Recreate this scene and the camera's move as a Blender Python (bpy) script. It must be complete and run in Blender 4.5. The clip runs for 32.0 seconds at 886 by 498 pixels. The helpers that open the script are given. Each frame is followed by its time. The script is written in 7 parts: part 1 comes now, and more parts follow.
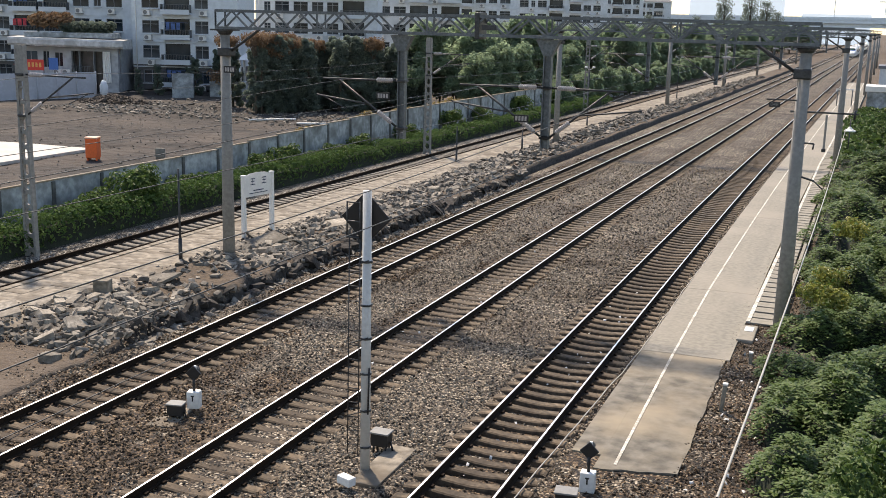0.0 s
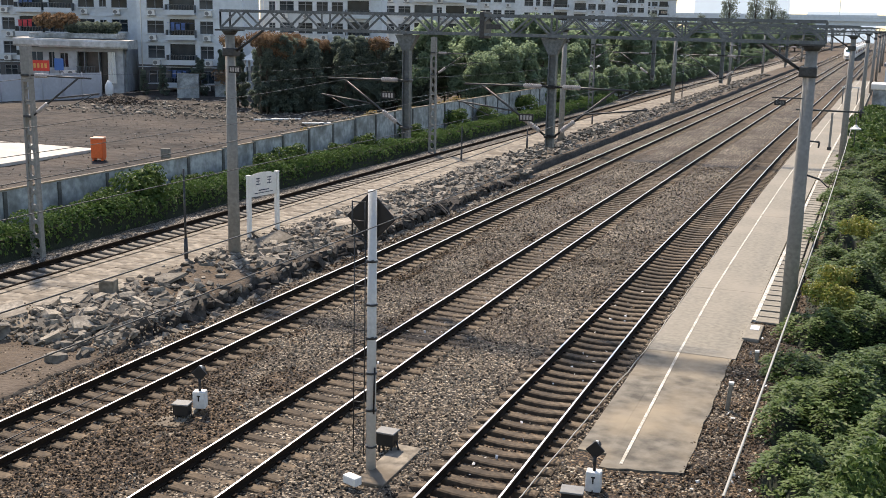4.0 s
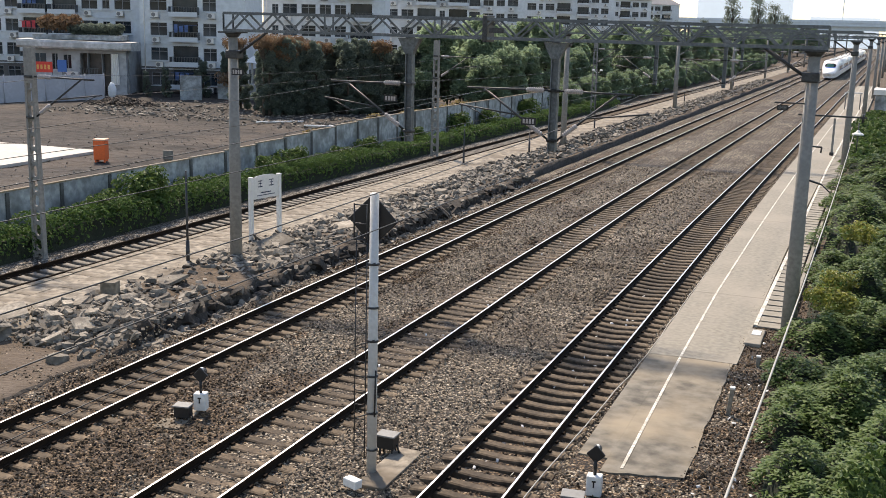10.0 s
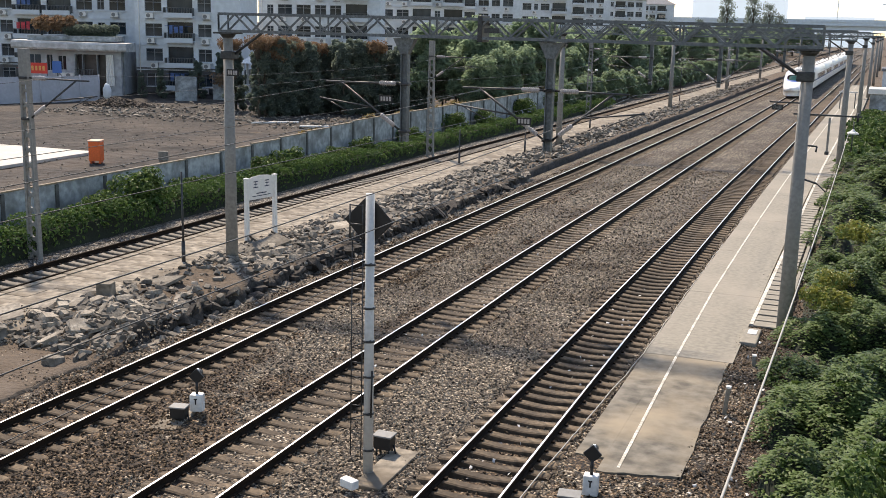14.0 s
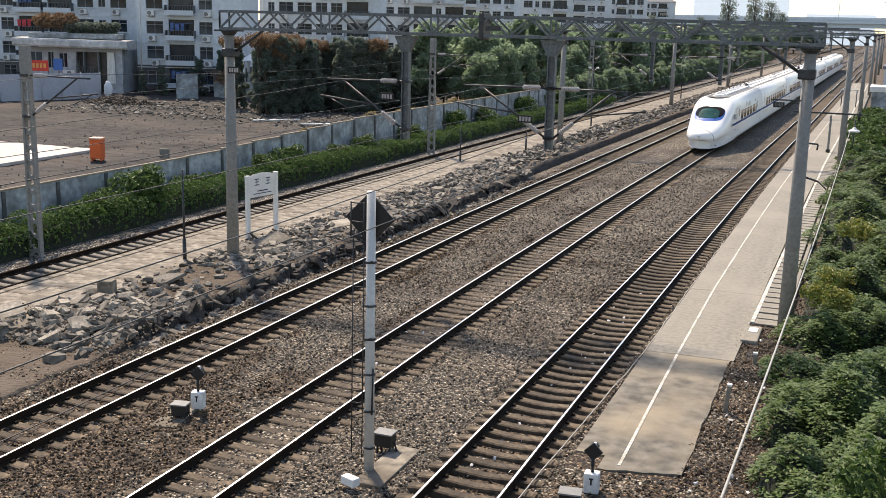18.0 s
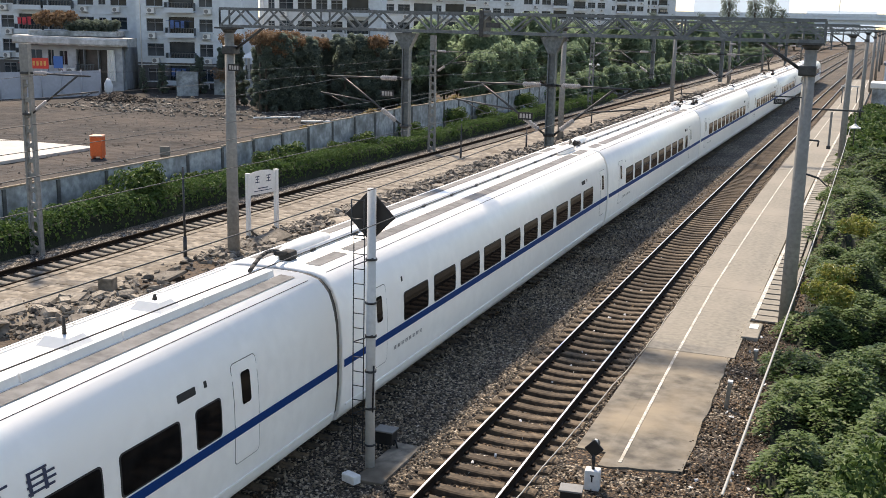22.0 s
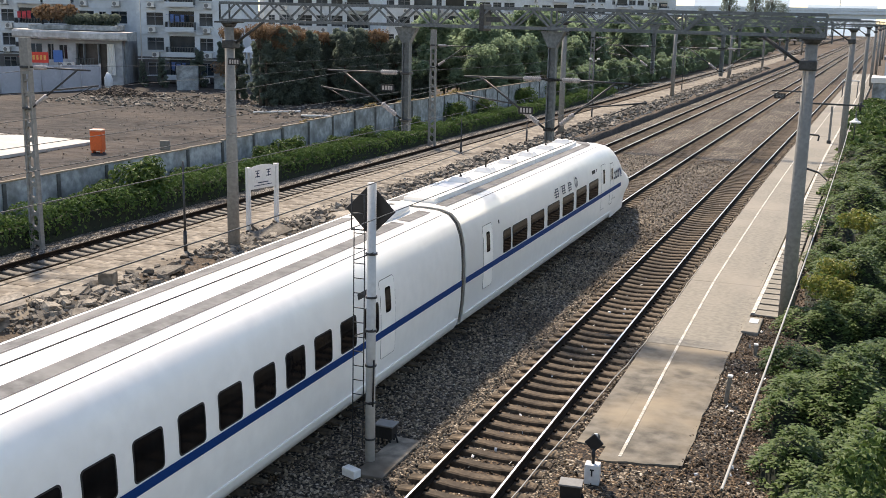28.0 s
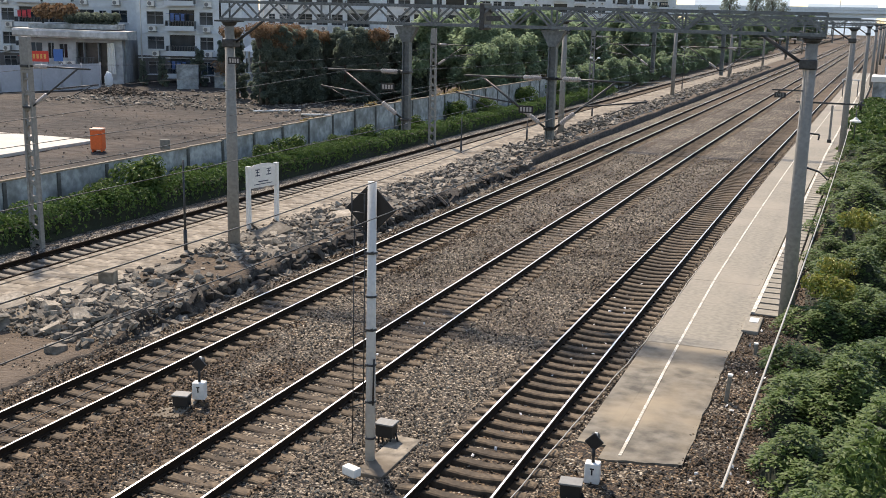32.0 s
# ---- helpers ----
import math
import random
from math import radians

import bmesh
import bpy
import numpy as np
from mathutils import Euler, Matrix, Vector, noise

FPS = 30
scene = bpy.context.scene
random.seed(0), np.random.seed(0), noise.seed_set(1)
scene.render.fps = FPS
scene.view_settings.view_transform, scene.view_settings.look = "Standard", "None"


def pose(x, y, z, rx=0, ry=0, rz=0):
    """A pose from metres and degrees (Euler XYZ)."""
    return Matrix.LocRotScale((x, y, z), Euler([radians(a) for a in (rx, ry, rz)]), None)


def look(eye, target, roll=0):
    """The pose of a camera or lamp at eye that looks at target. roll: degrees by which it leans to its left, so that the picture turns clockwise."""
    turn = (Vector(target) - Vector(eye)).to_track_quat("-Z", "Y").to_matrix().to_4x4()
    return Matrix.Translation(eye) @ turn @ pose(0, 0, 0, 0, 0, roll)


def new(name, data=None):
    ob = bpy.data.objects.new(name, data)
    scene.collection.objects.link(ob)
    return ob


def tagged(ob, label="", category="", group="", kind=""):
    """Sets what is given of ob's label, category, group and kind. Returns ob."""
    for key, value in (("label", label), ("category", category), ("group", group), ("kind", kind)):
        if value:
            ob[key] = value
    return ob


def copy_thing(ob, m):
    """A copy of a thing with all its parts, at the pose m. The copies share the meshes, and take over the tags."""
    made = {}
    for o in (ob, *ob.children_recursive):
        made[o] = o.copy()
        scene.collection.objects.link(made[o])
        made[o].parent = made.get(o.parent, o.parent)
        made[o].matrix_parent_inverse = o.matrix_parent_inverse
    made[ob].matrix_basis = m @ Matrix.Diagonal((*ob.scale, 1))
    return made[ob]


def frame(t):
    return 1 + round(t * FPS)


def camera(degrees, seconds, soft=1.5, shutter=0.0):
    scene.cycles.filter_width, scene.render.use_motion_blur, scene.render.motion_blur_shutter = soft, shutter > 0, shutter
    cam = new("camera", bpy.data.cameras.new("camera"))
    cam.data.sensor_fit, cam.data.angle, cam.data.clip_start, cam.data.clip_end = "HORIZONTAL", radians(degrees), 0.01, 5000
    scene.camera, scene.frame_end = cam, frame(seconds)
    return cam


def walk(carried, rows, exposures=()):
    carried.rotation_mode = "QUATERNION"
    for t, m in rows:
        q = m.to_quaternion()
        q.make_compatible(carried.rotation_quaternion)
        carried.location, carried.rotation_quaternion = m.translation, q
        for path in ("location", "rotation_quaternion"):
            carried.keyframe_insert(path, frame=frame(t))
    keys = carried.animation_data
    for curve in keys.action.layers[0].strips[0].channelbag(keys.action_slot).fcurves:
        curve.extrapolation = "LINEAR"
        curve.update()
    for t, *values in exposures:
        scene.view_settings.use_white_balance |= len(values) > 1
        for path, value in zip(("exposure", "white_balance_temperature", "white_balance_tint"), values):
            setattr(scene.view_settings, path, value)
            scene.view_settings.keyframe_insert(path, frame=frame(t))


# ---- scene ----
import itertools

cam = camera(45.63, 32.0, soft=0.6)
EYE = Vector((0, 0, 9.009))


def aim(heading, tilt, lean):
    h, d = radians(heading), radians(tilt)
    way = Vector((math.sin(h) * math.cos(d), math.cos(h) * math.cos(d), -math.sin(d)))
    return look(EYE, EYE + way, lean)


walk(cam, [(t, aim(h, d, l)) for t, h, d, l in [
    (0, -20.636, 12.188, 1.402),
    (0.5, -20.670, 12.190, 1.400),
    (1, -20.701, 12.185, 1.372),
    (1.5, -20.728, 12.167, 1.313),
    (2, -20.757, 12.147, 1.238),
    (2.5, -20.803, 12.149, 1.209),
    (3, -20.865, 12.182, 1.209),
    (3.5, -20.917, 12.235, 1.171),
    (5.5, -20.972, 12.192, 1.306),
    (6, -20.989, 12.189, 1.342),
    (6.5, -21.012, 12.186, 1.405),
    (7, -21.028, 12.177, 1.528),
    (7.5, -21.119, 12.145, 2.044),
    (8, -21.183, 12.121, 1.966),
    (8.5, -21.172, 12.133, 1.681),
    (9, -21.129, 12.108, 1.609),
    (9.5, -21.076, 12.081, 1.539),
    (10, -21.027, 12.054, 1.475),
    (10.5, -20.979, 12.023, 1.386),
    (11, -20.926, 11.981, 1.294),
    (11.5, -20.877, 11.950, 1.247),
    (12, -20.834, 11.953, 1.240),
    (12.5, -20.805, 11.973, 1.257),
    (13, -20.795, 11.989, 1.286),
    (13.5, -20.797, 12.010, 1.317),
    (14, -20.801, 12.037, 1.343),
    (14.5, -20.806, 12.060, 1.371),
    (16.5, -20.838, 12.128, 1.333),
    (17, -20.840, 12.140, 1.338),
    (17.5, -20.843, 12.151, 1.352),
    (18, -20.854, 12.164, 1.362),
    (18.5, -20.872, 12.177, 1.338),
    (19, -20.879, 12.190, 1.309),
    (19.5, -20.870, 12.200, 1.305),
    (20, -20.864, 12.206, 1.303),
    (20.5, -20.872, 12.224, 1.277),
    (21, -20.881, 12.259, 1.274),
    (21.5, -20.882, 12.290, 1.291),
    (22, -20.881, 12.318, 1.273),
    (22.5, -20.880, 12.351, 1.237),
    (23, -20.875, 12.379, 1.226),
    (23.5, -20.859, 12.400, 1.261),
    (24, -20.842, 12.420, 1.288),
    (24.5, -20.837, 12.452, 1.277),
    (25, -20.838, 12.497, 1.268),
    (25.5, -20.838, 12.542, 1.272),
    (27.5, -20.883, 12.606, 1.282),
    (28, -20.883, 12.622, 1.294),
    (28.5, -20.880, 12.634, 1.268),
    (29, -20.878, 12.648, 1.255),
    (29.5, -20.880, 12.668, 1.272),
    (30, -20.882, 12.681, 1.271),
    (30.5, -20.882, 12.684, 1.262),
    (31, -20.887, 12.684, 1.264),
    (31.5, -20.894, 12.682, 1.277),
    (32, -20.891, 12.676, 1.308)]], exposures=[(0, 0.92, 7500, 14), (19, 0.92, 7500, 14), (23, 0.96, 7550, 14), (28, 0.94, 7550, 14), (32, 0.89, 7500, 14)])

# ---- light ----
SUN_UP, SUN_AZ = radians(52), math.atan2(-0.66, 0.75)   # towards the sun: left of the line and ahead
world = bpy.data.worlds.new("sky")
scene.world = world
world.use_nodes = True
wn = world.node_tree
sky = wn.nodes.new("ShaderNodeTexSky")
sky.sky_type, sky.sun_disc = "NISHITA", False
sky.sun_elevation, sky.sun_rotation = SUN_UP, SUN_AZ
sky.air_density, sky.dust_density, sky.ozone_density = 1.0, 0.4, 1.0
wn.nodes["Background"].inputs["Strength"].default_value = 0.128
wn.links.new(sky.outputs[0], wn.nodes["Background"].inputs[0])
sun = new("sun", bpy.data.lights.new("sun", "SUN"))
sun.data.energy, sun.data.angle, sun.data.color = 3.45, radians(3), (1.0, 0.93, 0.83)
sun_way = Vector((math.sin(SUN_AZ) * math.cos(SUN_UP), math.cos(SUN_AZ) * math.cos(SUN_UP), math.sin(SUN_UP)))
sun.matrix_world = look(sun_way * 50, (0, 0, 0))

# ---- plan: u is the distance across the line, y along it; the line bends slowly to the right ----
TRACK_C, TRACK_B, TRACK_A, TRACK_D = -6.47, -11.45, -16.50, -26.75
RNG = random.Random(7)


def bend(y):
    s = max(0.0, y) / 100
    if s < 0.8:
        return 1.885 * s * s
    return 1.206 + 3.016 * (s - 0.8)


def at(u, y, z=0.0):
    return Vector((u + bend(y), y, z))


def heading(y):
    return -math.atan2(bend(y + 1) - bend(y - 1), 2.0)


def spot(u, y, z=0.0, turn=0.0):
    """A pose on the plan that follows the line's heading."""
    return Matrix.Translation(at(u, y, z)) @ Matrix.Rotation(heading(y) + radians(turn), 4, "Z")


# ---- materials ----
def material(name, colour, rough=0.7, metal=0.0, vary=0.25, grain=18.0, blotch=1.2, bump=0.3, bump_scale=None, tint=None, per_object=0.0, coat=0.0, island=0.0, depth=0.01):
    m = bpy.data.materials.new(name)
    m.use_nodes = True
    t = m.node_tree
    b = t.nodes["Principled BSDF"]
    b.inputs["Roughness"].default_value, b.inputs["Metallic"].default_value = rough, metal
    b.inputs["Coat Weight"].default_value = coat
    co = t.nodes.new("ShaderNodeTexCoord").outputs["Object"]

    def noise_tex(scale, detail=4):
        n = t.nodes.new("ShaderNodeTexNoise")
        n.inputs["Scale"].default_value, n.inputs["Detail"].default_value = scale, detail
        t.links.new(co, n.inputs["Vector"])
        return n.outputs["Fac"]

    def mix(kind, a, c, fac):
        x = t.nodes.new("ShaderNodeMix")
        x.data_type, x.blend_type = "RGBA", kind
        for socket, v in ((x.inputs[0], fac), (x.inputs[6], a), (x.inputs[7], c)):
            if hasattr(v, "is_linked"):
                t.links.new(v, socket)
            else:
                socket.default_value = v
        return x.outputs[2]

    def ramp(fac, lo, hi, a=0.35, c=0.65):
        r = t.nodes.new("ShaderNodeValToRGB")
        e = r.color_ramp.elements
        e[0].position, e[0].color = a, (*lo, 1)
        e[1].position, e[1].color = c, (*hi, 1)
        t.links.new(fac, r.inputs[0])
        return r.outputs[0]

    dark = tuple(c * (1 - vary) for c in colour)
    light = tuple(min(1, c * (1 + vary)) for c in colour)
    big, fine = noise_tex(blotch, 5), noise_tex(grain, 6)
    col = ramp(fine, dark, light)
    other = tint or tuple(c * (1 - 0.8 * vary) for c in colour)
    bigr = ramp(big, (0, 0, 0), (1, 1, 1), 0.45, 0.7)
    col = mix("MIX", col, (*other, 1), bigr)
    if per_object:
        info = t.nodes.new("ShaderNodeObjectInfo")
        col = mix("MULTIPLY", col, ramp(info.outputs["Random"], (1 - per_object,) * 3, (1, 1, 1), 0, 1), 1.0)
    if island:
        g = t.nodes.new("ShaderNodeNewGeometry")
        col = mix("MULTIPLY", col, ramp(g.outputs["Random Per Island"], (1 - island,) * 3, (1, 1, 1), 0, 1), 1.0)
    t.links.new(col, b.inputs["Base Color"])
    if bump:
        bp = t.nodes.new("ShaderNodeBump")
        bp.inputs["Strength"].default_value, bp.inputs["Distance"].default_value = bump, depth
        t.links.new(noise_tex(bump_scale or grain, 6), bp.inputs["Height"])
        t.links.new(bp.outputs[0], b.inputs["Normal"])
    return m


def gravel(name, stones, size=0.06, stain=(0.042, 0.026, 0.017), stain_scale=0.22, stain_at=(0.42, 0.68), depth=0.035):
    """Loose stones: one colour and one height for each cell, stains over many of them."""
    m = bpy.data.materials.new(name)
    m.use_nodes = True
    t = m.node_tree
    b = t.nodes["Principled BSDF"]
    b.inputs["Roughness"].default_value = 0.9
    co = t.nodes.new("ShaderNodeTexCoord").outputs["Object"]
    v = t.nodes.new("ShaderNodeTexVoronoi")
    v.inputs["Scale"].default_value = 1 / size
    v.inputs["Randomness"].default_value = 1.0
    t.links.new(co, v.inputs["Vector"])
    sep = t.nodes.new("ShaderNodeSeparateColor")
    t.links.new(v.outputs["Color"], sep.inputs[0])
    r = t.nodes.new("ShaderNodeValToRGB")
    r.color_ramp.interpolation = "LINEAR"
    while len(r.color_ramp.elements) < len(stones):
        r.color_ramp.elements.new(0.5)
    for e, (pos, c) in zip(r.color_ramp.elements, stones):
        e.position, e.color = pos, (*c, 1)
    t.links.new(sep.outputs[0], r.inputs[0])
    n = t.nodes.new("ShaderNodeTexNoise")
    n.inputs["Scale"].default_value, n.inputs["Detail"].default_value = stain_scale, 6
    t.links.new(co, n.inputs["Vector"])
    s = t.nodes.new("ShaderNodeMapRange")
    s.inputs["From Min"].default_value, s.inputs["From Max"].default_value = stain_at
    s.inputs["To Max"].default_value = 0.75
    t.links.new(n.outputs["Fac"], s.inputs["Value"])
    x = t.nodes.new("ShaderNodeMix")
    x.data_type = "RGBA"
    t.links.new(s.outputs[0], x.inputs[0])
    t.links.new(r.outputs[0], x.inputs[6])
    x.inputs[7].default_value = (*stain, 1)
    col = x.outputs[2]
    # Shade between the stones, put into the colour towards each cell's rim.
    gap_shade = t.nodes.new("ShaderNodeMapRange")
    gap_shade.inputs["From Min"].default_value, gap_shade.inputs["From Max"].default_value = 0.35, 0.75
    gap_shade.inputs["To Min"].default_value, gap_shade.inputs["To Max"].default_value = 1.0, 0.04
    t.links.new(v.outputs["Distance"], gap_shade.inputs["Value"])
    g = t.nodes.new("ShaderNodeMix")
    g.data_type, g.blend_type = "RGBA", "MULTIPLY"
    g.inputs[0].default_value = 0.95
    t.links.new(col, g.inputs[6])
    t.links.new(gap_shade.outputs[0], g.inputs[7])
    t.links.new(g.outputs[2], b.inputs["Base Color"])
    hgt = t.nodes.new("ShaderNodeMath")
    hgt.operation = "SUBTRACT"
    t.links.new(sep.outputs[1], hgt.inputs[0])
    t.links.new(v.outputs["Distance"], hgt.inputs[1])
    bp = t.nodes.new("ShaderNodeBump")
    bp.inputs["Strength"].default_value, bp.inputs["Distance"].default_value = 0.9, depth
    t.links.new(hgt.outputs[0], bp.inputs["Height"])
    t.links.new(bp.outputs[0], b.inputs["Normal"])
    return m


def foliage(name, colour, colour2, rough=0.45, through_light=0.25):
    m = bpy.data.materials.new(name)
    m.use_nodes = True
    t = m.node_tree
    b = t.nodes["Principled BSDF"]
    b.inputs["Roughness"].default_value = rough
    g = t.nodes.new("ShaderNodeNewGeometry")
    n = t.nodes.new("ShaderNodeTexNoise")
    n.inputs["Scale"].default_value = 0.5
    t.links.new(t.nodes.new("ShaderNodeTexCoord").outputs["Object"], n.inputs["Vector"])
    a = t.nodes.new("ShaderNodeMath")
    a.operation = "ADD"
    t.links.new(g.outputs["Random Per Island"], a.inputs[0])
    t.links.new(n.outputs["Fac"], a.inputs[1])
    r = t.nodes.new("ShaderNodeValToRGB")
    e = r.color_ramp.elements
    e[0].position, e[0].color = 0.45, (*colour, 1)
    e[1].position, e[1].color = 1.3 / 1.4, (*colour2, 1)
    t.links.new(a.outputs[0], r.inputs[0])
    t.links.new(r.outputs[0], b.inputs["Base Color"])
    tr = t.nodes.new("ShaderNodeBsdfTranslucent")
    t.links.new(r.outputs[0], tr.inputs["Color"])
    mx = t.nodes.new("ShaderNodeMixShader")
    mx.inputs[0].default_value = through_light
    t.links.new(b.outputs[0], mx.inputs[1])
    t.links.new(tr.outputs[0], mx.inputs[2])
    t.links.new(mx.outputs[0], t.nodes["Material Output"].inputs["Surface"])
    return m


STONES = [(0.0, (0.010, 0.007, 0.005)), (0.3, (0.062, 0.045, 0.031)), (0.55, (0.17, 0.132, 0.092)), (0.85, (0.34, 0.275, 0.20)), (1.0, (0.62, 0.54, 0.43))]
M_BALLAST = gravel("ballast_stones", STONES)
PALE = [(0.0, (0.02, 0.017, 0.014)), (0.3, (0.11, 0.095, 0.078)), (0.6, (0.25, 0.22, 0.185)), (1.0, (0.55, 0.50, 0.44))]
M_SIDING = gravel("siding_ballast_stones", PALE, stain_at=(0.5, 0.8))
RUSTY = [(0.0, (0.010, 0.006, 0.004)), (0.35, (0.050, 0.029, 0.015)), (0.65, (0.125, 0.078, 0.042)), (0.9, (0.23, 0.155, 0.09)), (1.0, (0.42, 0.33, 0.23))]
M_RUSTSHADE = gravel("rust_and_shade_ballast", RUSTY, stain=(0.028, 0.016, 0.009))
M_EARTH = material("bare_earth", (0.078, 0.054, 0.034), 0.95, vary=0.45, grain=6, blotch=0.35, bump=0.9, bump_scale=9, tint=(0.115, 0.088, 0.066), depth=0.08)
M_FIELD = material("field_soil", (0.024, 0.0185, 0.0155), 0.95, vary=0.7, grain=1.2, blotch=0.14, bump=1.0, bump_scale=1.2, tint=(0.066, 0.051, 0.040), depth=0.35)
M_CLOD = material("soil_clods", (0.11, 0.086, 0.068), 0.95, vary=0.4, grain=5, blotch=0.5, bump=0.6, island=0.6)
M_RAIL = material("rusty_rail_steel", (0.020, 0.0125, 0.008), 0.85, vary=0.35, grain=30, bump=0.1)
M_RAIL.node_tree.nodes["Principled BSDF"].inputs["Specular IOR Level"].default_value = 0.12
M_RAILTOP = material("polished_rail_head", (0.85, 0.84, 0.82), 0.35, 1.0, vary=0.06, grain=40, bump=0.02)
M_SLEEPER = material("sleeper_concrete", (0.165, 0.122, 0.08), 0.9, vary=0.5, grain=9, blotch=1.6, bump=0.5, per_object=0.5, tint=(0.07, 0.05, 0.033), island=0.0)
M_SLEEPERSET = material("sleeper_concrete_far", (0.165, 0.122, 0.084), 0.9, vary=0.25, grain=14, blotch=3, bump=0.3, island=0.3)
M_CONCRETE = material("platform_concrete", (0.225, 0.207, 0.17), 0.88, vary=0.16, grain=6, blotch=0.25, bump=0.25, tint=(0.28, 0.25, 0.205))
M_STAINED = material("stained_platform_concrete", (0.135, 0.122, 0.099), 0.9, vary=0.45, grain=2.2, blotch=0.42, bump=0.4, tint=(0.285, 0.235, 0.165))
M_SLABOLD = material("old_platform_concrete", (0.235, 0.203, 0.16), 0.92, vary=0.5, grain=3, blotch=0.5, bump=0.7, tint=(0.12, 0.094, 0.066), per_object=0.10, depth=0.02)
M_RUBBLE = material("broken_concrete", (0.36, 0.318, 0.26), 0.92, vary=0.3, grain=7, blotch=1.5, bump=0.8, per_object=0.6, depth=0.03, tint=(0.17, 0.145, 0.115))
M_RUBBLESET = material("small_broken_concrete", (0.29, 0.255, 0.21), 0.92, vary=0.35, grain=7, blotch=1.5, bump=0.7, island=0.75, depth=0.02)
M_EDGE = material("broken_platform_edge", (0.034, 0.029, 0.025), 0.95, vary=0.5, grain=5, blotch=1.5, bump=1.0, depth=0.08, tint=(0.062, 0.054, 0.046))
M_POLE = material("pole_concrete", (0.235, 0.228, 0.212), 0.85, vary=0.16, grain=9, blotch=0.7, bump=0.2)
M_STEEL = material("grey_painted_steel", (0.115, 0.13, 0.138), 0.55, 0.3, vary=0.3, grain=12, blotch=2, bump=0.1)
M_DARKSTEEL = material("dark_steel", (0.05, 0.052, 0.055), 0.5, 0.5, vary=0.3, grain=12, bump=0.1)
M_INSUL = material("grey_insulator", (0.36, 0.33, 0.32), 0.35, vary=0.15, grain=10, bump=0.05)
M_WIRE = material("wire", (0.05, 0.05, 0.05), 0.5, 0.4, vary=0.1, bump=0)
M_ROPE = material("pale_cable", (0.36, 0.35, 0.32), 0.6, vary=0.1, grain=30, bump=0.1)
M_WHITEPAINT = material("white_paint", (0.72, 0.71, 0.68), 0.5, vary=0.08, grain=10, blotch=2, bump=0.08)
M_LINEPAINT = material("worn_line_paint", (0.55, 0.525, 0.47), 0.8, vary=0.4, grain=11, blotch=1.6, bump=0.2, tint=(0.31, 0.28, 0.225))
M_BLACK = material("matt_black_paint", (0.008, 0.008, 0.009), 0.55, vary=0.3, grain=10, bump=0.05)
M_SIGNAL = material("pale_grey_pole_paint", (0.50, 0.50, 0.49), 0.5, vary=0.08, grain=12, blotch=2, bump=0.08)
M_BOXGREY = material("grey_cabinet_paint", (0.19, 0.19, 0.185), 0.6, vary=0.12, grain=9, bump=0.1)
M_ORANGE = material("orange_paint", (0.80, 0.13, 0.025), 0.45, vary=0.08, grain=9, bump=0.05)
M_WALLGREY = material("wall_render", (0.32, 0.35, 0.365), 0.85, vary=0.3, grain=3, blotch=0.8, bump=0.2, tint=(0.13, 0.14, 0.135))
M_WALLPOST = material("stained_wall_post", (0.085, 0.09, 0.088), 0.9, vary=0.3, grain=4, blotch=0.9, bump=0.3)
M_COPING = material("wall_coping", (0.23, 0.195, 0.15), 0.9, vary=0.3, grain=6, blotch=1, bump=0.3, tint=(0.19, 0.135, 0.075))
M_FACADE = material("facade_render", (0.62, 0.66, 0.69), 0.85, vary=0.08, grain=2, blotch=0.15, bump=0.05, tint=(0.50, 0.545, 0.58))
# Darker facade colour that stands for the shade on the ground storey.
M_FACADESHADE = material("facade_base_shade", (0.105, 0.103, 0.104), 0.85, vary=0.15, grain=3, blotch=0.3, bump=0.1)
M_WINDOW = material("window_glass", (0.028, 0.046, 0.062), 0.15, vary=0.5, grain=0.5, blotch=0.3, bump=0, per_object=0.6, tint=(0.075, 0.09, 0.105))
M_WINDOW.node_tree.nodes["Principled BSDF"].inputs["Specular IOR Level"].default_value = 0.2
M_FRAME = material("window_frame", (0.22, 0.245, 0.27), 0.5, vary=0.08, bump=0)
M_ROOFTILE = material("roof_tiles", (0.16, 0.17, 0.19), 0.8, vary=0.2, grain=3, bump=0.3)
M_RED = material("red_banner_cloth", (0.62, 0.05, 0.035), 0.7, vary=0.1, bump=0)
M_BLUE = material("blue_sheet", (0.04, 0.13, 0.38), 0.6, vary=0.12, bump=0)
M_TRUNK = material("bark", (0.10, 0.08, 0.06), 0.9, vary=0.3, grain=8, bump=0.5)
M_TRAIN = material("glossy_white_train_paint", (0.93, 0.905, 0.86), 0.36, vary=0.03, grain=3, blotch=0.5, bump=0, coat=0.1, tint=(0.90, 0.875, 0.83))
M_TRAINGREY = material("grey_roof_walkway", (0.15, 0.15, 0.148), 0.9, vary=0.3, grain=5, blotch=0.8, bump=0.1, tint=(0.215, 0.212, 0.205))
M_TRAINROOF = material("white_roof_fairing", (0.80, 0.785, 0.755), 0.5, vary=0.06, grain=4, blotch=1, bump=0.05)
M_STRIPE = material("blue_stripe_paint", (0.003, 0.040, 0.165), 0.55, vary=0.08, bump=0, coat=0.0)
M_STRIPE.node_tree.nodes["Principled BSDF"].inputs["Specular IOR Level"].default_value = 0.1
M_NOSEBLUE = material("bright_blue_paint", (0.012, 0.085, 0.36), 0.4, vary=0.05, bump=0, coat=0.1)
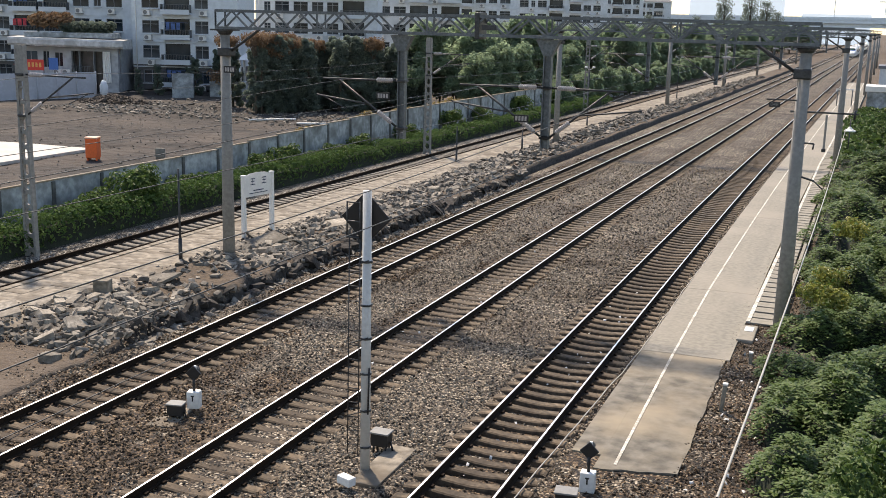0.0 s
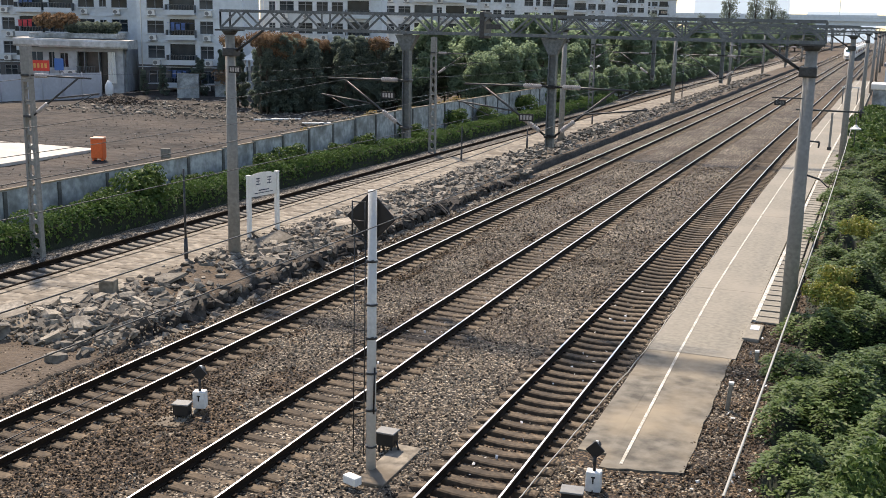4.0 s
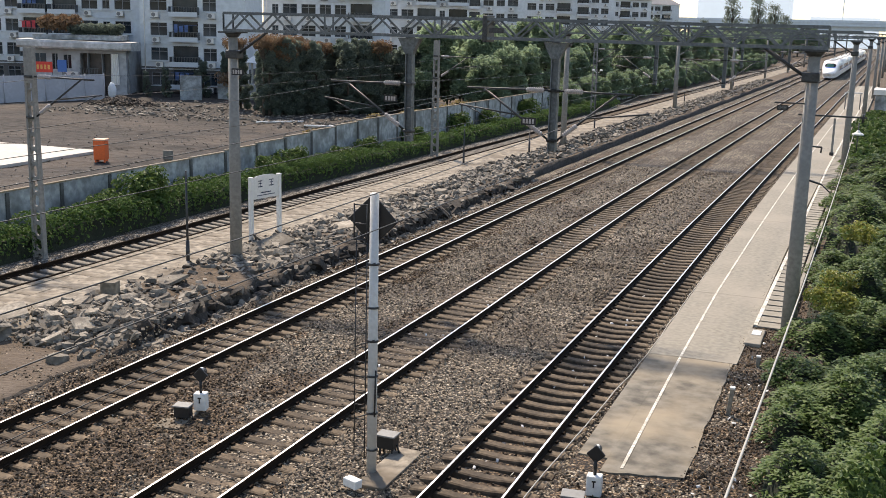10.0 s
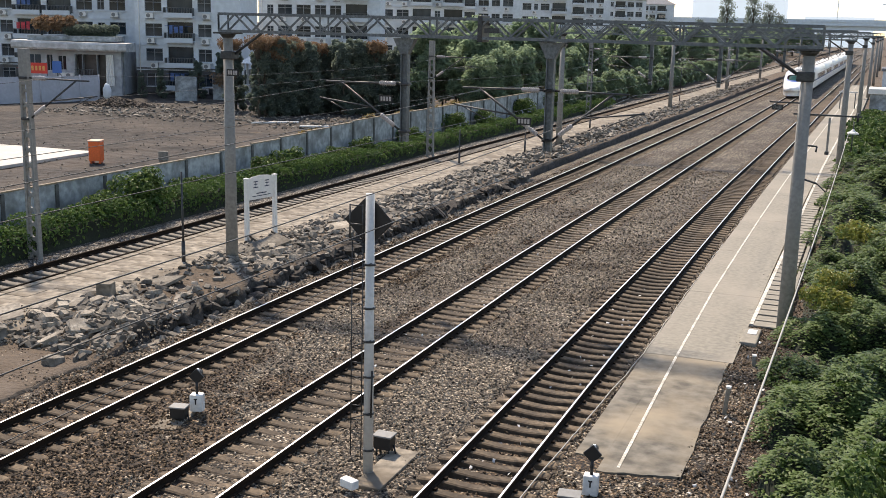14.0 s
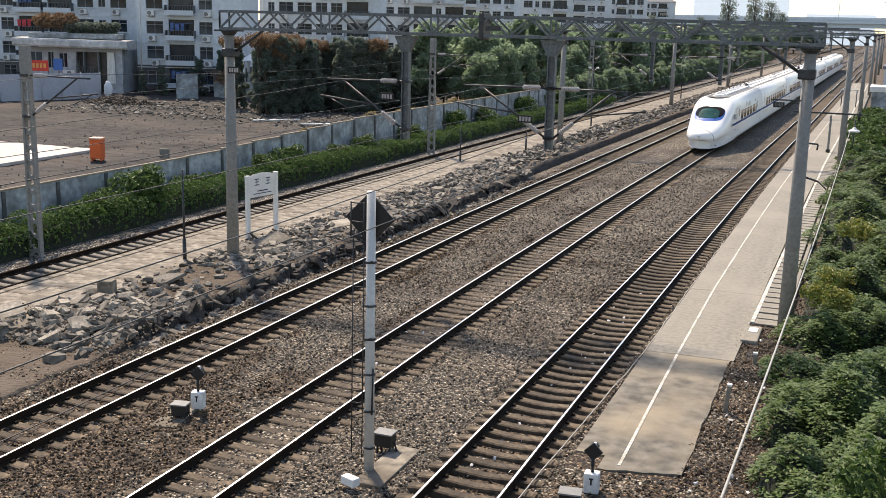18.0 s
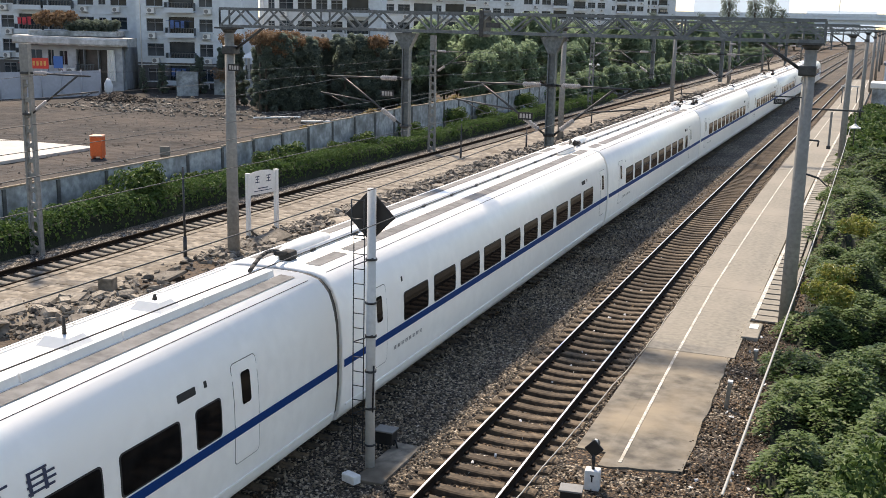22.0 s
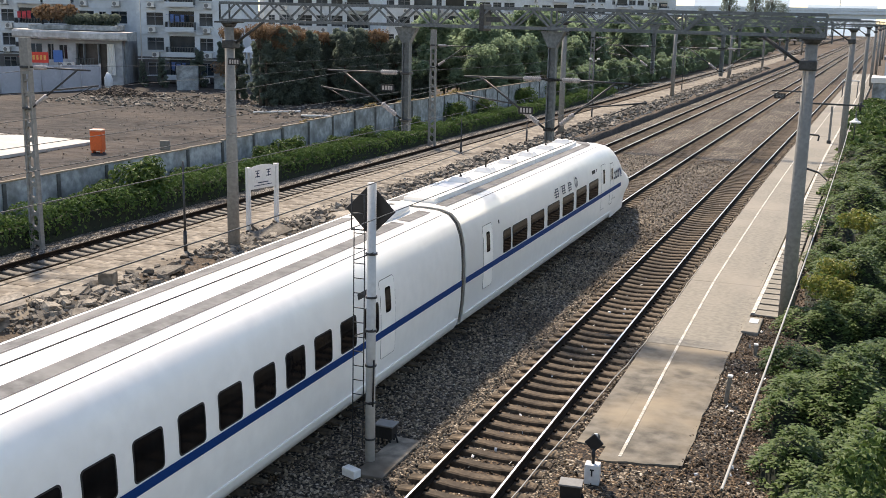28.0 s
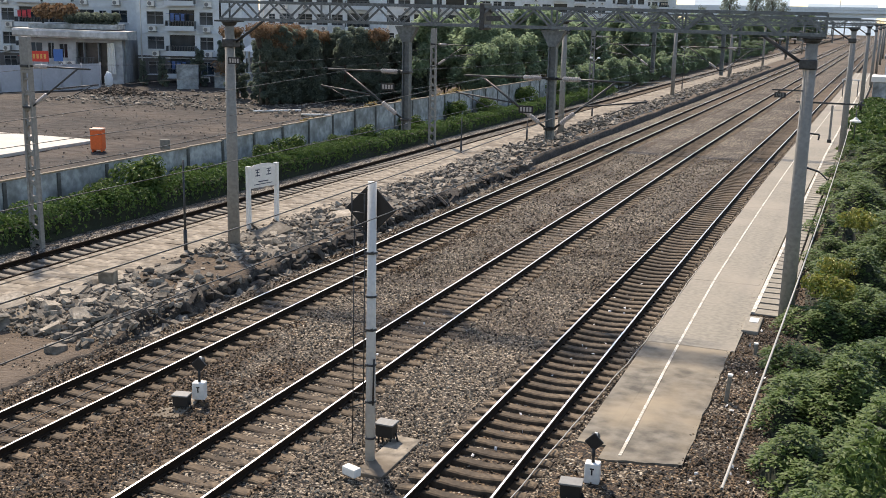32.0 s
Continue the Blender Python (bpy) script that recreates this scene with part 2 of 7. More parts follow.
M_TGLASS = material("dark_train_glass", (0.008, 0.0075, 0.0075), 0.04, vary=0.5, grain=1.5, blotch=0.8, bump=0, tint=(0.022, 0.018, 0.015))
M_TGLASS.node_tree.nodes["Principled BSDF"].inputs["IOR"].default_value = 1.13
M_WSHIELD = material("windscreen_glass", (0.022, 0.075, 0.075), 0.3, vary=0.3, grain=1.5, blotch=0.7, bump=0)
M_WSHIELD.node_tree.nodes["Principled BSDF"].inputs["Specular IOR Level"].default_value = 0.015
M_RUBBER = material("brown_grey_bellows", (0.075, 0.066, 0.056), 0.8, vary=0.15, grain=5, bump=0.2)
M_UNDER = material("dark_underframe", (0.025, 0.024, 0.023), 0.8, vary=0.2, bump=0.1)
M_INK = material("dark_blue_lettering", (0.02, 0.03, 0.07), 0.5, vary=0.05, bump=0)
M_TERRA = material("red_brown_insulator", (0.09, 0.025, 0.018), 0.3, vary=0.1, bump=0)
M_VINE = foliage("vine_leaves", (0.013, 0.040, 0.011), (0.098, 0.152, 0.040), rough=0.55, through_light=0.28)
M_VINE.node_tree.nodes["Principled BSDF"].inputs["Specular IOR Level"].default_value = 0.3
M_HEDGE = foliage("hedge_leaves", (0.022, 0.058, 0.014), (0.078, 0.14, 0.034), rough=0.7, through_light=0.35)
# Tree greens are paler than real leaves: distance haze is mixed in.
M_TREE = foliage("hazed_tree_leaves", (0.15, 0.215, 0.14), (0.26, 0.34, 0.215), rough=0.8, through_light=0.68)
# Poplar greens are greyed and lifted so that the haze lies in the colour.
M_POPLAR = foliage("hazed_poplar_leaves", (0.13, 0.165, 0.14), (0.22, 0.26, 0.21), rough=0.9, through_light=0.5)
# Thicket greens carry haze too, raised and made less saturated.
M_BAMBOO = foliage("hazed_thicket_leaves", (0.10, 0.135, 0.115), (0.18, 0.22, 0.175), rough=0.8, through_light=0.6)
# Near-black green: the shade seen between leaves is put into this colour.
M_LEAFSHADE = material("leaf_gap_shade", (0.018, 0.024, 0.012), 0.95, vary=0.4, grain=12, bump=0.5)
M_SHOOT = foliage("yellowing_leaves", (0.08, 0.16, 0.03), (0.26, 0.26, 0.06), through_light=0.35)
M_RUSTLEAF = foliage("withered_leaves", (0.13, 0.085, 0.055), (0.26, 0.165, 0.095), rough=0.7, through_light=0.35)
# Distance haze is put into this pale, bluish concrete colour.
M_VIADUCT = material("hazed_viaduct_concrete", (0.62, 0.70, 0.76), 0.9, vary=0.06, grain=1, blotch=0.1, bump=0)


# ---- building blocks ----
def thing(name, label, category, m=None, group="", kind=""):
    ob = new(name)
    ob.empty_display_size = 0.2
    if m is not None:
        ob.matrix_world = m
    return tagged(ob, label, category, group, kind)


def mesh_of(bm, name, mats, smooth=False):
    bmesh.ops.recalc_face_normals(bm, faces=bm.faces)
    me = bpy.data.meshes.new(name)
    bm.to_mesh(me)
    bm.free()
    for m in (mats if isinstance(mats, (list, tuple)) else [mats]):
        me.materials.append(m)
    if smooth:
        me.shade_smooth()
    return me


def raw_mesh(name, verts, faces, mats, index=None, smooth=False):
    me = bpy.data.meshes.new(name)
    me.from_pydata([tuple(v) for v in verts], [], faces)
    for m in (mats if isinstance(mats, (list, tuple)) else [mats]):
        me.materials.append(m)
    if index is not None:
        me.polygons.foreach_set("material_index", index)
    if smooth:
        me.shade_smooth()
    me.update()
    return me


def put(name, me, parent=None, m=None, label=""):
    ob = new(name, me)
    if parent is not None:
        ob.parent = parent
    if m is not None:
        ob.matrix_basis = m
    if label:
        ob["label"] = label
    return ob


def part(name, bm, mats, parent, label="", m=None, smooth=False):
    return put(name, mesh_of(bm, name, mats, smooth), parent, m, label)


def box(bm, c, s, m=None, bevel=0.0, mat=0):
    r = bmesh.ops.create_cube(bm, size=1.0, matrix=(m or Matrix()) @ Matrix.Translation(c) @ Matrix.Diagonal((*s, 1)))
    faces = {f for v in r["verts"] for f in v.link_faces}
    for f in faces:
        f.material_index = mat
    if bevel:
        edges = list({e for v in r["verts"] for e in v.link_edges})
        bmesh.ops.bevel(bm, geom=edges, offset=bevel, segments=2, affect="EDGES", profile=0.5)
    return bm


def rod(bm, a, b, r, r2=None, n=10, mat=0):
    a, b = Vector(a), Vector(b)
    d = b - a
    m = Matrix.Translation((a + b) / 2) @ d.to_track_quat("Z", "Y").to_matrix().to_4x4()
    g = bmesh.ops.create_cone(bm, cap_ends=True, segments=n, radius1=r, radius2=r if r2 is None else r2, depth=d.length, matrix=m)
    for f in {f for v in g["verts"] for f in v.link_faces}:
        f.material_index = mat
        f.smooth = len(f.verts) == 4
    return bm


def B():
    return bmesh.new()


def sheet(name, us, ys, zfun, mats, pick=None, smooth=True):
    """A strip of ground that follows the line: us across, ys along."""
    verts, faces, idx = [], [], []
    for y in ys:
        for u in us:
            verts.append(at(u, y, zfun(u, y)))
    n = len(us)
    for j in range(len(ys) - 1):
        for i in range(n - 1):
            faces.append((j * n + i, j * n + i + 1, (j + 1) * n + i + 1, (j + 1) * n + i))
            idx.append(pick(us[i], ys[j]) if pick else 0)
    return raw_mesh(name, verts, faces, mats, idx, smooth)


def steps(a, b, near, far, grow=60.0):
    """Stations along the line, dense at the near end."""
    out, y = [], a
    while y < b:
        out.append(y)
        y += near + (far - near) * min(1.0, max(0.0, (y - 25) / grow) ** 1.2)
    return out + [b]


def sweep(name, section, ys, u0, z0, mats, idx=None, closed=True, smooth=False):
    """A constant section (across, up) carried along the line."""
    n = len(section)
    verts = [at(u0 + a, y, z0 + b) for y in ys for a, b in section]
    faces, mi = [], []
    for j in range(len(ys) - 1):
        for i in range(n if closed else n - 1):
            k = (i + 1) % n
            faces.append((j * n + i, j * n + k, (j + 1) * n + k, (j + 1) * n + i))
            mi.append(idx[i] if idx else 0)
    if closed:
        faces += [tuple(range(n - 1, -1, -1)), tuple(range((len(ys) - 1) * n, len(ys) * n))]
        mi += [0, 0]
    return raw_mesh(name, verts, faces, mats, mi, smooth)


def leaves(rng, centres, size, out=None, fold=0.25):
    """Small folded leaves at the places given; out: the way that each faces, roughly."""
    verts, faces = [], []
    for i, c in enumerate(centres):
        s = size * rng.uniform(0.6, 1.3)
        o = Vector(out[i]) if out else Vector((0, 0, 1))
        o = (o + Vector((rng.gauss(0, 0.55), rng.gauss(0, 0.55), rng.gauss(0, 0.45)))).normalized()
        a = o.orthogonal().normalized()
        a.rotate(Matrix.Rotation(rng.uniform(0, 6.28), 3, o))
        b = o.cross(a)
        k = len(verts)
        c = Vector(c)
        w, up = b * s * 0.3, o * s * fold * 0.45
        verts += [c - a * s * 0.55, c - a * s * 0.15 + w + up, c + a * s * 0.3 + w * 0.75 + up * 0.6, c + a * s * 0.68 - o * s * fold, c + a * s * 0.3 - w * 0.75 + up * 0.6, c - a * s * 0.15 - w + up]
        faces += [(k, k + 1, k + 2, k + 3), (k, k + 3, k + 4, k + 5)]
    return verts, faces


def sprigs(rng, centres, size, out, pairs=3):
    """Drooping sprays of paired leaflets at the places given."""
    verts, faces = [], []
    for i, c in enumerate(centres):
        c = Vector(c)
        o = (Vector(out[i]) + Vector((rng.gauss(0, 0.5), rng.gauss(0, 0.5), rng.gauss(0, 0.2)))).normalized()
        run = Vector((o.x + rng.gauss(0, 0.4), o.y + rng.gauss(0, 0.4), 0.15)).normalized()
        side = run.cross(Vector((0, 0, 1))).normalized()
        up = side.cross(run)
        long = size * rng.uniform(0.8, 1.25)
        for k in range(pairs * 2 + 1):
            q = (k // 2 + 1) / (pairs + 1)
            stem = c + run * long * 2.3 * (q - 0.4) - Vector((0, 0, 1)) * long * 1.5 * q * q
            sd = 0 if k == pairs * 2 else (1 if k % 2 else -1)
            way = (side * sd * 0.9 + run * (0.55 if sd else 1) - up * rng.uniform(0.15, 0.5)).normalized()
            n = (up + Vector((rng.gauss(0, 0.2), rng.gauss(0, 0.2), 0))).normalized()
            wide = way.cross(n).normalized() * long * 0.27
            b, m = len(verts), stem + way * long * 0.45
            verts += [stem, m + wide - n * long * 0.05, stem + way * long, m - wide - n * long * 0.05]
            faces += [(b, b + 1, b + 2), (b, b + 2, b + 3)]
    return verts, faces


# ---- ground ----
def ground_z(u, y):
    if u < -33:
        return -0.02
    if u < -27.9:
        return -0.12
    if u < -17.5:
        return -0.62
    if u < -2.4:
        return -0.62
    return -0.25


GY = [-420, -200, -60, 0, 10, 20, 30, 45, 60, 80, 110, 150, 200, 260, 330, 420, 600, 1000, 2000, 4000]
GU = [-3000, -900, -300, -140, -80, -50, -38, -33.1, -32.9, -29, -27.95, -27.8, -19, -17.6, -17.4, -10, -2.5, -2.3, 0, 4, 10, 40, 200, 900, 3000]
tagged(put("ground", sheet("ground", GU, GY, ground_z, M_EARTH, smooth=False)), "brown bare earth round the railway", "ground", kind="structure")


def bed_z(u, y):
    """Ballast: level between the tracks, a little lower between the sleepers, sloping off at both sides."""
    z = -0.205 + 0.035 * noise.noise(Vector((u * 1.3, y * 1.3, 0))) + 0.03 * noise.noise(Vector((u * 0.4, y * 0.25, 3)))
    for c, low in ((TRACK_C, 0.105), (TRACK_B, 0.045), (TRACK_A, 0.06)):
        if abs(u - c) < 1.3:
            z -= low * min(1, (1.3 - abs(u - c)) / 0.15)
    if u > -5.2:
        z -= 0.05
    if u < -18.0:
        z -= 0.09 * min(1, (-18.0 - u) / 0.8)
    return z


BACK = [-300, -240, -180, -130, -90, -60, -40, -24, -14, -7, -2, 2, 5]
BU = [-19.0, -18.6, -18.2, -17.9] + [-17.75 + 0.25 * i for i in range(51)] + [-4.9]
def rust_and_crib_pick(u, y):
    """Rust and brake dust lie beside the rails, most of all round the left-hand tracks."""
    n = noise.noise(Vector((u * 0.9, y * 0.5, 21))) + 0.5 * noise.noise(Vector((u * 3.1, y * 3.1, 23)))
    a, c = abs(u + 0.12 - TRACK_A), abs(u + 0.12 - TRACK_C)
    # Between C's rails the darker stones put the cribs' shade into the colour.
    if c < 0.75:
        return int(n > -0.35)
    if u < -12.2 and y < 23 + 4 * n:
        return int(n > -0.5)
    return int(0.45 < a < 2.0 and n > 0.05 or 0.6 < abs(u + 0.12 - TRACK_B) < 1.5 and n > 0.15)


tagged(put("ballast_bed", sheet("ballast_bed", BU, BACK + steps(8, 900, 0.3, 10, 70), bed_z, [M_BALLAST, M_RUSTSHADE], rust_and_crib_pick)),
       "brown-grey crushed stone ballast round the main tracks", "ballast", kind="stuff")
tagged(put("ballast_bed", sheet("siding_ballast", [-29.0, -28.6, -28.0, -27.6, -27.2, -26.75, -26.3, -25.9, -25.55],
       steps(14, 420, 0.4, 6, 70), lambda u, y: (-0.08 if u < -27.9 else -0.30 if u < -25.6 else -0.27) + 0.03 * noise.noise(Vector((u * 1.5, y * 1.5, 5))), M_SIDING)),
       "brown stone ballast of the siding beside the hedge", "ballast", kind="stuff")
tagged(put("ballast_verge", sheet("ballast_verge", [-4.95, -4.4, -3.8, -3.2, -2.6, -2.0, -1.4, -0.9, -0.3], steps(9, 34.5, 0.35, 0.5),
       lambda u, y: (-0.045 if y < 22 or u > -2.7 else -0.3) + 0.035 * noise.noise(Vector((u * 1.7, y * 1.7, 9))), [M_BALLAST, M_RUSTSHADE], lambda u, y: int(noise.noise(Vector((u * 1.3, y * 1.3, 31))) > -0.25))),
       "strewn ballast round the platform's broken end", "ballast", kind="stuff")

def old_z(u, y):
    rough_part = 0.13 * noise.noise(Vector((u * 1.1, y * 1.1, 2))) + 0.07 * noise.noise(Vector((u * 3.1, y * 3.1, 2)))
    if u < -22.4:
        return 0.13 + 0.012 * noise.noise(Vector((u, y, 0)))
    lift = min(1.0, (u + 22.4) / 0.6) if u < -21.8 else 1.0
    z = 0.10 + lift * (rough_part + 0.05)
    ramp_end = max(0.0, min(1.0, (24.5 - y) / 2.0))
    return z * (1 - ramp_end) + ramp_end * (-0.20 + 0.4 * rough_part)


def loose_stones():
    """Single stones on the near ballast, so that it has a real edge and relief."""
    r = random.Random(77)
    shapes = []
    for k in range(5):
        bm = B()
        for _ in range(9):
            bm.verts.new(Vector((r.gauss(0, 1), r.gauss(0, 1), r.gauss(0, 0.8))).normalized() * r.uniform(0.7, 1.1))
        bmesh.ops.convex_hull(bm, input=bm.verts)
        bm.verts.index_update()
        shapes.append(([v.co.copy() for v in bm.verts], [tuple(v.index for v in f.verts) for f in bm.faces]))
        bm.free()
    verts, faces, idx = [], [], []
    for i in range(106000):
        y = 12.5 + 32 * r.random() ** 1.4 if i < 71000 or i >= 98000 else 34 + 38 * r.random() ** 1.3
        u = r.uniform(-18.2, -0.7)
        if (i < 64000 or 71000 <= i < 98000) and (-4.95 < u < -2.7 and y > 20.4 or u > -4.95 and y > 33):
            continue
        if any(abs(u - c) < 0.72 or 0.80 < abs(u - c) < 1.25 and r.random() < 0.6 for c in (TRACK_A, TRACK_B, TRACK_C)) and r.random() < 0.75:
            continue
        z = bed_z(u, y) if u < -4.95 else -0.05
        s = r.uniform(0.02, 0.054)
        dark = rust_and_crib_pick(u, y) if u < -4.95 else r.random() < 0.6
        if i >= 98000:
            u = r.uniform(-2.75, -0.6)
            z, dark = -0.05, r.random() < 0.6
        elif i >= 71000:
            s *= 1.25
        elif i >= 64000:
            u, y = r.uniform(-24, -18.1), 13 + 12 * r.random()
            z, dark = (-0.24 if y < 22.5 else old_z(u, y)), r.random() < 0.3
        vs, fs = shapes[i % 5]
        turn = Euler((r.uniform(0, 6), r.uniform(0, 6), r.uniform(0, 6))).to_matrix()
        o, p = len(verts), at(u, y, z + s * 0.3)
        verts += [p + turn @ v * s for v in vs]
        faces += [tuple(a + o for a in f) for f in fs]
        idx += [int(dark)] * len(fs)
    return raw_mesh("loose_stones", verts, faces, [M_STONE, M_RUSTSTONE], idx)


M_STONE = material("loose_stone", (0.46, 0.375, 0.275), 0.9, vary=0.35, grain=40, blotch=0.22, bump=0.3, island=0.98, tint=(0.29, 0.21, 0.135))
M_RUSTSTONE = material("rusty_loose_stone", (0.21, 0.14, 0.08), 0.9, vary=0.35, grain=40, blotch=0.3, bump=0.3, island=0.98, tint=(0.11, 0.068, 0.036))
tagged(put("loose_stones", loose_stones()), "loose crushed stones on the ballast", "stones", kind="stuff")

# ---- tracks ----
RAIL = [(-0.075, -0.176), (0.075, -0.176), (0.075, -0.162), (0.012, -0.14), (0.010, -0.045), (0.036, -0.035), (0.036, -0.006), (0.023, 0.0),
        (-0.023, 0.0), (-0.036, -0.006), (-0.036, -0.035), (-0.010, -0.045), (-0.012, -0.14), (-0.075, -0.162)]
RAIL_MAT = [0] * 7 + [1] + [0] * 6


def sleeper_mesh(mat):
    """Concrete sleeper: high rail seats, a hollowed middle, sloping ends."""
    xs = [-1.27, -1.22, -0.92, -0.60, -0.30, 0.0, 0.30, 0.60, 0.92, 1.22, 1.27]
    tops = [-0.235, -0.20, -0.178, -0.178, -0.205, -0.222, -0.205, -0.178, -0.178, -0.20, -0.235]
    verts, faces = [], []
    for x, t in zip(xs, tops):
        verts += [(x, -0.15, -0.40), (x, -0.135, t - 0.025), (x, -0.10, t), (x, 0.10, t), (x, 0.135, t - 0.025), (x, 0.15, -0.40)]
    for i in range(len(xs) - 1):
        for k in range(5):
            a = i * 6 + k
            faces.append((a, a + 1, a + 7, a + 6))
    faces += [(0, 1, 2, 3, 4, 5), tuple(range(len(xs) * 6 - 1, len(xs) * 6 - 7, -1))]
    return raw_mesh("sleeper", verts, faces, mat, smooth=False)


SLEEPER = sleeper_mesh(M_SLEEPER)
PALE_SLEEPER = sleeper_mesh(material("pale_sleeper_concrete", (0.27, 0.24, 0.20), 0.9, vary=0.4, grain=9, blotch=1.6, bump=0.4, per_object=0.3))


def clip_mesh():
    bm = B()
    box(bm, (0, 0, -0.15), (0.07, 0.11, 0.045))
    return mesh_of(bm, "rail_clip", M_RAIL)


CLIPS = clip_mesh()


def track(u, label, first, phase, count, last, top=None):
    t = thing("railway_track", label, "railway track", at(u, 0) and Matrix(), group="tracks through the station")
    ys = BACK + steps(8, 900, 1.0, 12, 80)
    for s in (-0.7525, 0.7525):
        put("rail", sweep("rail", RAIL, ys, u + s, 0, [M_RAIL, top or M_RAILTOP], RAIL_MAT), t, label="rusty rail" if top else "rusty rail with a polished top")
    y0 = phase - math.ceil((phase - first) / 0.568) * 0.568
    far_v, far_f = [], []
    for j in range(1, 220):
        m = spot(u, y0 - 0.568 * j)
        o = len(far_v)
        far_v += [m @ v.co for v in SLEEPER.vertices]
        far_f += [tuple(i + o for i in q.vertices) for q in SLEEPER.polygons]
    k = 0
    base = [v.co.copy() for v in SLEEPER.vertices]
    polys = [tuple(q.vertices) for q in SLEEPER.polygons]
    while y0 + k * 0.568 < last:
        y = y0 + k * 0.568
        m = spot(u, y, RNG.uniform(-0.008, 0.004), RNG.uniform(-0.5, 0.5))
        if k < count:
            put("sleeper", PALE_SLEEPER if top else SLEEPER, t, m)
            if y < 36:
                for gx in (-0.8575, -0.6475, 0.6475, 0.8575):
                    put("rail_clip", CLIPS, t, m @ Matrix.Translation((gx, 0, 0)))
        else:
            o = len(far_v)
            far_v += [m @ v for v in base]
            far_f += [tuple(i + o for i in q) for q in polys]
        k += 1
    tagged(put("sleeper_row", raw_mesh("sleeper_row", far_v, far_f, M_SLEEPERSET), t), kind="stuff")
    return t


# ---- platform beside the tracks ----
platform = thing("platform", "low grey concrete platform with a worn white line", "platform", Matrix(), kind="structure")
PLAT_Y = [20.6, 29.0, 37.0, 44.8, 53, 62, 71, 80, 90, 100, 112, 124, 138, 152, 168, 186, 206]


def slab(u0, u1, y0, y1, z, mats, name, parent, thick=0.3, cut=0.0):
    n = 4
    if cut:
        jag = [(u0 + (u1 - u0) * i / 9, y0 - cut + 1.4 * cut * i / 9 + 0.10 * noise.noise(Vector((i * 1.7, 3, 5)))) for i in range(10)]
        side = [(u1 + 0.07 * noise.noise(Vector((i * 1.9, 8, 1))), y0 + 0.4 * cut + (y1 - y0 - 0.4 * cut) * i / 16) for i in range(1, 16)]
        ring = jag + side + [(u1, y1), (u0, y1)]
    else:
        ring = None
    ring = ring or [(u0, y0 - cut), (u1, y0 + cut * 0.4)] + [(u1, y0 + (y1 - y0) * i / n) for i in range(1, n)] + [(u1, y1), (u0, y1)] + [(u0, y1 + (y0 - y1) * i / n) for i in range(1, n)]
    k = len(ring)
    v = [at(u, y, z) for u, y in ring] + [at(u, y, z - thick) for u, y in ring]
    f = [tuple(range(k)), tuple(range(2 * k - 1, k - 1, -1))] + [(i, i + k, (i + 1) % k + k, (i + 1) % k) for i in range(k)]
    return put(name, raw_mesh(name, v, f, mats), parent)


for i in range(len(PLAT_Y) - 1):
    a, b = PLAT_Y[i], PLAT_Y[i + 1] - 0.02
    slab(-4.28, -2.6 if i == 0 else -2.5, a, b, RNG.uniform(-0.006, 0.004), M_STAINED if i == 0 else M_CONCRETE, "slab", platform, cut=0.25 if i == 0 else 0)
    slab(-4.93, -4.284, a + (0.5 if i == 0 else 0), b, RNG.uniform(-0.012, -0.006), M_STAINED if i == 0 else M_CONCRETE, "edge_slab", platform)
    o0, o1 = ((0.26, 0.10), (0.10, 0.0))[i] if i < 2 else (0.0, 0.0)
    v = [at(u + o, yy, z) for z in (0.009, 0.002) for u, yy, o in ((-4.178, a + 0.05, o0), (-4.112, a + 0.05, o0), (-4.112, b, o1), (-4.178, b, o1))]
    put("painted_line", raw_mesh("painted_line", v, [(0, 1, 2, 3), (7, 6, 5, 4), (0, 4, 5, 1), (1, 5, 6, 2), (2, 6, 7, 3), (3, 7, 4, 0)], M_LINEPAINT), platform)
slab(-2.5, -2.38, 33.3, 206, 0.03, M_LINEPAINT, "kerb", platform)
slab(-1.62, -1.5, 33.3, 206, 0.03, M_CONCRETE, "kerb", platform)

drain = thing("drain_cover", "slatted concrete drain cover along the platform", "drain cover", Matrix(), kind="structure")
bm = B()
box(bm, (0, 0, 0), (0.74, 0.60, 0.06), bevel=0.015)
SLAT = mesh_of(bm, "slat", M_CONCRETE)
y = 33.5
while y < 205:
    put("slat", SLAT, drain, spot(-2.0, y, -0.01 + RNG.uniform(-0.008, 0.008), RNG.uniform(-1.5, 1.5)))
    y += 0.74
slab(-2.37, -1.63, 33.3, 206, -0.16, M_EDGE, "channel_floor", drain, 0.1)

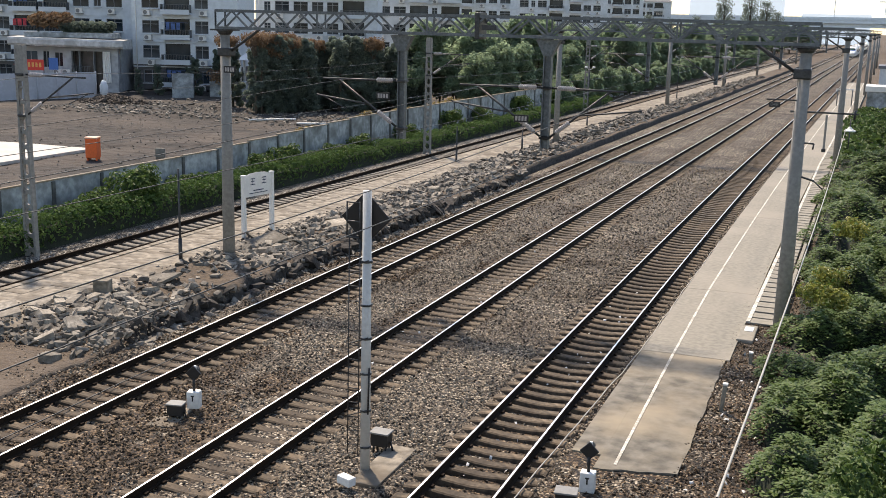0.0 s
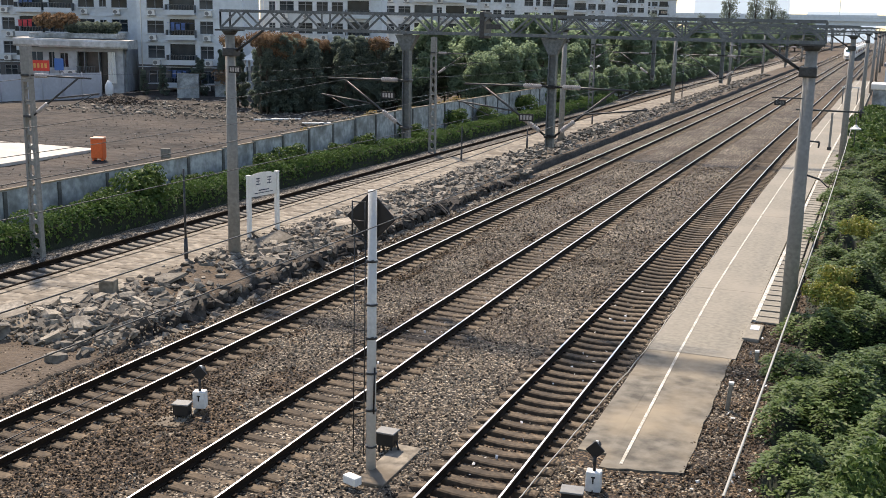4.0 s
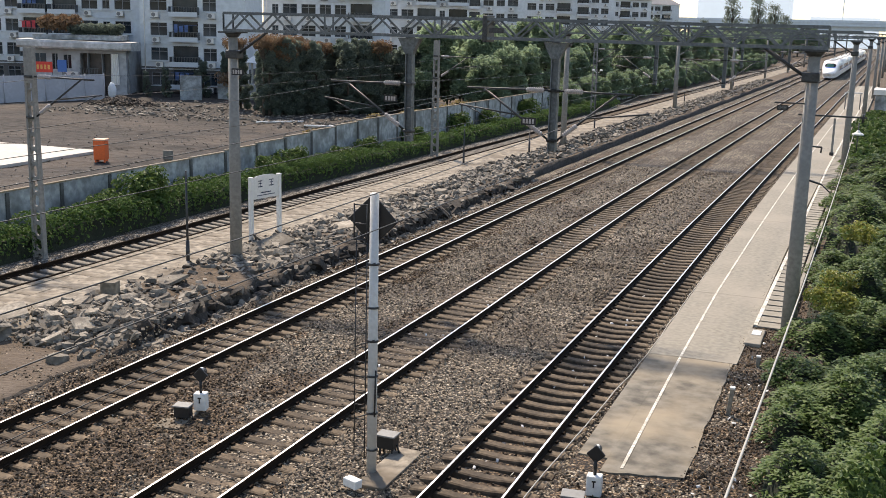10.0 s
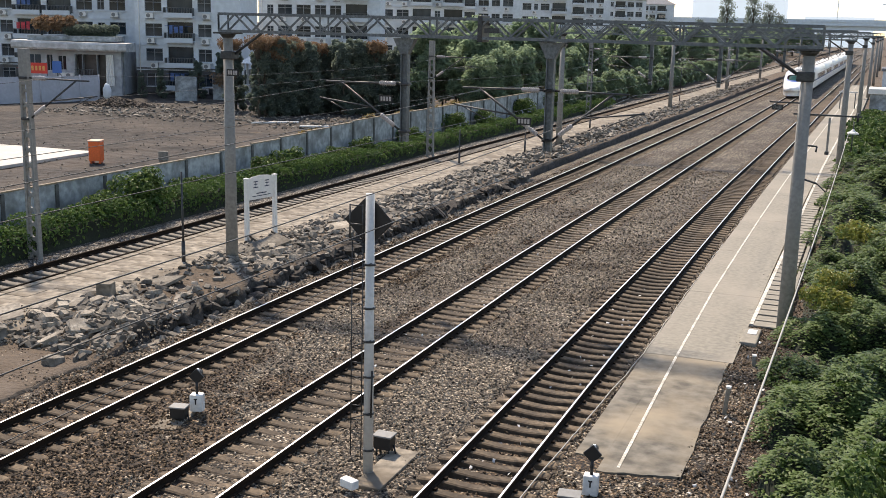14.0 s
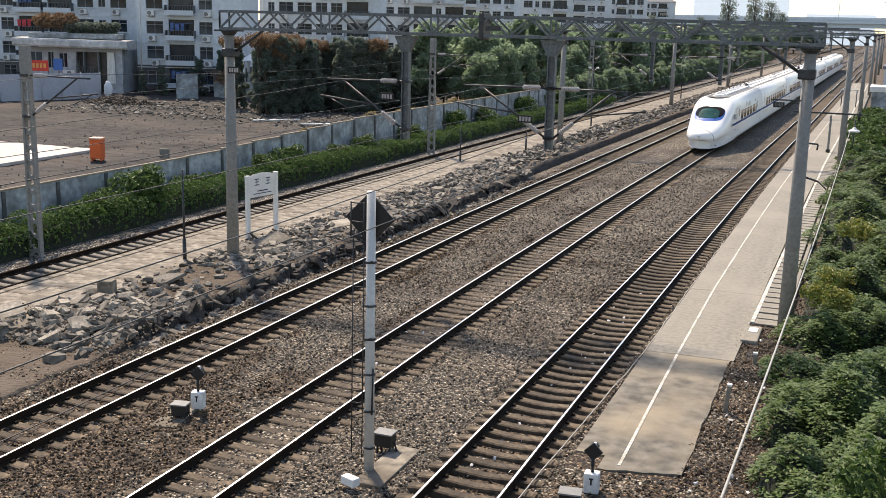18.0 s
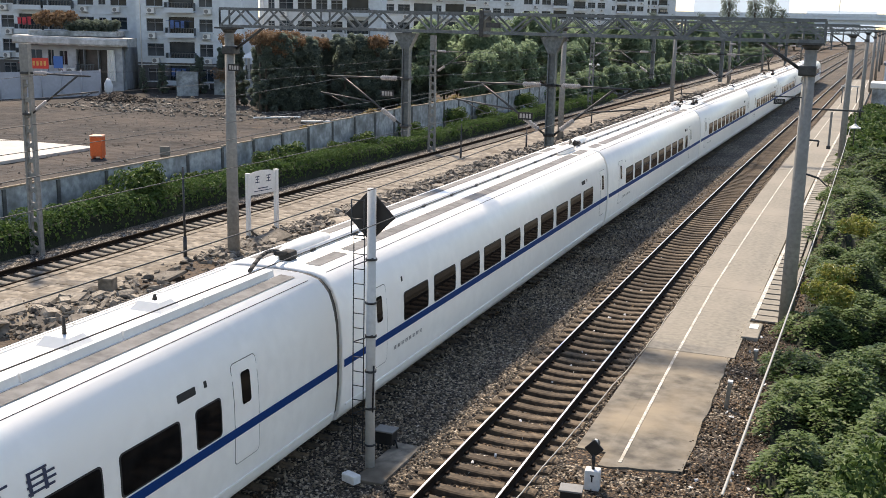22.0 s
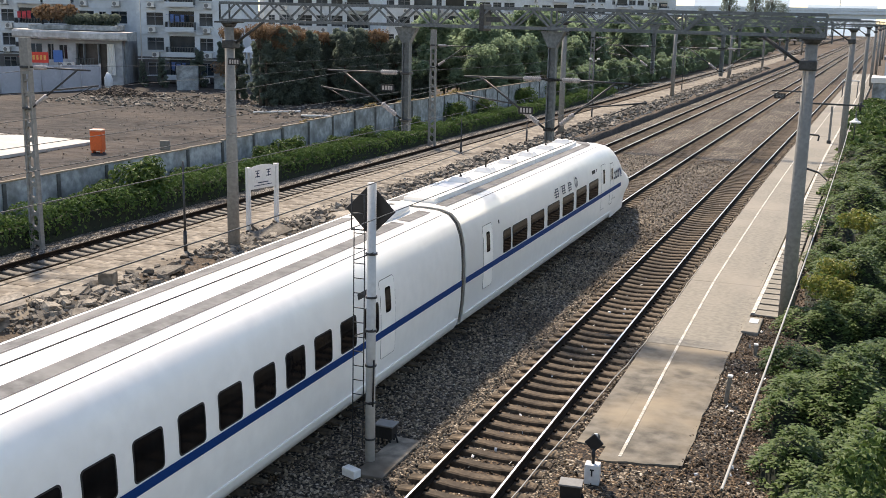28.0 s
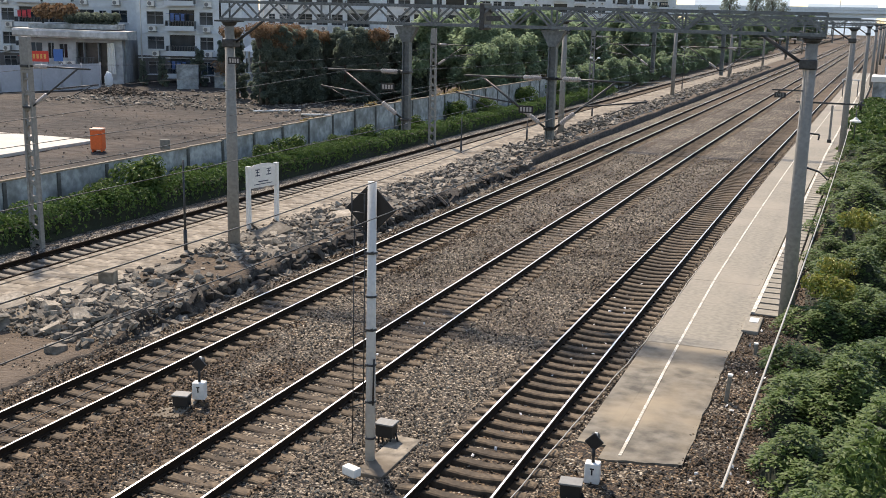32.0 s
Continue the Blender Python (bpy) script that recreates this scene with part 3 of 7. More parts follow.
# ---- broken platform between the tracks ----
def old_platform():
    ys = steps(12, 300, 0.3, 4, 80)
    inner = [-25.35, -24.8, -24.2, -23.6, -23.0, -22.5, -22.2, -21.9] + [-21.6 + 0.3 * i for i in range(9)]
    verts, faces, idx = [], [], []
    n = len(inner) + 3
    for y in ys:
        e = -18.72 + 0.34 * noise.noise(Vector((y * 0.8, 0, 4))) + 0.26 * noise.noise(Vector((y * 2.9, 0, 6))) - (0.55 if y > 62 else 0.0)
        for u in inner:
            verts.append(at(min(u, e - 0.2), y, old_z(u, y)))
        top = old_z(-19.2, y)
        low = max(0.0, min(1.0, (24.5 - y) / 2.0))
        verts.append(at(e, y, top))
        verts.append(at(e + 0.06 + 0.1 * noise.noise(Vector((y * 1.9, 3, 6))), y, (top - 0.42) / 2 + 0.05))
        verts.append(at(e + 0.22, y, -0.55))
    for j in range(len(ys) - 1):
        for i in range(n - 1):
            faces.append((j * n + i, j * n + i + 1, (j + 1) * n + i + 1, (j + 1) * n + i))
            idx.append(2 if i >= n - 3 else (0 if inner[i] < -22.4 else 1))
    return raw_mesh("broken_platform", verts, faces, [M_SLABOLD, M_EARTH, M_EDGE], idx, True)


OLD = tagged(put("broken_platform", old_platform()), "half-demolished old platform with a ragged earth edge", "platform", kind="structure")


bm = B()
box(bm, (0, 0, 0), (0.795, 0.975, 0.07), bevel=0.004)
PAVER = mesh_of(bm, "paving_slab", M_SLABOLD)
bm = B()
box(bm, (0, 0, 0), (0.30, 0.96, 0.09), bevel=0.015)
OLDKERB = mesh_of(bm, "kerb_stone", M_SLABOLD)
r8 = random.Random(19)
for k in range(44):
    y = 22.4 + 0.98 * k
    put("kerb_stone", OLDKERB, OLD, spot(-25.2, y, 0.125 + r8.uniform(-0.012, 0.012), r8.uniform(-0.6, 0.6)))
    for c in range(3):
        if r8.random() < (0.12, 0.3, 0.6)[c]:
            continue
        put("paving_slab", PAVER, OLD, spot(-24.64 + 0.80 * c, y + 0.3 * (c % 2), 0.106 + r8.uniform(-0.014, 0.008), r8.uniform(-0.4, 0.4)) @ pose(0, 0, 0, r8.gauss(0, 0.25), r8.gauss(0, 0.3), 0))


def chunk_mesh(i, sx, sy, sz, mat):
    r = random.Random(100 + i)
    bm = B()
    for cx, cy, cz in itertools.product((-1, 1), repeat=3):
        bm.verts.new((cx * sx * r.uniform(0.62, 1.0), cy * sy * r.uniform(0.62, 1.0), cz * sz * r.uniform(0.7, 1.0)))
        if r.random() < 0.6:
            bm.verts.new((cx * sx * r.uniform(0.3, 0.6), cy * sy * r.uniform(0.85, 1.1), cz * sz * r.uniform(0.5, 1.0)))
    bmesh.ops.convex_hull(bm, input=bm.verts)
    for v in [v for v in bm.verts if not v.link_faces]:
        bm.verts.remove(v)
    return mesh_of(bm, "chunk", mat)


CHUNKS = [chunk_mesh(i, *s, M_RUBBLE) for i, s in enumerate([(0.5, 0.35, 0.14), (0.4, 0.36, 0.25), (0.55, 0.28, 0.2), (0.36, 0.3, 0.3), (0.6, 0.5, 0.11), (0.42, 0.42, 0.22), (0.3, 0.5, 0.2)])]


def rubble_spot(r):
    """Where the heaps lie: one at the near end, one at the mast, and a long ridge further on."""
    while True:
        y = r.choice((r.gauss(25.0, 2.0), r.gauss(34.5, 1.3), r.uniform(33, 62), r.uniform(36, 60)))
        u = r.uniform(-22.6, -18.75) if y < 30 else r.uniform(-22.4, -19.2)
        if y < 30 and abs(u + 20.8) > 1.2 + (y - 21) * 0.35:
            continue
        if (22.6 if u < -20 else 21.6) < y < 62:
            return u, y


heap = thing("rubble_heap", "heaps of broken grey concrete on the old platform", "rubble", Matrix())
r9 = random.Random(5)
for i in range(300):
    u, y = rubble_spot(r9)
    s = r9.choice((0.24, 0.3, 0.36, 0.44, 0.58))
    pile = 0.22 * max(0, 1 - abs(y - 25) / 3) * max(0, 1 - abs(u + 20.6) / 2)
    m = Matrix.Translation(at(u, y, old_z(u, y) + 0.1 * s + pile * r9.random())) @ Euler((r9.gauss(0, 0.35), r9.gauss(0, 0.35), r9.uniform(0, 6.28))).to_matrix().to_4x4() @ Matrix.Scale(s, 4)
    put("chunk", r9.choice(CHUNKS), heap, m)
fv, ff, fi = [], [], []
for i in range(13900):
    if i >= 13600:
        y = r9.uniform(24.0, 62)
        u, s = -18.78 + r9.gauss(0, 0.12) - (0.5 if y > 60 else 0), r9.uniform(0.3, 0.85)
    elif i < 900:
        y = r9.uniform(23.5, 62)
        u, s = -18.62 + abs(r9.gauss(0, 0.28)) - (0.4 if y > 60 else 0), r9.uniform(0.08, 0.4)
    elif i < 4300:
        u, y = rubble_spot(r9)
        s = r9.uniform(0.08, 0.42)
    elif i >= 7600:
        y = 22.5 + 40 * r9.random() ** 1.2
        u, s = r9.uniform(-22.8, -18.8), 0.03 + 0.16 * r9.random() ** 3
        if 27.8 < y < 32.8 and r9.random() < 0.8:
            continue
    else:
        y = 60 + 150 * r9.random() ** 1.3
        u, s = r9.gauss(-21.2, 0.8), r9.uniform(0.14, 0.5)
        u = max(-22.8, min(-19.6, u))
    me = r9.choice(CHUNKS)
    hump = 0.25 * max(0, 1 - abs(u + 21.1) / 1.2) if y > 60 else 0
    m = Matrix.Translation(at(u, y, (r9.uniform(-0.3, 0.05) if i >= 13600 else old_z(u, y) if u < -18.6 else -0.28) + 0.08 * s + hump * r9.random())) @ Euler((r9.gauss(0, 0.4), r9.gauss(0, 0.4), r9.uniform(0, 6.28))).to_matrix().to_4x4() @ Matrix.Scale(s, 4)
    o = len(fv)
    fv += [m @ v.co for v in me.vertices]
    ff += [tuple(k + o for k in q.vertices) for q in me.polygons]
    fi += [int(i >= 13600)] * len(me.polygons)
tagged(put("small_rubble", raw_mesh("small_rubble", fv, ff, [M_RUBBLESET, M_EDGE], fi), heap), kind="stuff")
slabs = thing("concrete_slab", "tilted broken paving slab lying on the rubble", "slab", spot(-22.6, 25.4, 0.2, 20), group="broken slabs")
bm = B()
box(bm, (0, 0, 0), (1.5, 0.9, 0.10), bevel=0.015)
part("slab", bm, M_RUBBLE, slabs, m=pose(0, 0, 0, 4, -5, 0))
for u, y, z, s, turn in ((-23.3, 23.6, 0.16, 0.8, 50), (-21.5, 29.2, 0.2, 0.75, -15), (-21.2, 35.8, 0.35, 0.7, 70), (-20.6, 40.5, 0.3, 0.9, 10)):
    copy_thing(slabs, spot(u, y, z, turn) @ pose(0, 0, 0, 10 * s, -8 * s, 0))
block = thing("concrete_block", "upright square concrete block among the rubble", "block", spot(-21.95, 26.9, 0.1, 15))
bm = B()
box(bm, (0, 0, 0.27), (0.5, 0.42, 0.54), bevel=0.03)
part("body", bm, M_SLABOLD, block)


# ---- overhead line ----
def pole_round(name, r0, r1, h, parent, m=None):
    bm = B()
    rod(bm, (0, 0, -0.6), (0, 0, h), r0, r1, 20)
    return part(name, bm, M_POLE, parent, "grey tapered concrete pole", m)


def turned(p, q, prof, n=10):
    """A body turned about the line from p to q."""
    bm = B()
    d = (q - p).normalized()
    a = d.orthogonal().normalized()
    b = d.cross(a)
    rings = [[bm.verts.new(p.lerp(q, s) + (a * math.cos(6.28319 * i / n) + b * math.sin(6.28319 * i / n)) * w) for i in range(n)] for s, w in prof]
    for g, h in zip(rings, rings[1:]):
        for i in range(n):
            bm.faces.new((g[i], g[(i + 1) % n], h[(i + 1) % n], h[i]))
    bm.faces.new(rings[0][::-1])
    bm.faces.new(rings[-1])
    return bm


def cantilever(parent, x0, side, reach, z_top, z_low):
    """A bracket that carries the wires beside a post; x0: the post's middle."""
    x = x0 + side * 0.14
    br = new("cantilever")
    br.parent = parent
    br["label"] = "wire bracket of thin steel tube with grey insulators"
    bm = B()
    rod(bm, (x, 0, z_top), (x0 + side * reach, 0, z_top - 0.02), 0.032, n=8)
    rod(bm, (x, 0, z_low), (x0 + side * reach * 0.8, 0, z_top - 0.03), 0.036, n=8)
    part("tube", bm, M_DARKSTEEL, br)
    a, b = Vector((x, 0, z_low)), Vector((x0 + side * reach * 0.8, 0, z_top - 0.03))
    for p, q in ((Vector((x + side * 0.2, 0, z_top)), Vector((x + side * 0.82, 0, z_top))), (a.lerp(b, 0.1), a.lerp(b, 0.34))):
        prof = [(0.0, 0.035)] + [(s, w) for k in range(8) for s, w in ((0.04 + 0.115 * k, 0.062), (0.10 + 0.115 * k, 0.088))] + [(1.0, 0.035)]
        part("insulator", turned(p, q, prof), M_INSUL, br)
    bm = B()
    mid = a.lerp(b, 0.5)
    rod(bm, mid + Vector((0, 0, -0.02)), mid + Vector((side * 2.0, 0, 0.22)), 0.026, n=8)
    rod(bm, mid + Vector((side * 1.75, 0, 0.18)), mid + Vector((side * 0.85, 0, -0.22)), 0.018, n=6)
    part("steady_arm", bm, M_DARKSTEEL, br)
    for z in (z_top, z_low):
        bm = B()
        box(bm, (x0, 0, z), (0.34, 0.34, 0.09), bevel=0.02)
        part("clamp", bm, M_DARKSTEEL, br)


def lattice(parent, x0, x1, zb, zt, wide, bays, detail):
    tr = new("truss_beam")
    tr.parent = parent
    tr["label"] = "grey steel lattice beam"
    for yy in (-wide / 2, wide / 2):
        for zz in (zb, zt):
            bm = B()
            box(bm, ((x0 + x1) / 2, yy, zz), (x1 - x0, 0.09, 0.095))
            part("chord", bm, M_STEEL, tr)
    step = (x1 - x0) / bays
    h = zt - zb
    bm = B()
    L = math.hypot(step, h)
    box(bm, (0, 0, 0), (L, 0.05, 0.06))
    dia = mesh_of(bm, "diagonal", M_STEEL)
    bm = B()
    box(bm, (0, 0, 0), (0.05, 0.05, h))
    upright = mesh_of(bm, "upright", M_STEEL)
    bm = B()
    box(bm, (0, 0, 0), (0.05, wide, 0.05))
    cross = mesh_of(bm, "cross_bar", M_STEEL)
    ang = math.degrees(math.atan2(h, step))
    for k in range(bays):
        for yy in (-wide / 2, wide / 2):
            s = 1 if k % 2 == 0 else -1
            put("diagonal", dia, tr, pose(x0 + (k + 0.5) * step, yy, (zb + zt) / 2, 0, -s * ang, 0))
            if detail and k % 6 == 0:
                put("upright", upright, tr, pose(x0 + k * step, yy, (zb + zt) / 2))
        if detail:
            put("cross_bar", cross, tr, pose(x0 + k * step, 0, zt))
            put("cross_bar", cross, tr, pose(x0 + k * step, 0, zb))
    for yy in (-wide / 2, wide / 2):
        for xx in (x0, x1):
            put("upright", upright, tr, pose(xx, yy, (zb + zt) / 2))
    return tr


def gantry(y, left, right, posts, detail, arms):
    g = thing("overhead_line_gantry", "grey lattice gantry on concrete poles over the tracks", "gantry", spot(0, y), group="overhead line gantries")
    for x in (left, right):
        pole_round("pole", 0.235, 0.17, 8.42, g, pose(x, 0, 0))
        bm = B()
        rod(bm, (x, 0, 8.36), (x, 0, 8.5), 0.2, 0.3, 12)
        box(bm, (x, 0, 8.53), (0.75, 0.8, 0.06))
        part("pole_cap", bm, M_DARKSTEEL, g)
        s = 1 if x == left else -1
        bm = B()
        rod(bm, (x + s * 0.2, 0, 7.75), (x + s * 1.45, 0, 8.58), 0.05, n=8)
        box(bm, (x + s * 0.05, 0, 7.75), (0.5, 0.46, 0.3), bevel=0.04)
        part("knee_brace", bm, M_DARKSTEEL, g)
    lattice(g, left - 0.18, right + 0.35, 8.6, 9.2, 0.62, 30 if detail else 24, detail)
    for x in posts:
        dp = new("drop_post")
        dp.parent = g
        dp["label"] = "steel post hanging from the beam"
        bm = B()
        box(bm, (x, 0, 6.8), (0.2, 0.05, 3.5))
        box(bm, (x - 0.11, 0, 6.8), (0.035, 0.24, 3.5))
        box(bm, (x + 0.11, 0, 6.8), (0.035, 0.24, 3.5))
        part("shaft", bm, M_STEEL, dp)
        bm = B()
        v = [bm.verts.new(c) for c in ((x - 0.4, -0.14, 8.52), (x + 0.4, -0.14, 8.52), (x + 0.13, -0.14, 8.0), (x - 0.13, -0.14, 8.0),
                                       (x - 0.4, 0.14, 8.52), (x + 0.4, 0.14, 8.52), (x + 0.13, 0.14, 8.0), (x - 0.13, 0.14, 8.0))]
        for f in ((0, 1, 2, 3), (7, 6, 5, 4), (0, 4, 5, 1), (1, 5, 6, 2), (2, 6, 7, 3), (3, 7, 4, 0)):
            bm.faces.new([v[i] for i in f])
        part("gusset", bm, M_STEEL, dp)
    for x, side, reach in arms:
        cantilever(g, x, side, reach, 7.0, 5.4)
    return g


GANTRIES = [(33.1, -21.37, -1.45, (-14.37, -9.27)), (77.5, -21.6, -1.45, (-14.9, -10.0)), (121.5, -21.6, -1.5, (-14.6, -9.6)),
            (166, -21.6, -1.5, (-14.6, -9.6)), (210, -21.6, -1.5, (-14.6, -9.6)), (255, -21.6, -1.5, (-14.6, -9.6)), (300, -21.6, -1.5, (-14.6, -9.6))]
for i, (y, l, r, posts) in enumerate(GANTRIES):
    arms = [(posts[0], -1, 3.0), (posts[1], -1, 3.0), (posts[1], 1, 2.6)]
    g = gantry(y, l, r, posts, i < 2, arms if i < 4 else arms[:1])
    if i == 0:
        bm = B()
        box(bm, (-11.6, 0, 8.9), (0.16, 0.75, 0.85), bevel=0.02)
        box(bm, (-11.2, -0.25, 8.85), (0.5, 0.2, 0.16))
        part("beam_joint", bm, M_DARKSTEEL, g, "dark bolted joint plate")
        bm = B()
        box(bm, (-1.95, -0.1, 6.98), (1.0, 0.03, 0.04))
        part("tag_arm", bm, M_DARKSTEEL, g)
        bm = B()
        box(bm, (-0.8, 0.0, 6.65), (1.9, 0.05, 0.05))
        rod(bm, (0.05, 0, 6.5), (0.05, 0, 6.75), 0.035, 0.035, 8)
        part("side_arm", bm, M_DARKSTEEL, g)
        bm = B()
        rod(bm, (-1.4, 0, 5.74), (-1.0, 0, 5.72), 0.025, n=6)
        rod(bm, (-1.0, 0, 5.72), (-1.02, 0, 5.55), 0.025, n=6)
        part("hook", bm, M_DARKSTEEL, g)
        bm = B()
        rod(bm, (-1.4, 0, 4.75), (-0.9, -0.05, 4.62), 0.03, n=6)
        rod(bm, (-0.9, -0.05, 4.62), (-0.65, -0.05, 4.4), 0.02, n=6)
        part("lamp_bracket", bm, M_DARKSTEEL, g)


def text_mesh(word, size, mat):
    c = bpy.data.curves.new("lettering", "FONT")
    c.body, c.size, c.extrude, c.align_x, c.align_y = word, size, 0.003, "CENTER", "CENTER"
    ob = bpy.data.objects.new("lettering", c)
    scene.collection.objects.link(ob)
    me = bpy.data.meshes.new_from_object(ob.evaluated_get(bpy.context.evaluated_depsgraph_get()))
    bpy.data.objects.remove(ob)
    me.materials.clear()
    me.materials.append(mat)
    return me


def number_plate(m, word):
    p = thing("pole_number_plate", "small dark pole number plate with pale figures", "number plate", m, group="pole number plates")
    bm = B()
    box(bm, (0, 0, 0), (0.62, 0.02, 0.30))
    part("plate", bm, M_BLACK, p)
    if word:
        put("numeral", text_mesh(word, 0.30, M_BOXGREY), p, pose(0, -0.013, 0, 90, 0, 0))
    else:
        for k in range(4):
            bm = B()
            box(bm, (-0.2 + 0.13 * k, -0.013, 0), (0.085, 0.006, 0.18))
            part("figure", bm, M_INSUL, p)
    return p


number_plate(spot(-2.2, 32.9, 6.84) @ Matrix.Scale(0.52, 4), "048")
for u, y, z in ((-14.9, 32.9, 6.5), (-10.0, 32.9, 6.0), (-20.9, 32.9, 7.15)):
    number_plate(spot(u, y, z) @ Matrix.Scale(0.8, 4), "")


def wire(name, label, pts, r, mat=None, group="overhead wires"):
    """A cable through points, as a thin six-sided tube."""
    pts = [Vector(p) for p in pts]
    verts, faces = [], []
    for i, p in enumerate(pts):
        d = (pts[min(i + 1, len(pts) - 1)] - pts[max(i - 1, 0)]).normalized()
        a = d.orthogonal().normalized()
        b = d.cross(a)
        verts += [p + (a * math.cos(k * 1.0472) + b * math.sin(k * 1.0472)) * r for k in range(6)]
    for i in range(len(pts) - 1):
        for k in range(6):
            faces.append((i * 6 + k, i * 6 + (k + 1) % 6, i * 6 + 6 + (k + 1) % 6, i * 6 + 6 + k))
    return tagged(put(name, raw_mesh(name, verts, faces, mat or M_WIRE, smooth=True)), label, "cable", group)


SPANS = [-12] + [g[0] for g in GANTRIES] + [345]
for c in (TRACK_A, TRACK_B, TRACK_C):
    wire("contact_wire", "thin dark contact wire over the track", [at(c + (0.2 if i % 2 else -0.2), y, 6.05) for i, y in enumerate(SPANS)], 0.008)
    pts = []
    for a, b in zip(SPANS, SPANS[1:]):
        for k in range(8):
            s = k / 8
            pts.append(at(c, a + (b - a) * s, 6.98 - 4 * 0.45 * s * (1 - s)))
    wire("messenger_wire", "thin dark messenger wire sagging between gantries", pts, 0.008)


# ---- masts of the siding ----
def holed_mast(m, h):
    t = thing("concrete_mast", "grey concrete mast with a row of oval holes", "mast", m, group="siding masts")
    bm = B()
    for s in (-1, 1):
        a0, a1 = 0.235, 0.15
        v = []
        for z, w in ((-0.5, a0), (h, a1)):
            v += [bm.verts.new((s * w - 0.045, -0.10, z)), bm.verts.new((s * w + 0.045, -0.10, z)), bm.verts.new((s * w + 0.045, 0.10, z)), bm.verts.new((s * w - 0.045, 0.10, z))]
        for f in ((0, 1, 2, 3), (7, 6, 5, 4), (0, 4, 5, 1), (1, 5, 6, 2), (2, 6, 7, 3), (3, 7, 4, 0)):
            bm.faces.new([v[i] for i in f])
    z, pitch = -0.3, 0.56
    while z < h - 1.3 - pitch:
        w = 0.205 - 0.075 * (z + pitch / 2) / h
        zc, rim, hole = z + pitch / 2, [], []
        for k in range(20):
            a = 6.28319 * k / 20
            ca, sa = math.cos(a), math.sin(a)
            q = min(w / max(1e-6, abs(ca)), pitch / 2 / max(1e-6, abs(sa)))
            rim.append((ca * q, sa * q))
            hole.append((ca * w * 0.82, sa * pitch * 0.38))
        ring = {(n, d): [bm.verts.new((x, d, zc + zz)) for x, zz in pts] for n, pts in (("rim", rim), ("hole", hole)) for d in (-0.05, 0.05)}
        for k in range(20):
            m2 = (k + 1) % 20
            for d in (-0.05, 0.05):
                bm.faces.new((ring["rim", d][k], ring["rim", d][m2], ring["hole", d][m2], ring["hole", d][k]))
            bm.faces.new((ring["hole", -0.05][k], ring["hole", -0.05][m2], ring["hole", 0.05][m2], ring["hole", 0.05][k]))
        z += pitch
    box(bm, (0, 0, h - 0.65), (0.27, 0.2, 1.3))
    part("shaft", bm, M_POLE, t)
    cantilever(t, 0.0, 1, 2.9, h - 1.05, h - 2.55)
    return t


for u, y, h in ((-28.52, 31.0, 7.9), (-28.05, 68.5, 8.0), (-28.4, 112, 8.0), (-28.4, 158, 8.0)):
    holed_mast(spot(u, y, -0.1), h)
pts = []
for a, b in ((-10, 31), (31, 68.5), (68.5, 112), (112, 158), (158, 210)):
    pts += [at(-26.6, a + (b - a) * k / 8, 6.85 - 1.6 * (k / 8) * (1 - k / 8)) for k in range(8)]
wire("messenger_wire", "thin dark messenger wire over the siding", pts, 0.008)
wire("contact_wire", "thin dark contact wire over the siding", [at(-26.7, y, 6.0) for y in (-10, 31, 68.5, 112, 158, 210)], 0.008)
wire("feeder_cable", "thick pale cable sagging along the platform edge", [(-1.02 + 1.14 * s, 12.5 + 65 * s, 3.35 - 0.86 * s - 4 * 0.45 * s * (1 - s)) for s in [k / 20 for k in range(21)]] , 0.019, M_ROPE)

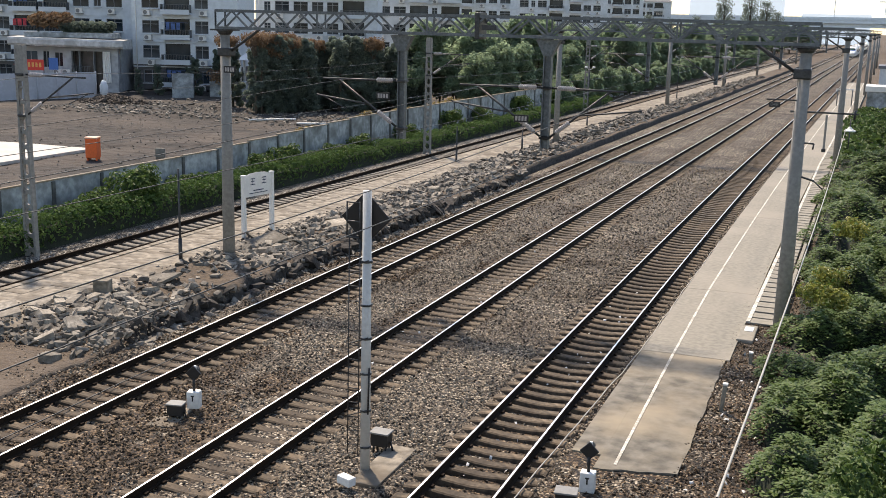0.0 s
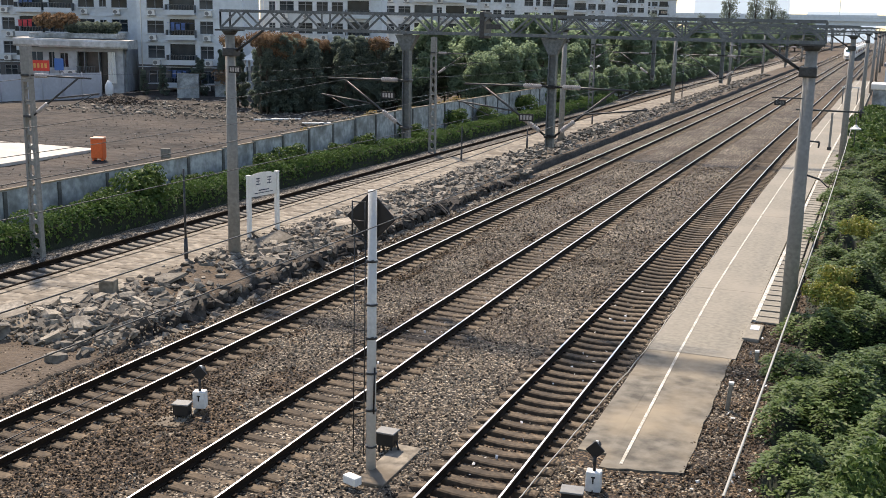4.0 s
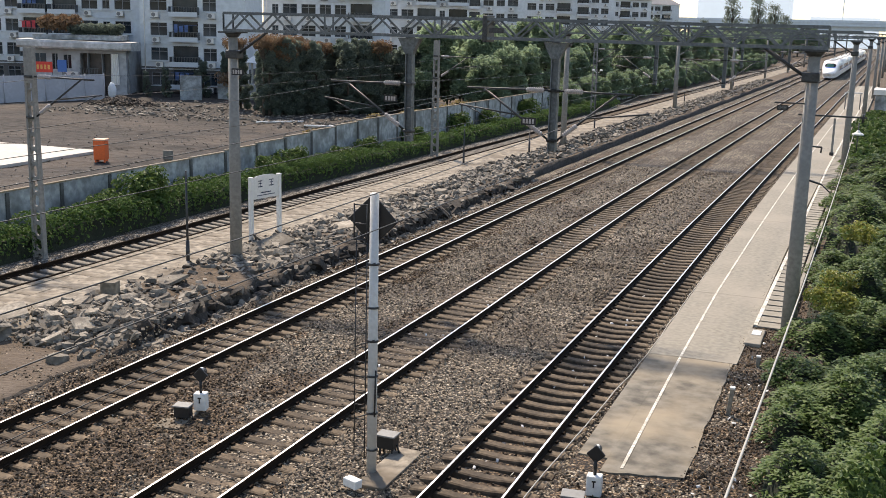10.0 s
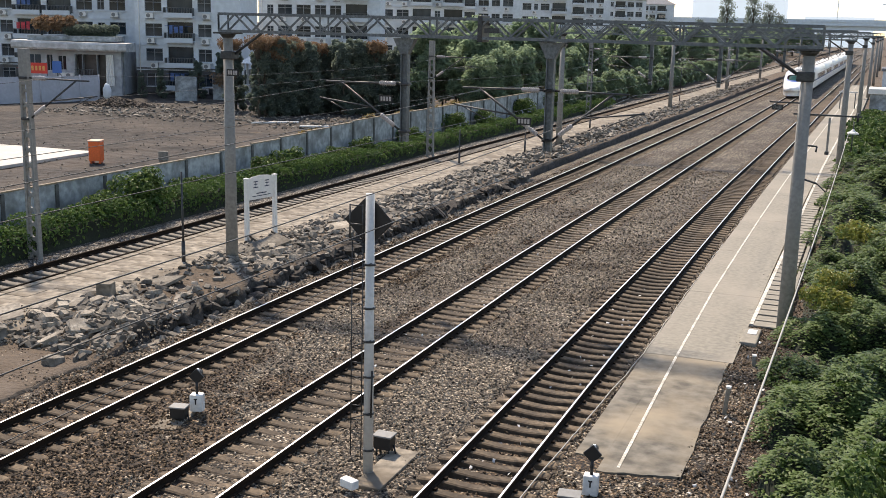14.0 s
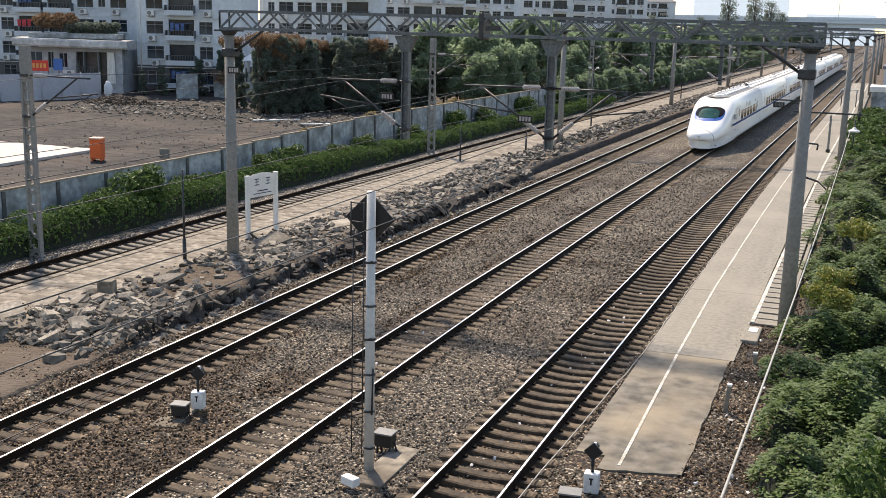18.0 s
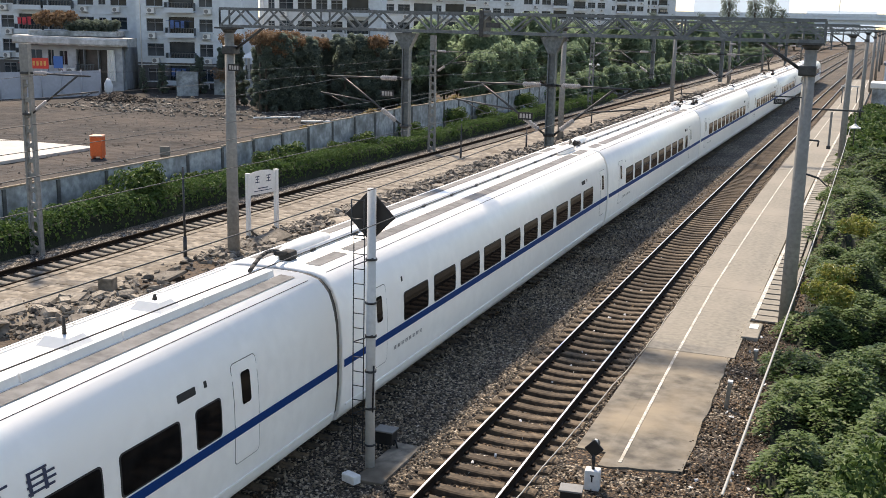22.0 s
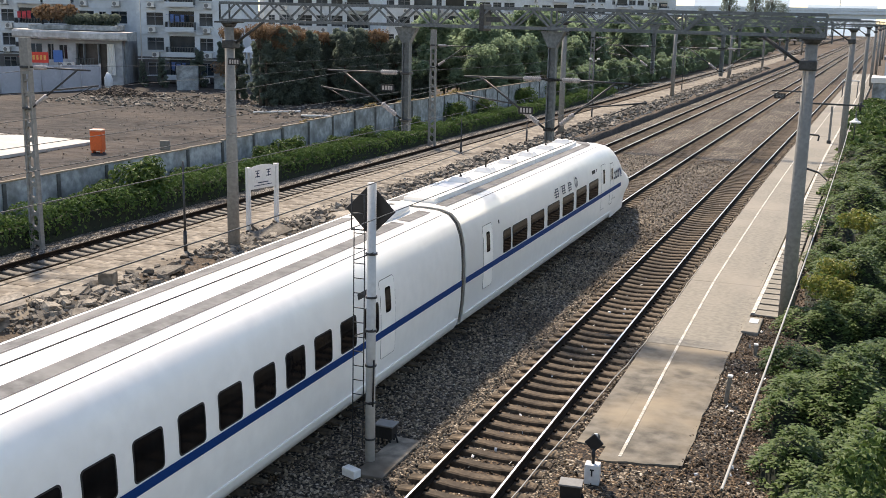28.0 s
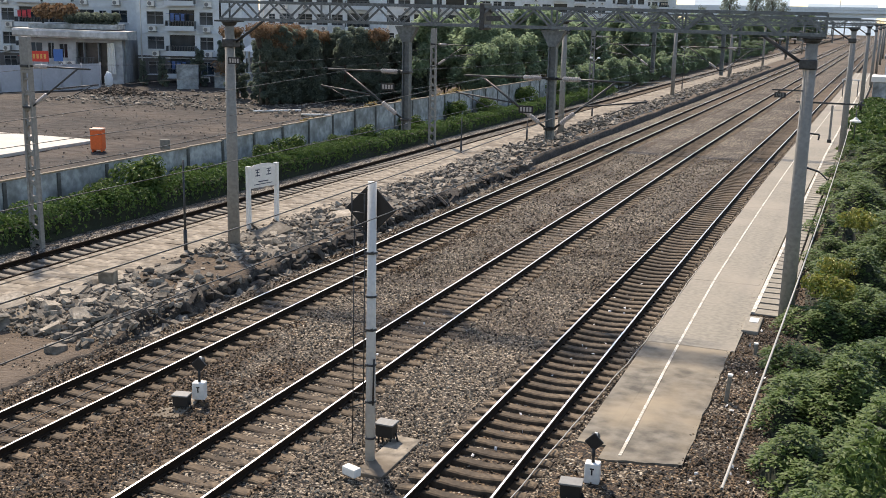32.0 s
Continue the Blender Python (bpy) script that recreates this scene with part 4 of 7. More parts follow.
# ---- signals ----
def signal_mast():
    s = thing("signal_mast", "tall pale signal mast seen from behind its black board", "signal", spot(-8.73, 18.7, -0.22))
    bm = B()
    rod(bm, (0, 0, 0), (0, 0, 5.93), 0.105, 0.09, 20)
    part("mast", bm, M_SIGNAL, s)
    bm = B()
    box(bm, (0, 0, 0), (0.77, 0.03, 0.77), bevel=0.01)
    bd = part("backboard", bm, M_BLACK, s, "black diamond board", pose(-0.10, 0.16, 5.35, 0, 45, 0))
    bm = B()
    box(bm, (-0.22, 0.26, 5.32), (0.3, 0.16, 0.62), bevel=0.02)
    part("lamp_case", bm, M_BLACK, s)
    bm = B()
    for x in (-0.42, -0.14):
        rod(bm, (x, -0.05, 4.95), (x, -0.05, 5.7), 0.015, n=6)
    for z in (4.97, 5.3, 5.68):
        rod(bm, (-0.42, -0.05, z), (-0.14, -0.05, z), 0.015, n=6)
    part("cage", bm, M_DARKSTEEL, s)
    bm = B()
    for x in (-0.40, -0.16):
        rod(bm, (x, -0.02, 0.35), (x + 0.02, -0.02, 5.0), 0.013, n=6)
    lad = part("ladder", bm, M_DARKSTEEL, s, "dark steel ladder")
    bm = B()
    rod(bm, (-0.12, 0, 0), (0.12, 0, 0), 0.011, n=6)
    rung = mesh_of(bm, "rung", M_DARKSTEEL)
    for k in range(15):
        put("rung", rung, lad, pose(-0.28 + 0.001 * k, -0.02, 0.55 + 0.31 * k))
    for z in (0.55, 1.35, 2.15, 2.9, 3.6, 4.5):
        bm = B()
        rod(bm, (0, 0, z - 0.02), (0, 0, z + 0.02), 0.122, n=18)
        part("clamp", bm, M_DARKSTEEL, s)
        if z in (1.35, 2.9, 4.5):
            bm = B()
            rod(bm, (0.1, -0.13, z + 0.05), (-0.36, -0.03, z - 0.16), 0.012, n=6)
            part("brace", bm, M_DARKSTEEL, s)
    bm = B()
    rod(bm, (0.10, -0.1, 1.3), (0.12, -0.1, 2.3), 0.02, n=6)
    part("conduit", bm, M_BLACK, s)
    return s


signal_mast()
pad = thing("concrete_pad", "pale concrete footing at the foot of the signal", "footing", spot(-8.45, 19.05, -0.21, 0), group="signal footings")
bm = B()
box(bm, (0, 0, 0.0), (0.62, 2.1, 0.1), bevel=0.02)
part("slab", bm, M_SLABOLD, pad)


def relay_box(m):
    r = thing("relay_box", "dark grey relay box with a pale lid on short legs", "cabinet", m, group="trackside relay boxes")
    bm = B()
    box(bm, (0, 0, 0.30), (0.44, 0.34, 0.32), bevel=0.015)
    part("case", bm, M_BLACK, r)
    bm = B()
    box(bm, (0, 0, 0.475), (0.50, 0.40, 0.045), bevel=0.012)
    part("lid", bm, M_BOXGREY, r, "pale grey lid")
    for x in (-0.16, 0.16):
        for yy in (-0.11, 0.11):
            bm = B()
            rod(bm, (x, yy, -0.05), (x, yy, 0.15), 0.025, n=6)
            part("leg", bm, M_BLACK, r)
    bm = B()
    rod(bm, (0.24, 0, 0.25), (0.32, -0.02, 0.02), 0.025, n=6)
    part("cable", bm, M_BLACK, r)
    return r


rb = relay_box(spot(-8.86, 19.8, -0.20) @ Matrix.Scale(0.9, 4))
copy_thing(rb, spot(-14.02, 19.6, -0.24, 12) @ Matrix.Scale(0.9, 4))
copy_thing(rb, spot(-4.36, 18.45, -0.16, 8))
jb = thing("junction_box", "small white junction box on the footing", "junction box", spot(-8.72, 17.8, -0.17, -20))
bm = B()
box(bm, (0, 0, 0.12), (0.36, 0.2, 0.18), bevel=0.02)
part("case", bm, M_WHITEPAINT, jb)
for u, y in ((-14.15, 19.55), (-4.2, 18.8)):
    p2 = copy_thing(pad, spot(u, y, -0.23, 10) @ Matrix.Diagonal((1.0, 0.6, 1, 1)))


def dwarf(m):
    d = thing("dwarf_signal", "low signal with a black hooded lamp on a white case", "signal", m, group="dwarf signals")
    bm = B()
    box(bm, (0, 0, 0.28), (0.30, 0.24, 0.42), bevel=0.02)
    part("case", bm, M_WHITEPAINT, d)
    bm = B()
    rod(bm, (0, 0, 0.48), (0, 0, 0.80), 0.035, n=8)
    part("stem", bm, M_BLACK, d)
    bm = B()
    box(bm, (0, 0, 0), (0.27, 0.05, 0.27), bevel=0.01)
    part("backboard", bm, M_BLACK, d, "black diamond board", pose(0, 0.0, 0.92, 0, 45, 0))
    bm = B()
    rod(bm, (0, 0.02, 0.93), (0, 0.22, 0.96), 0.08, 0.09, 12)
    part("lamp_hood", bm, M_BLACK, d)
    bm = B()
    rod(bm, (0.02, 0.05, 1.03), (0.02, 0.05, 1.10), 0.04, 0.03, 10)
    part("cap", bm, M_WHITEPAINT, d)
    bm = B()
    box(bm, (0.0, -0.125, 0.32), (0.03, 0.012, 0.12))
    box(bm, (0.0, -0.125, 0.39), (0.08, 0.012, 0.03))
    part("mark", bm, M_BLACK, d)
    return d


dw = dwarf(spot(-13.9, 20.15, -0.2, 15))
copy_thing(dw, spot(-4.14, 19.28, -0.12, 5))

# ---- station sign and posts on the old platform ----
sg = thing("station_sign", "white station name board on two posts", "sign", spot(-22.62, 37.5, 0.1, 80) @ Matrix.Diagonal((1, 1, 1.07, 1)))
for x in (-0.86, 0.86):
    bm = B()
    box(bm, (x, 0, 1.2), (0.17, 0.15, 2.4), bevel=0.015)
    box(bm, (x, 0, 2.43), (0.19, 0.17, 0.06), bevel=0.015)
    part("post", bm, M_WHITEPAINT, sg)
bm = B()
box(bm, (0, 0, 1.98), (1.56, 0.08, 0.78), bevel=0.01)
board = part("board", bm, M_WHITEPAINT, sg)
bm = B()
for s in (-1, 1):
    v = [bm.verts.new((x, s * 0.04, z)) for x, z in ((-0.78, 2.37), (0.78, 2.37), (0.5, 2.47), (0, 2.50), (-0.5, 2.47))]
    bm.faces.new(v)
part("arched_top", bm, M_WHITEPAINT, board)
bm = B()
for s in (-1, 1):
    for x in (-0.34, 0.34):
        for dx, dz, w, h in ((0, 0.12, 0.26, 0.035), (0, 0.02, 0.2, 0.035), (0, -0.1, 0.28, 0.035), (0.0, 0.0, 0.035, 0.26)):
            box(bm, (x + dx, s * 0.043, 2.16 + dz), (w, 0.006, h))
    box(bm, (0, s * 0.043, 1.82), (0.62, 0.006, 0.04))
    box(bm, (0, s * 0.043, 1.72), (1.1, 0.006, 0.03))
part("lettering", bm, M_INK, board, "dark lettering as plain bars")


def lamp_post(m, h, heads):
    t = thing("lamp_post", "thin rusty post on the old platform" if not heads else "thin platform post with two white lamps", "post", m, group="thin posts on the old platform")
    bm = B()
    rod(bm, (0, 0, -0.2), (0, 0, h), 0.05, 0.035, 8)
    rod(bm, (0, 0, -0.2), (0, 0, 0.8), 0.075, 0.07, 8)
    part("shaft", bm, M_DARKSTEEL, t)
    for s in ((-1, 1) if heads else ()):
        bm = B()
        rod(bm, (0, 0, h - 0.25), (s * 0.35, 0, h), 0.02, n=6)
        rod(bm, (s * 0.35, 0, h - 0.05), (s * 0.35, 0, h + 0.1), 0.16, 0.1, 10)
        part("lamp_head", bm, M_WHITEPAINT, t)
    return t


lamp_post(spot(-22.85, 32.4, 0.1), 3.4, False)
lamp_post(spot(-24.1, 64.0, 0.1), 2.3, False)
lamp_post(spot(-22.6, 73.0, 0.1), 1.4, False)
for y in (94, 138, 182, 226):
    lamp_post(spot(-23.4, y, 0.1), 5.2, True)

# ---- hedge, wall and field behind the siding ----
def hedge():
    """A row of rounded bushes grown together."""
    r = random.Random(11)
    cs, outs = [], []
    y = 17.0
    while y < 125:
        rad = r.uniform(0.5, 0.85)
        top = 1.35 - 0.25 * min(1, max(0, (y - 45) / 30)) + r.uniform(-0.25, 0.2)
        for u0 in (-29.15, -29.85):
            u0 += r.gauss(0, 0.12)
            yc = y + r.uniform(-0.2, 0.2)
            for i in range(int((260 if y < 60 else 190) * rad * rad / (0.5 + max(0, y - 90) / 110)) + 30):
                d = Vector((r.gauss(0, 1), r.gauss(0, 1), r.gauss(0, 1))).normalized()
                if d.z < -0.2 and r.random() < 0.7:
                    d.z = -d.z
                cs.append(at(u0 + d.x * rad * 0.85, yc + d.y * rad, -0.1 + top * 0.52 + d.z * top * 0.5 + r.gauss(0, 0.03)))
                outs.append(d + Vector((0, 0, 0.3)))
        y += rad * 1.05
    v, f = leaves(r, cs, 0.125, outs)
    return raw_mesh("hedge", v, f, M_HEDGE)


hg = thing("hedge", "long clipped green hedge beside the siding", "hedge", Matrix())
tagged(put("foliage", hedge(), hg), kind="stuff")
# Added dark core, coloured as the shade inside the hedge.
put("inner_growth", sweep("inner_growth", [(-0.75, -0.2), (0.6, -0.2), (0.4, 0.72), (-0.5, 0.72)], steps(17, 124, 1, 8), -29.4, 0, M_LEAFSHADE), hg)


def shrub_mesh(seed, n, rad, h, size, mat):
    r = random.Random(seed)
    cs, outs = [], []
    lobes = [(r.gauss(0, rad * 0.45), r.gauss(0, rad * 0.45), h * r.uniform(0.45, 0.8), rad * r.uniform(0.35, 0.6)) for _ in range(9)]
    for i in range(n):
        x, y, z, q = r.choice(lobes)
        d = Vector((r.gauss(0, 1), r.gauss(0, 1), r.gauss(0, 1))).normalized()
        cs.append(Vector((x, y, z)) + d * q * r.uniform(0.75, 1.05))
        outs.append(d + Vector((0, 0, 0.5)))
    v, f = leaves(r, cs, size, outs)
    return raw_mesh("foliage", v, f, mat)


sh = thing("shrub", "broad-leaved green bush against the wall", "shrub", spot(-29.6, 39.2, 0), group="bushes by the wall")
put("foliage", shrub_mesh(3, 1300, 1.2, 2.3, 0.2, M_VINE), sh)
for u, y, s in ((-29.9, 36.6, 0.7), (-30.2, 49.8, 0.75), (-30.3, 53.5, 0.8), (-30.0, 58, 0.65), (-30.3, 63, 0.7), (-30.3, 43.5, 0.6), (-30.6, 71, 0.7), (-30.8, 80, 0.9), (-30.8, 86, 0.85), (-30.8, 97, 1.0), (-30.9, 107, 1.0)):
    copy_thing(sh, spot(u, y, 0, y * 40) @ Matrix.Scale(s, 4))
wall = thing("boundary_wall", "weathered grey panel wall with concrete posts", "wall", Matrix(), kind="structure")
WALL_U = -31.6
y = 14.0
bm = B()
box(bm, (0, 0, 1.1), (0.2, 0.2, 2.5), bevel=0.02)
POST = mesh_of(bm, "post", M_WALLPOST)
while y < 300:
    h = 1.98 + 0.58 * min(1, max(0, (y - 44) / 20))
    nxt = y + 3.1
    v = [at(WALL_U + a, yy, z) for yy in (y, nxt) for a, z in ((-0.06, -0.3), (0.06, -0.3), (0.06, h), (-0.06, h))]
    put("panel", raw_mesh("panel", v, [(0, 1, 2, 3), (7, 6, 5, 4), (0, 4, 5, 1), (1, 5, 6, 2), (2, 6, 7, 3), (3, 7, 4, 0)], M_WALLGREY), wall)
    v = [at(WALL_U + a, yy, z) for yy in (y, nxt) for a, z in ((-0.10, h + 0.003), (0.10, h + 0.003), (0.08, h + 0.06), (-0.08, h + 0.06))]
    put("coping", raw_mesh("coping", v, [(0, 1, 2, 3), (7, 6, 5, 4), (0, 4, 5, 1), (1, 5, 6, 2), (2, 6, 7, 3), (3, 7, 4, 0)], M_COPING), wall)
    put("post", POST, wall, spot(WALL_U + 0.02, y, h - 2.36 - 0.02))
    y = nxt


def field_z(x, y):
    """Bare plot; soil is banked up against the back of the wall further on."""
    d = max(0.0, WALL_U + bend(y) - x)
    top = 1.98 + 0.58 * min(1, max(0, (y - 44) / 20)) + 0.02
    k = min(1, max(0, (y - 44) / 12)) * min(1, max(0, (104 - y) / 10))
    bank = top * k * max(0.0, 1 - d / 3.6) * (0.94 + 0.16 * noise.noise(Vector((x * 0.6, y * 0.35, 0))))
    ridge = 0.24 * math.exp(-((y - 81 - 0.04 * (x + 50)) / 0.9) ** 2) + 0.2 * math.exp(-((y - 61 - 0.55 * (x + 45)) / 1.1) ** 2) + 0.16 * math.exp(-((y - 69 + 0.12 * (x + 50)) / 0.9) ** 2)
    return 0.06 + bank + ridge + 0.10 * noise.noise(Vector((x * 0.5, y * 0.5, 8))) + 0.05 * noise.noise(Vector((x * 1.9, y * 1.9, 8)))


def field():
    ds = [0.1, 0.5, 1.0, 1.6, 2.3, 3.0, 3.8] + [4.8 + 1.2 * i for i in range(50)]
    ys = [18 + 0.66 * i for i in range(150)]
    v = [Vector((WALL_U + bend(yy) - d, yy, field_z(WALL_U + bend(yy) - d, yy))) for yy in ys for d in reversed(ds)]
    n = len(ds)
    f = [(j * n + i, j * n + i + 1, (j + 1) * n + i + 1, (j + 1) * n + i) for j in range(len(ys) - 1) for i in range(n - 1)]
    return raw_mesh("field", v, f, M_FIELD, smooth=True)


tagged(put("field", field()), "cleared brown plot of bare soil", "field", kind="structure")
yard = thing("yard_slab", "pale concrete slab on the bare plot", "slab", pose(-55.0, 51.6, 0.1), kind="structure")
bm = B()
box(bm, (0, 0, 0.06), (17.4, 10.2, 0.2), bevel=0.02)
part("slab", bm, material("fresh_concrete", (0.50, 0.47, 0.42), 0.85, vary=0.12, grain=3, blotch=0.3, bump=0.1), yard)
r3 = random.Random(21)
fv, ff = [], []
for i in range(5200):
    k = r3.random()
    if k < 0.45:
        x, yy, s = r3.uniform(-72, -36), r3.choice((r3.gauss(81, 1.2), r3.gauss(88, 2.5), r3.uniform(78, 98))), 0.08 + 0.4 * r3.random() ** 3
    elif k < 0.8:
        yy = r3.uniform(34, 80)
        x, s = -32.4 - abs(r3.gauss(0, 2.2)) + bend(yy), 0.05 + 0.32 * r3.random() ** 3
    else:
        x, yy, s = r3.uniform(-60, -34), r3.uniform(40, 90), r3.uniform(0.04, 0.16)
    me = r3.choice(CHUNKS)
    m = Matrix.Translation((x, yy, field_z(x, yy) + 0.05)) @ Euler((r3.gauss(0, 0.4), r3.gauss(0, 0.4), r3.uniform(0, 6.28))).to_matrix().to_4x4() @ Matrix.Scale(s, 4)
    o = len(fv)
    fv += [m @ v.co for v in me.vertices]
    ff += [tuple(q + o for q in p.vertices) for p in me.polygons]
tagged(put("debris", raw_mesh("debris", fv, ff, M_RUBBLESET)), "scattered pale rubble on the bare plot", "rubble", kind="stuff")
cv, cf = [], []
for i in range(3000):
    x, yy = r3.uniform(-74, -33.5), r3.choice((r3.uniform(38, 98), r3.gauss(90, 5)))
    s = 0.03 + 0.09 * r3.random() ** 3
    if i < 700:
        a, q = r3.uniform(0, 6.28), r3.random()
        x, yy, s = -70.5 + 4.0 * q * math.cos(a), 90.0 + 2.6 * q * math.sin(a), r3.uniform(0.15, 0.42)
    me = r3.choice(CHUNKS)
    lift = 0.8 * max(0, 1 - math.hypot((x + 70.5) / 4.0, (yy - 90) / 2.6))
    m = Matrix.Translation((x, yy, field_z(x, yy) + lift)) @ Euler((r3.gauss(0, 0.4), r3.gauss(0, 0.4), r3.uniform(0, 6.28))).to_matrix().to_4x4() @ Matrix.Scale(s, 4)
    o = len(cv)
    cv += [m @ v.co for v in me.vertices]
    cf += [tuple(q + o for q in p.vertices) for p in me.polygons]
tagged(put("soil_clods", raw_mesh("soil_clods", cv, cf, M_CLOD)), "dark clods of turned soil and a low spoil heap", "soil", kind="stuff")
gr = random.Random(37)
gc, go = [], []
for i in range(5200):
    yy = gr.choice((gr.uniform(36, 120), gr.uniform(56, 84)))
    if noise.noise(Vector((yy * 0.35, 2, 2))) < -0.12:
        continue
    u = -31.72 - abs(gr.gauss(0, 1.5))
    gc.append(at(u, yy, field_z(u + bend(yy), yy) + 0.02 + 0.16 * gr.random()))
    go.append((gr.gauss(0, 0.6), gr.gauss(0, 0.6), 0.5))
gv, gf = leaves(gr, gc, 0.22, go)
tagged(put("dry_weeds", raw_mesh("dry_weeds", gv, gf, foliage("dry_weed_blades", (0.16, 0.12, 0.045), (0.36, 0.27, 0.12), rough=0.8))), "dry yellow weeds along the top of the wall", "weeds", kind="stuff")
for x, yy, dx, dy in ((-48.2, 79.5, 3.2, 2.6), (-43.5, 79.5, 5.0, 2.2), (-41.2, 77, 3.5, 1.0), (-40.0, 82.5, 3.5, 1.6)):
    t = thing("pipe", "pale pipe lying on the bare plot", "pipe", pose(x, yy, field_z(x, yy) + 0.18), group="pipes on the plot")
    bm = B()
    rod(bm, (0, 0, 0), (dx, dy, 0.03), 0.09, n=8)
    part("tube", bm, M_WHITEPAINT, t)
bn = thing("orange_bin", "bright orange upright bin on the bare plot", "bin", pose(-43.4, 53.2, 0.1, 0, 0, 18))
bm = B()
box(bm, (0, 0, 0.72), (0.74, 0.66, 1.2), bevel=0.03)
part("body", bm, M_ORANGE, bn)
bm = B()
box(bm, (0, 0, 1.37), (0.8, 0.72, 0.1), bevel=0.03)
part("lid", bm, material("pale_orange_lid", (0.75, 0.42, 0.28), 0.5, vary=0.05, bump=0), bn, "pale orange lid")
for x in (-0.28, 0.28):
    bm = B()
    box(bm, (x, 0, 0.05), (0.1, 0.5, 0.16))
    part("foot", bm, M_ORANGE, bn)
mk = thing("marker_stone", "small pale concrete marker stone", "stone", pose(-40.6, 56.2, 0.1, 0, 0, 20))
bm = B()
box(bm, (0, 0, 0.28), (0.62, 0.2, 0.62), bevel=0.05)
part("body", bm, M_CONCRETE, mk)

fence = thing("site_fence", "pale grey panel fence round the plot", "fence", Matrix(), kind="structure")
A0, A1 = Vector((-86.6, 70.4, 0)), Vector((-75.9, 94.0, 0))
for k in range(12):
    p, q = A0.lerp(A1, k / 12), A0.lerp(A1, (k + 0.985) / 12)
    d = (q - p).normalized().orthogonal() * 0.05
    v = [c + Vector((0, 0, z)) for c in (p - d, p + d, q + d, q - d) for z in (0, 2.75)]
    put("panel", raw_mesh("panel", v, [(0, 2, 3, 1), (2, 4, 5, 3), (4, 6, 7, 5), (6, 0, 1, 7), (1, 3, 5, 7), (0, 6, 4, 2)], material("fence_sheet", (0.40, 0.42, 0.47), 0.6, vary=0.08, grain=3, bump=0.05) if k == 0 else bpy.data.materials["fence_sheet"]), fence)
for k in range(13):
    bm = B()
    rod(bm, (0, 0, 0), (0, 0, 2.9), 0.06, n=6)
    part("post", bm, bpy.data.materials["fence_sheet"], fence, m=Matrix.Translation(A0.lerp(A1, k / 12) + Vector((0.1, -0.12, 0))))
for x, yy, w, h in ((-68.8, 99.8, 2.4, 2.7), (-65.2, 103.5, 4.4, 1.9)):
    t = thing("low_wall", "grey stub of a demolished brick wall", "wall", pose(x, yy, 0, 0, 0, 20), group="wall stubs", kind="structure")
    bm = B()
    box(bm, (0, 0, h / 2), (w, 0.3, h), bevel=0.05)
    part("body", bm, M_WALLGREY, t)

# ---- apartment blocks ----
FACE = 20.6


def pierced_wall(width, z0, z1, holes, mat, x0=0.0, f=0.1, k=0.6):
    """One storey's front: a single sheet with openings and their reveals."""
    xs = sorted({x0, width} | {round(v, 4) for q in holes for v in q[:2]})
    zs = sorted({z0, z1} | {round(v, 4) for q in holes for v in q[2:]})
    bm = B()
    grid = {}

    def vert(i, j, y):
        if (i, j, y) not in grid:
            grid[i, j, y] = bm.verts.new((xs[i], y, zs[j]))
        return grid[i, j, y]

    def open_at(i, j):
        if not (0 <= i < len(xs) - 1 and 0 <= j < len(zs) - 1):
            return True
        x, z = (xs[i] + xs[i + 1]) / 2, (zs[j] + zs[j + 1]) / 2
        return any(q[0] < x < q[1] and q[2] < z < q[3] for q in holes)

    for i in range(len(xs) - 1):
        for j in range(len(zs) - 1):
            if open_at(i, j):
                continue
            bm.faces.new((vert(i, j, f), vert(i + 1, j, f), vert(i + 1, j + 1, f), vert(i, j + 1, f)))
            for a, c, o in (((i, j), (i, j + 1), (i - 1, j)), ((i + 1, j + 1), (i + 1, j), (i + 1, j)), ((i + 1, j), (i, j), (i, j - 1)), ((i, j + 1), (i + 1, j + 1), (i, j + 1))):
                if open_at(*o):
                    bm.faces.new((vert(*a, f), vert(*c, f), vert(*c, k), vert(*a, k)))
    return mesh_of(bm, "front_wall", mat)


def window_meshes():
    out = {}
    for key, w, h in (("wide", 2.0, 1.5), ("narrow", 0.9, 1.35), ("tall", 1.6, 1.5)):
        e, cut = 0.06, h * 0.2
        holes = [(a, c, lo, hi) for a, c in ((-w / 2 + e, -0.03), (0.03, w / 2 - e)) for lo, hi in ((-h / 2 + e, cut - 0.03), (cut + 0.03, h / 2 - e))]
        frame_mesh = pierced_wall(w / 2, -h / 2, h / 2, holes, M_FRAME, -w / 2, 0.05, 0.14)
        bm2 = B()
        box(bm2, (0, 0.14, 0), (w, 0.03, h))
        bm3 = B()
        box(bm3, (0, -0.1, -h / 2 - 0.08), (w + 0.2, 0.3, 0.09))
        out[key] = (frame_mesh, mesh_of(bm2, "pane", M_WINDOW), mesh_of(bm3, "sill", M_FACADE))
    return out


WIN = window_meshes()
bm = B()
box(bm, (0, -0.55, 0.06), (3.4, 1.2, 0.14))
box(bm, (0, -1.12, 0.32), (3.4, 0.08, 0.5))
BALC = mesh_of(bm, "balcony_slab", M_FACADE)
bm = B()
for k in range(18):
    box(bm, (-1.6 + 3.2 * k / 17, -1.12, 0.85), (0.03, 0.03, 0.6))
box(bm, (0, -1.12, 1.15), (3.4, 0.05, 0.05))
for x in (-1.68, 1.68):
    box(bm, (x, -0.55, 0.7), (0.05, 1.1, 0.9))
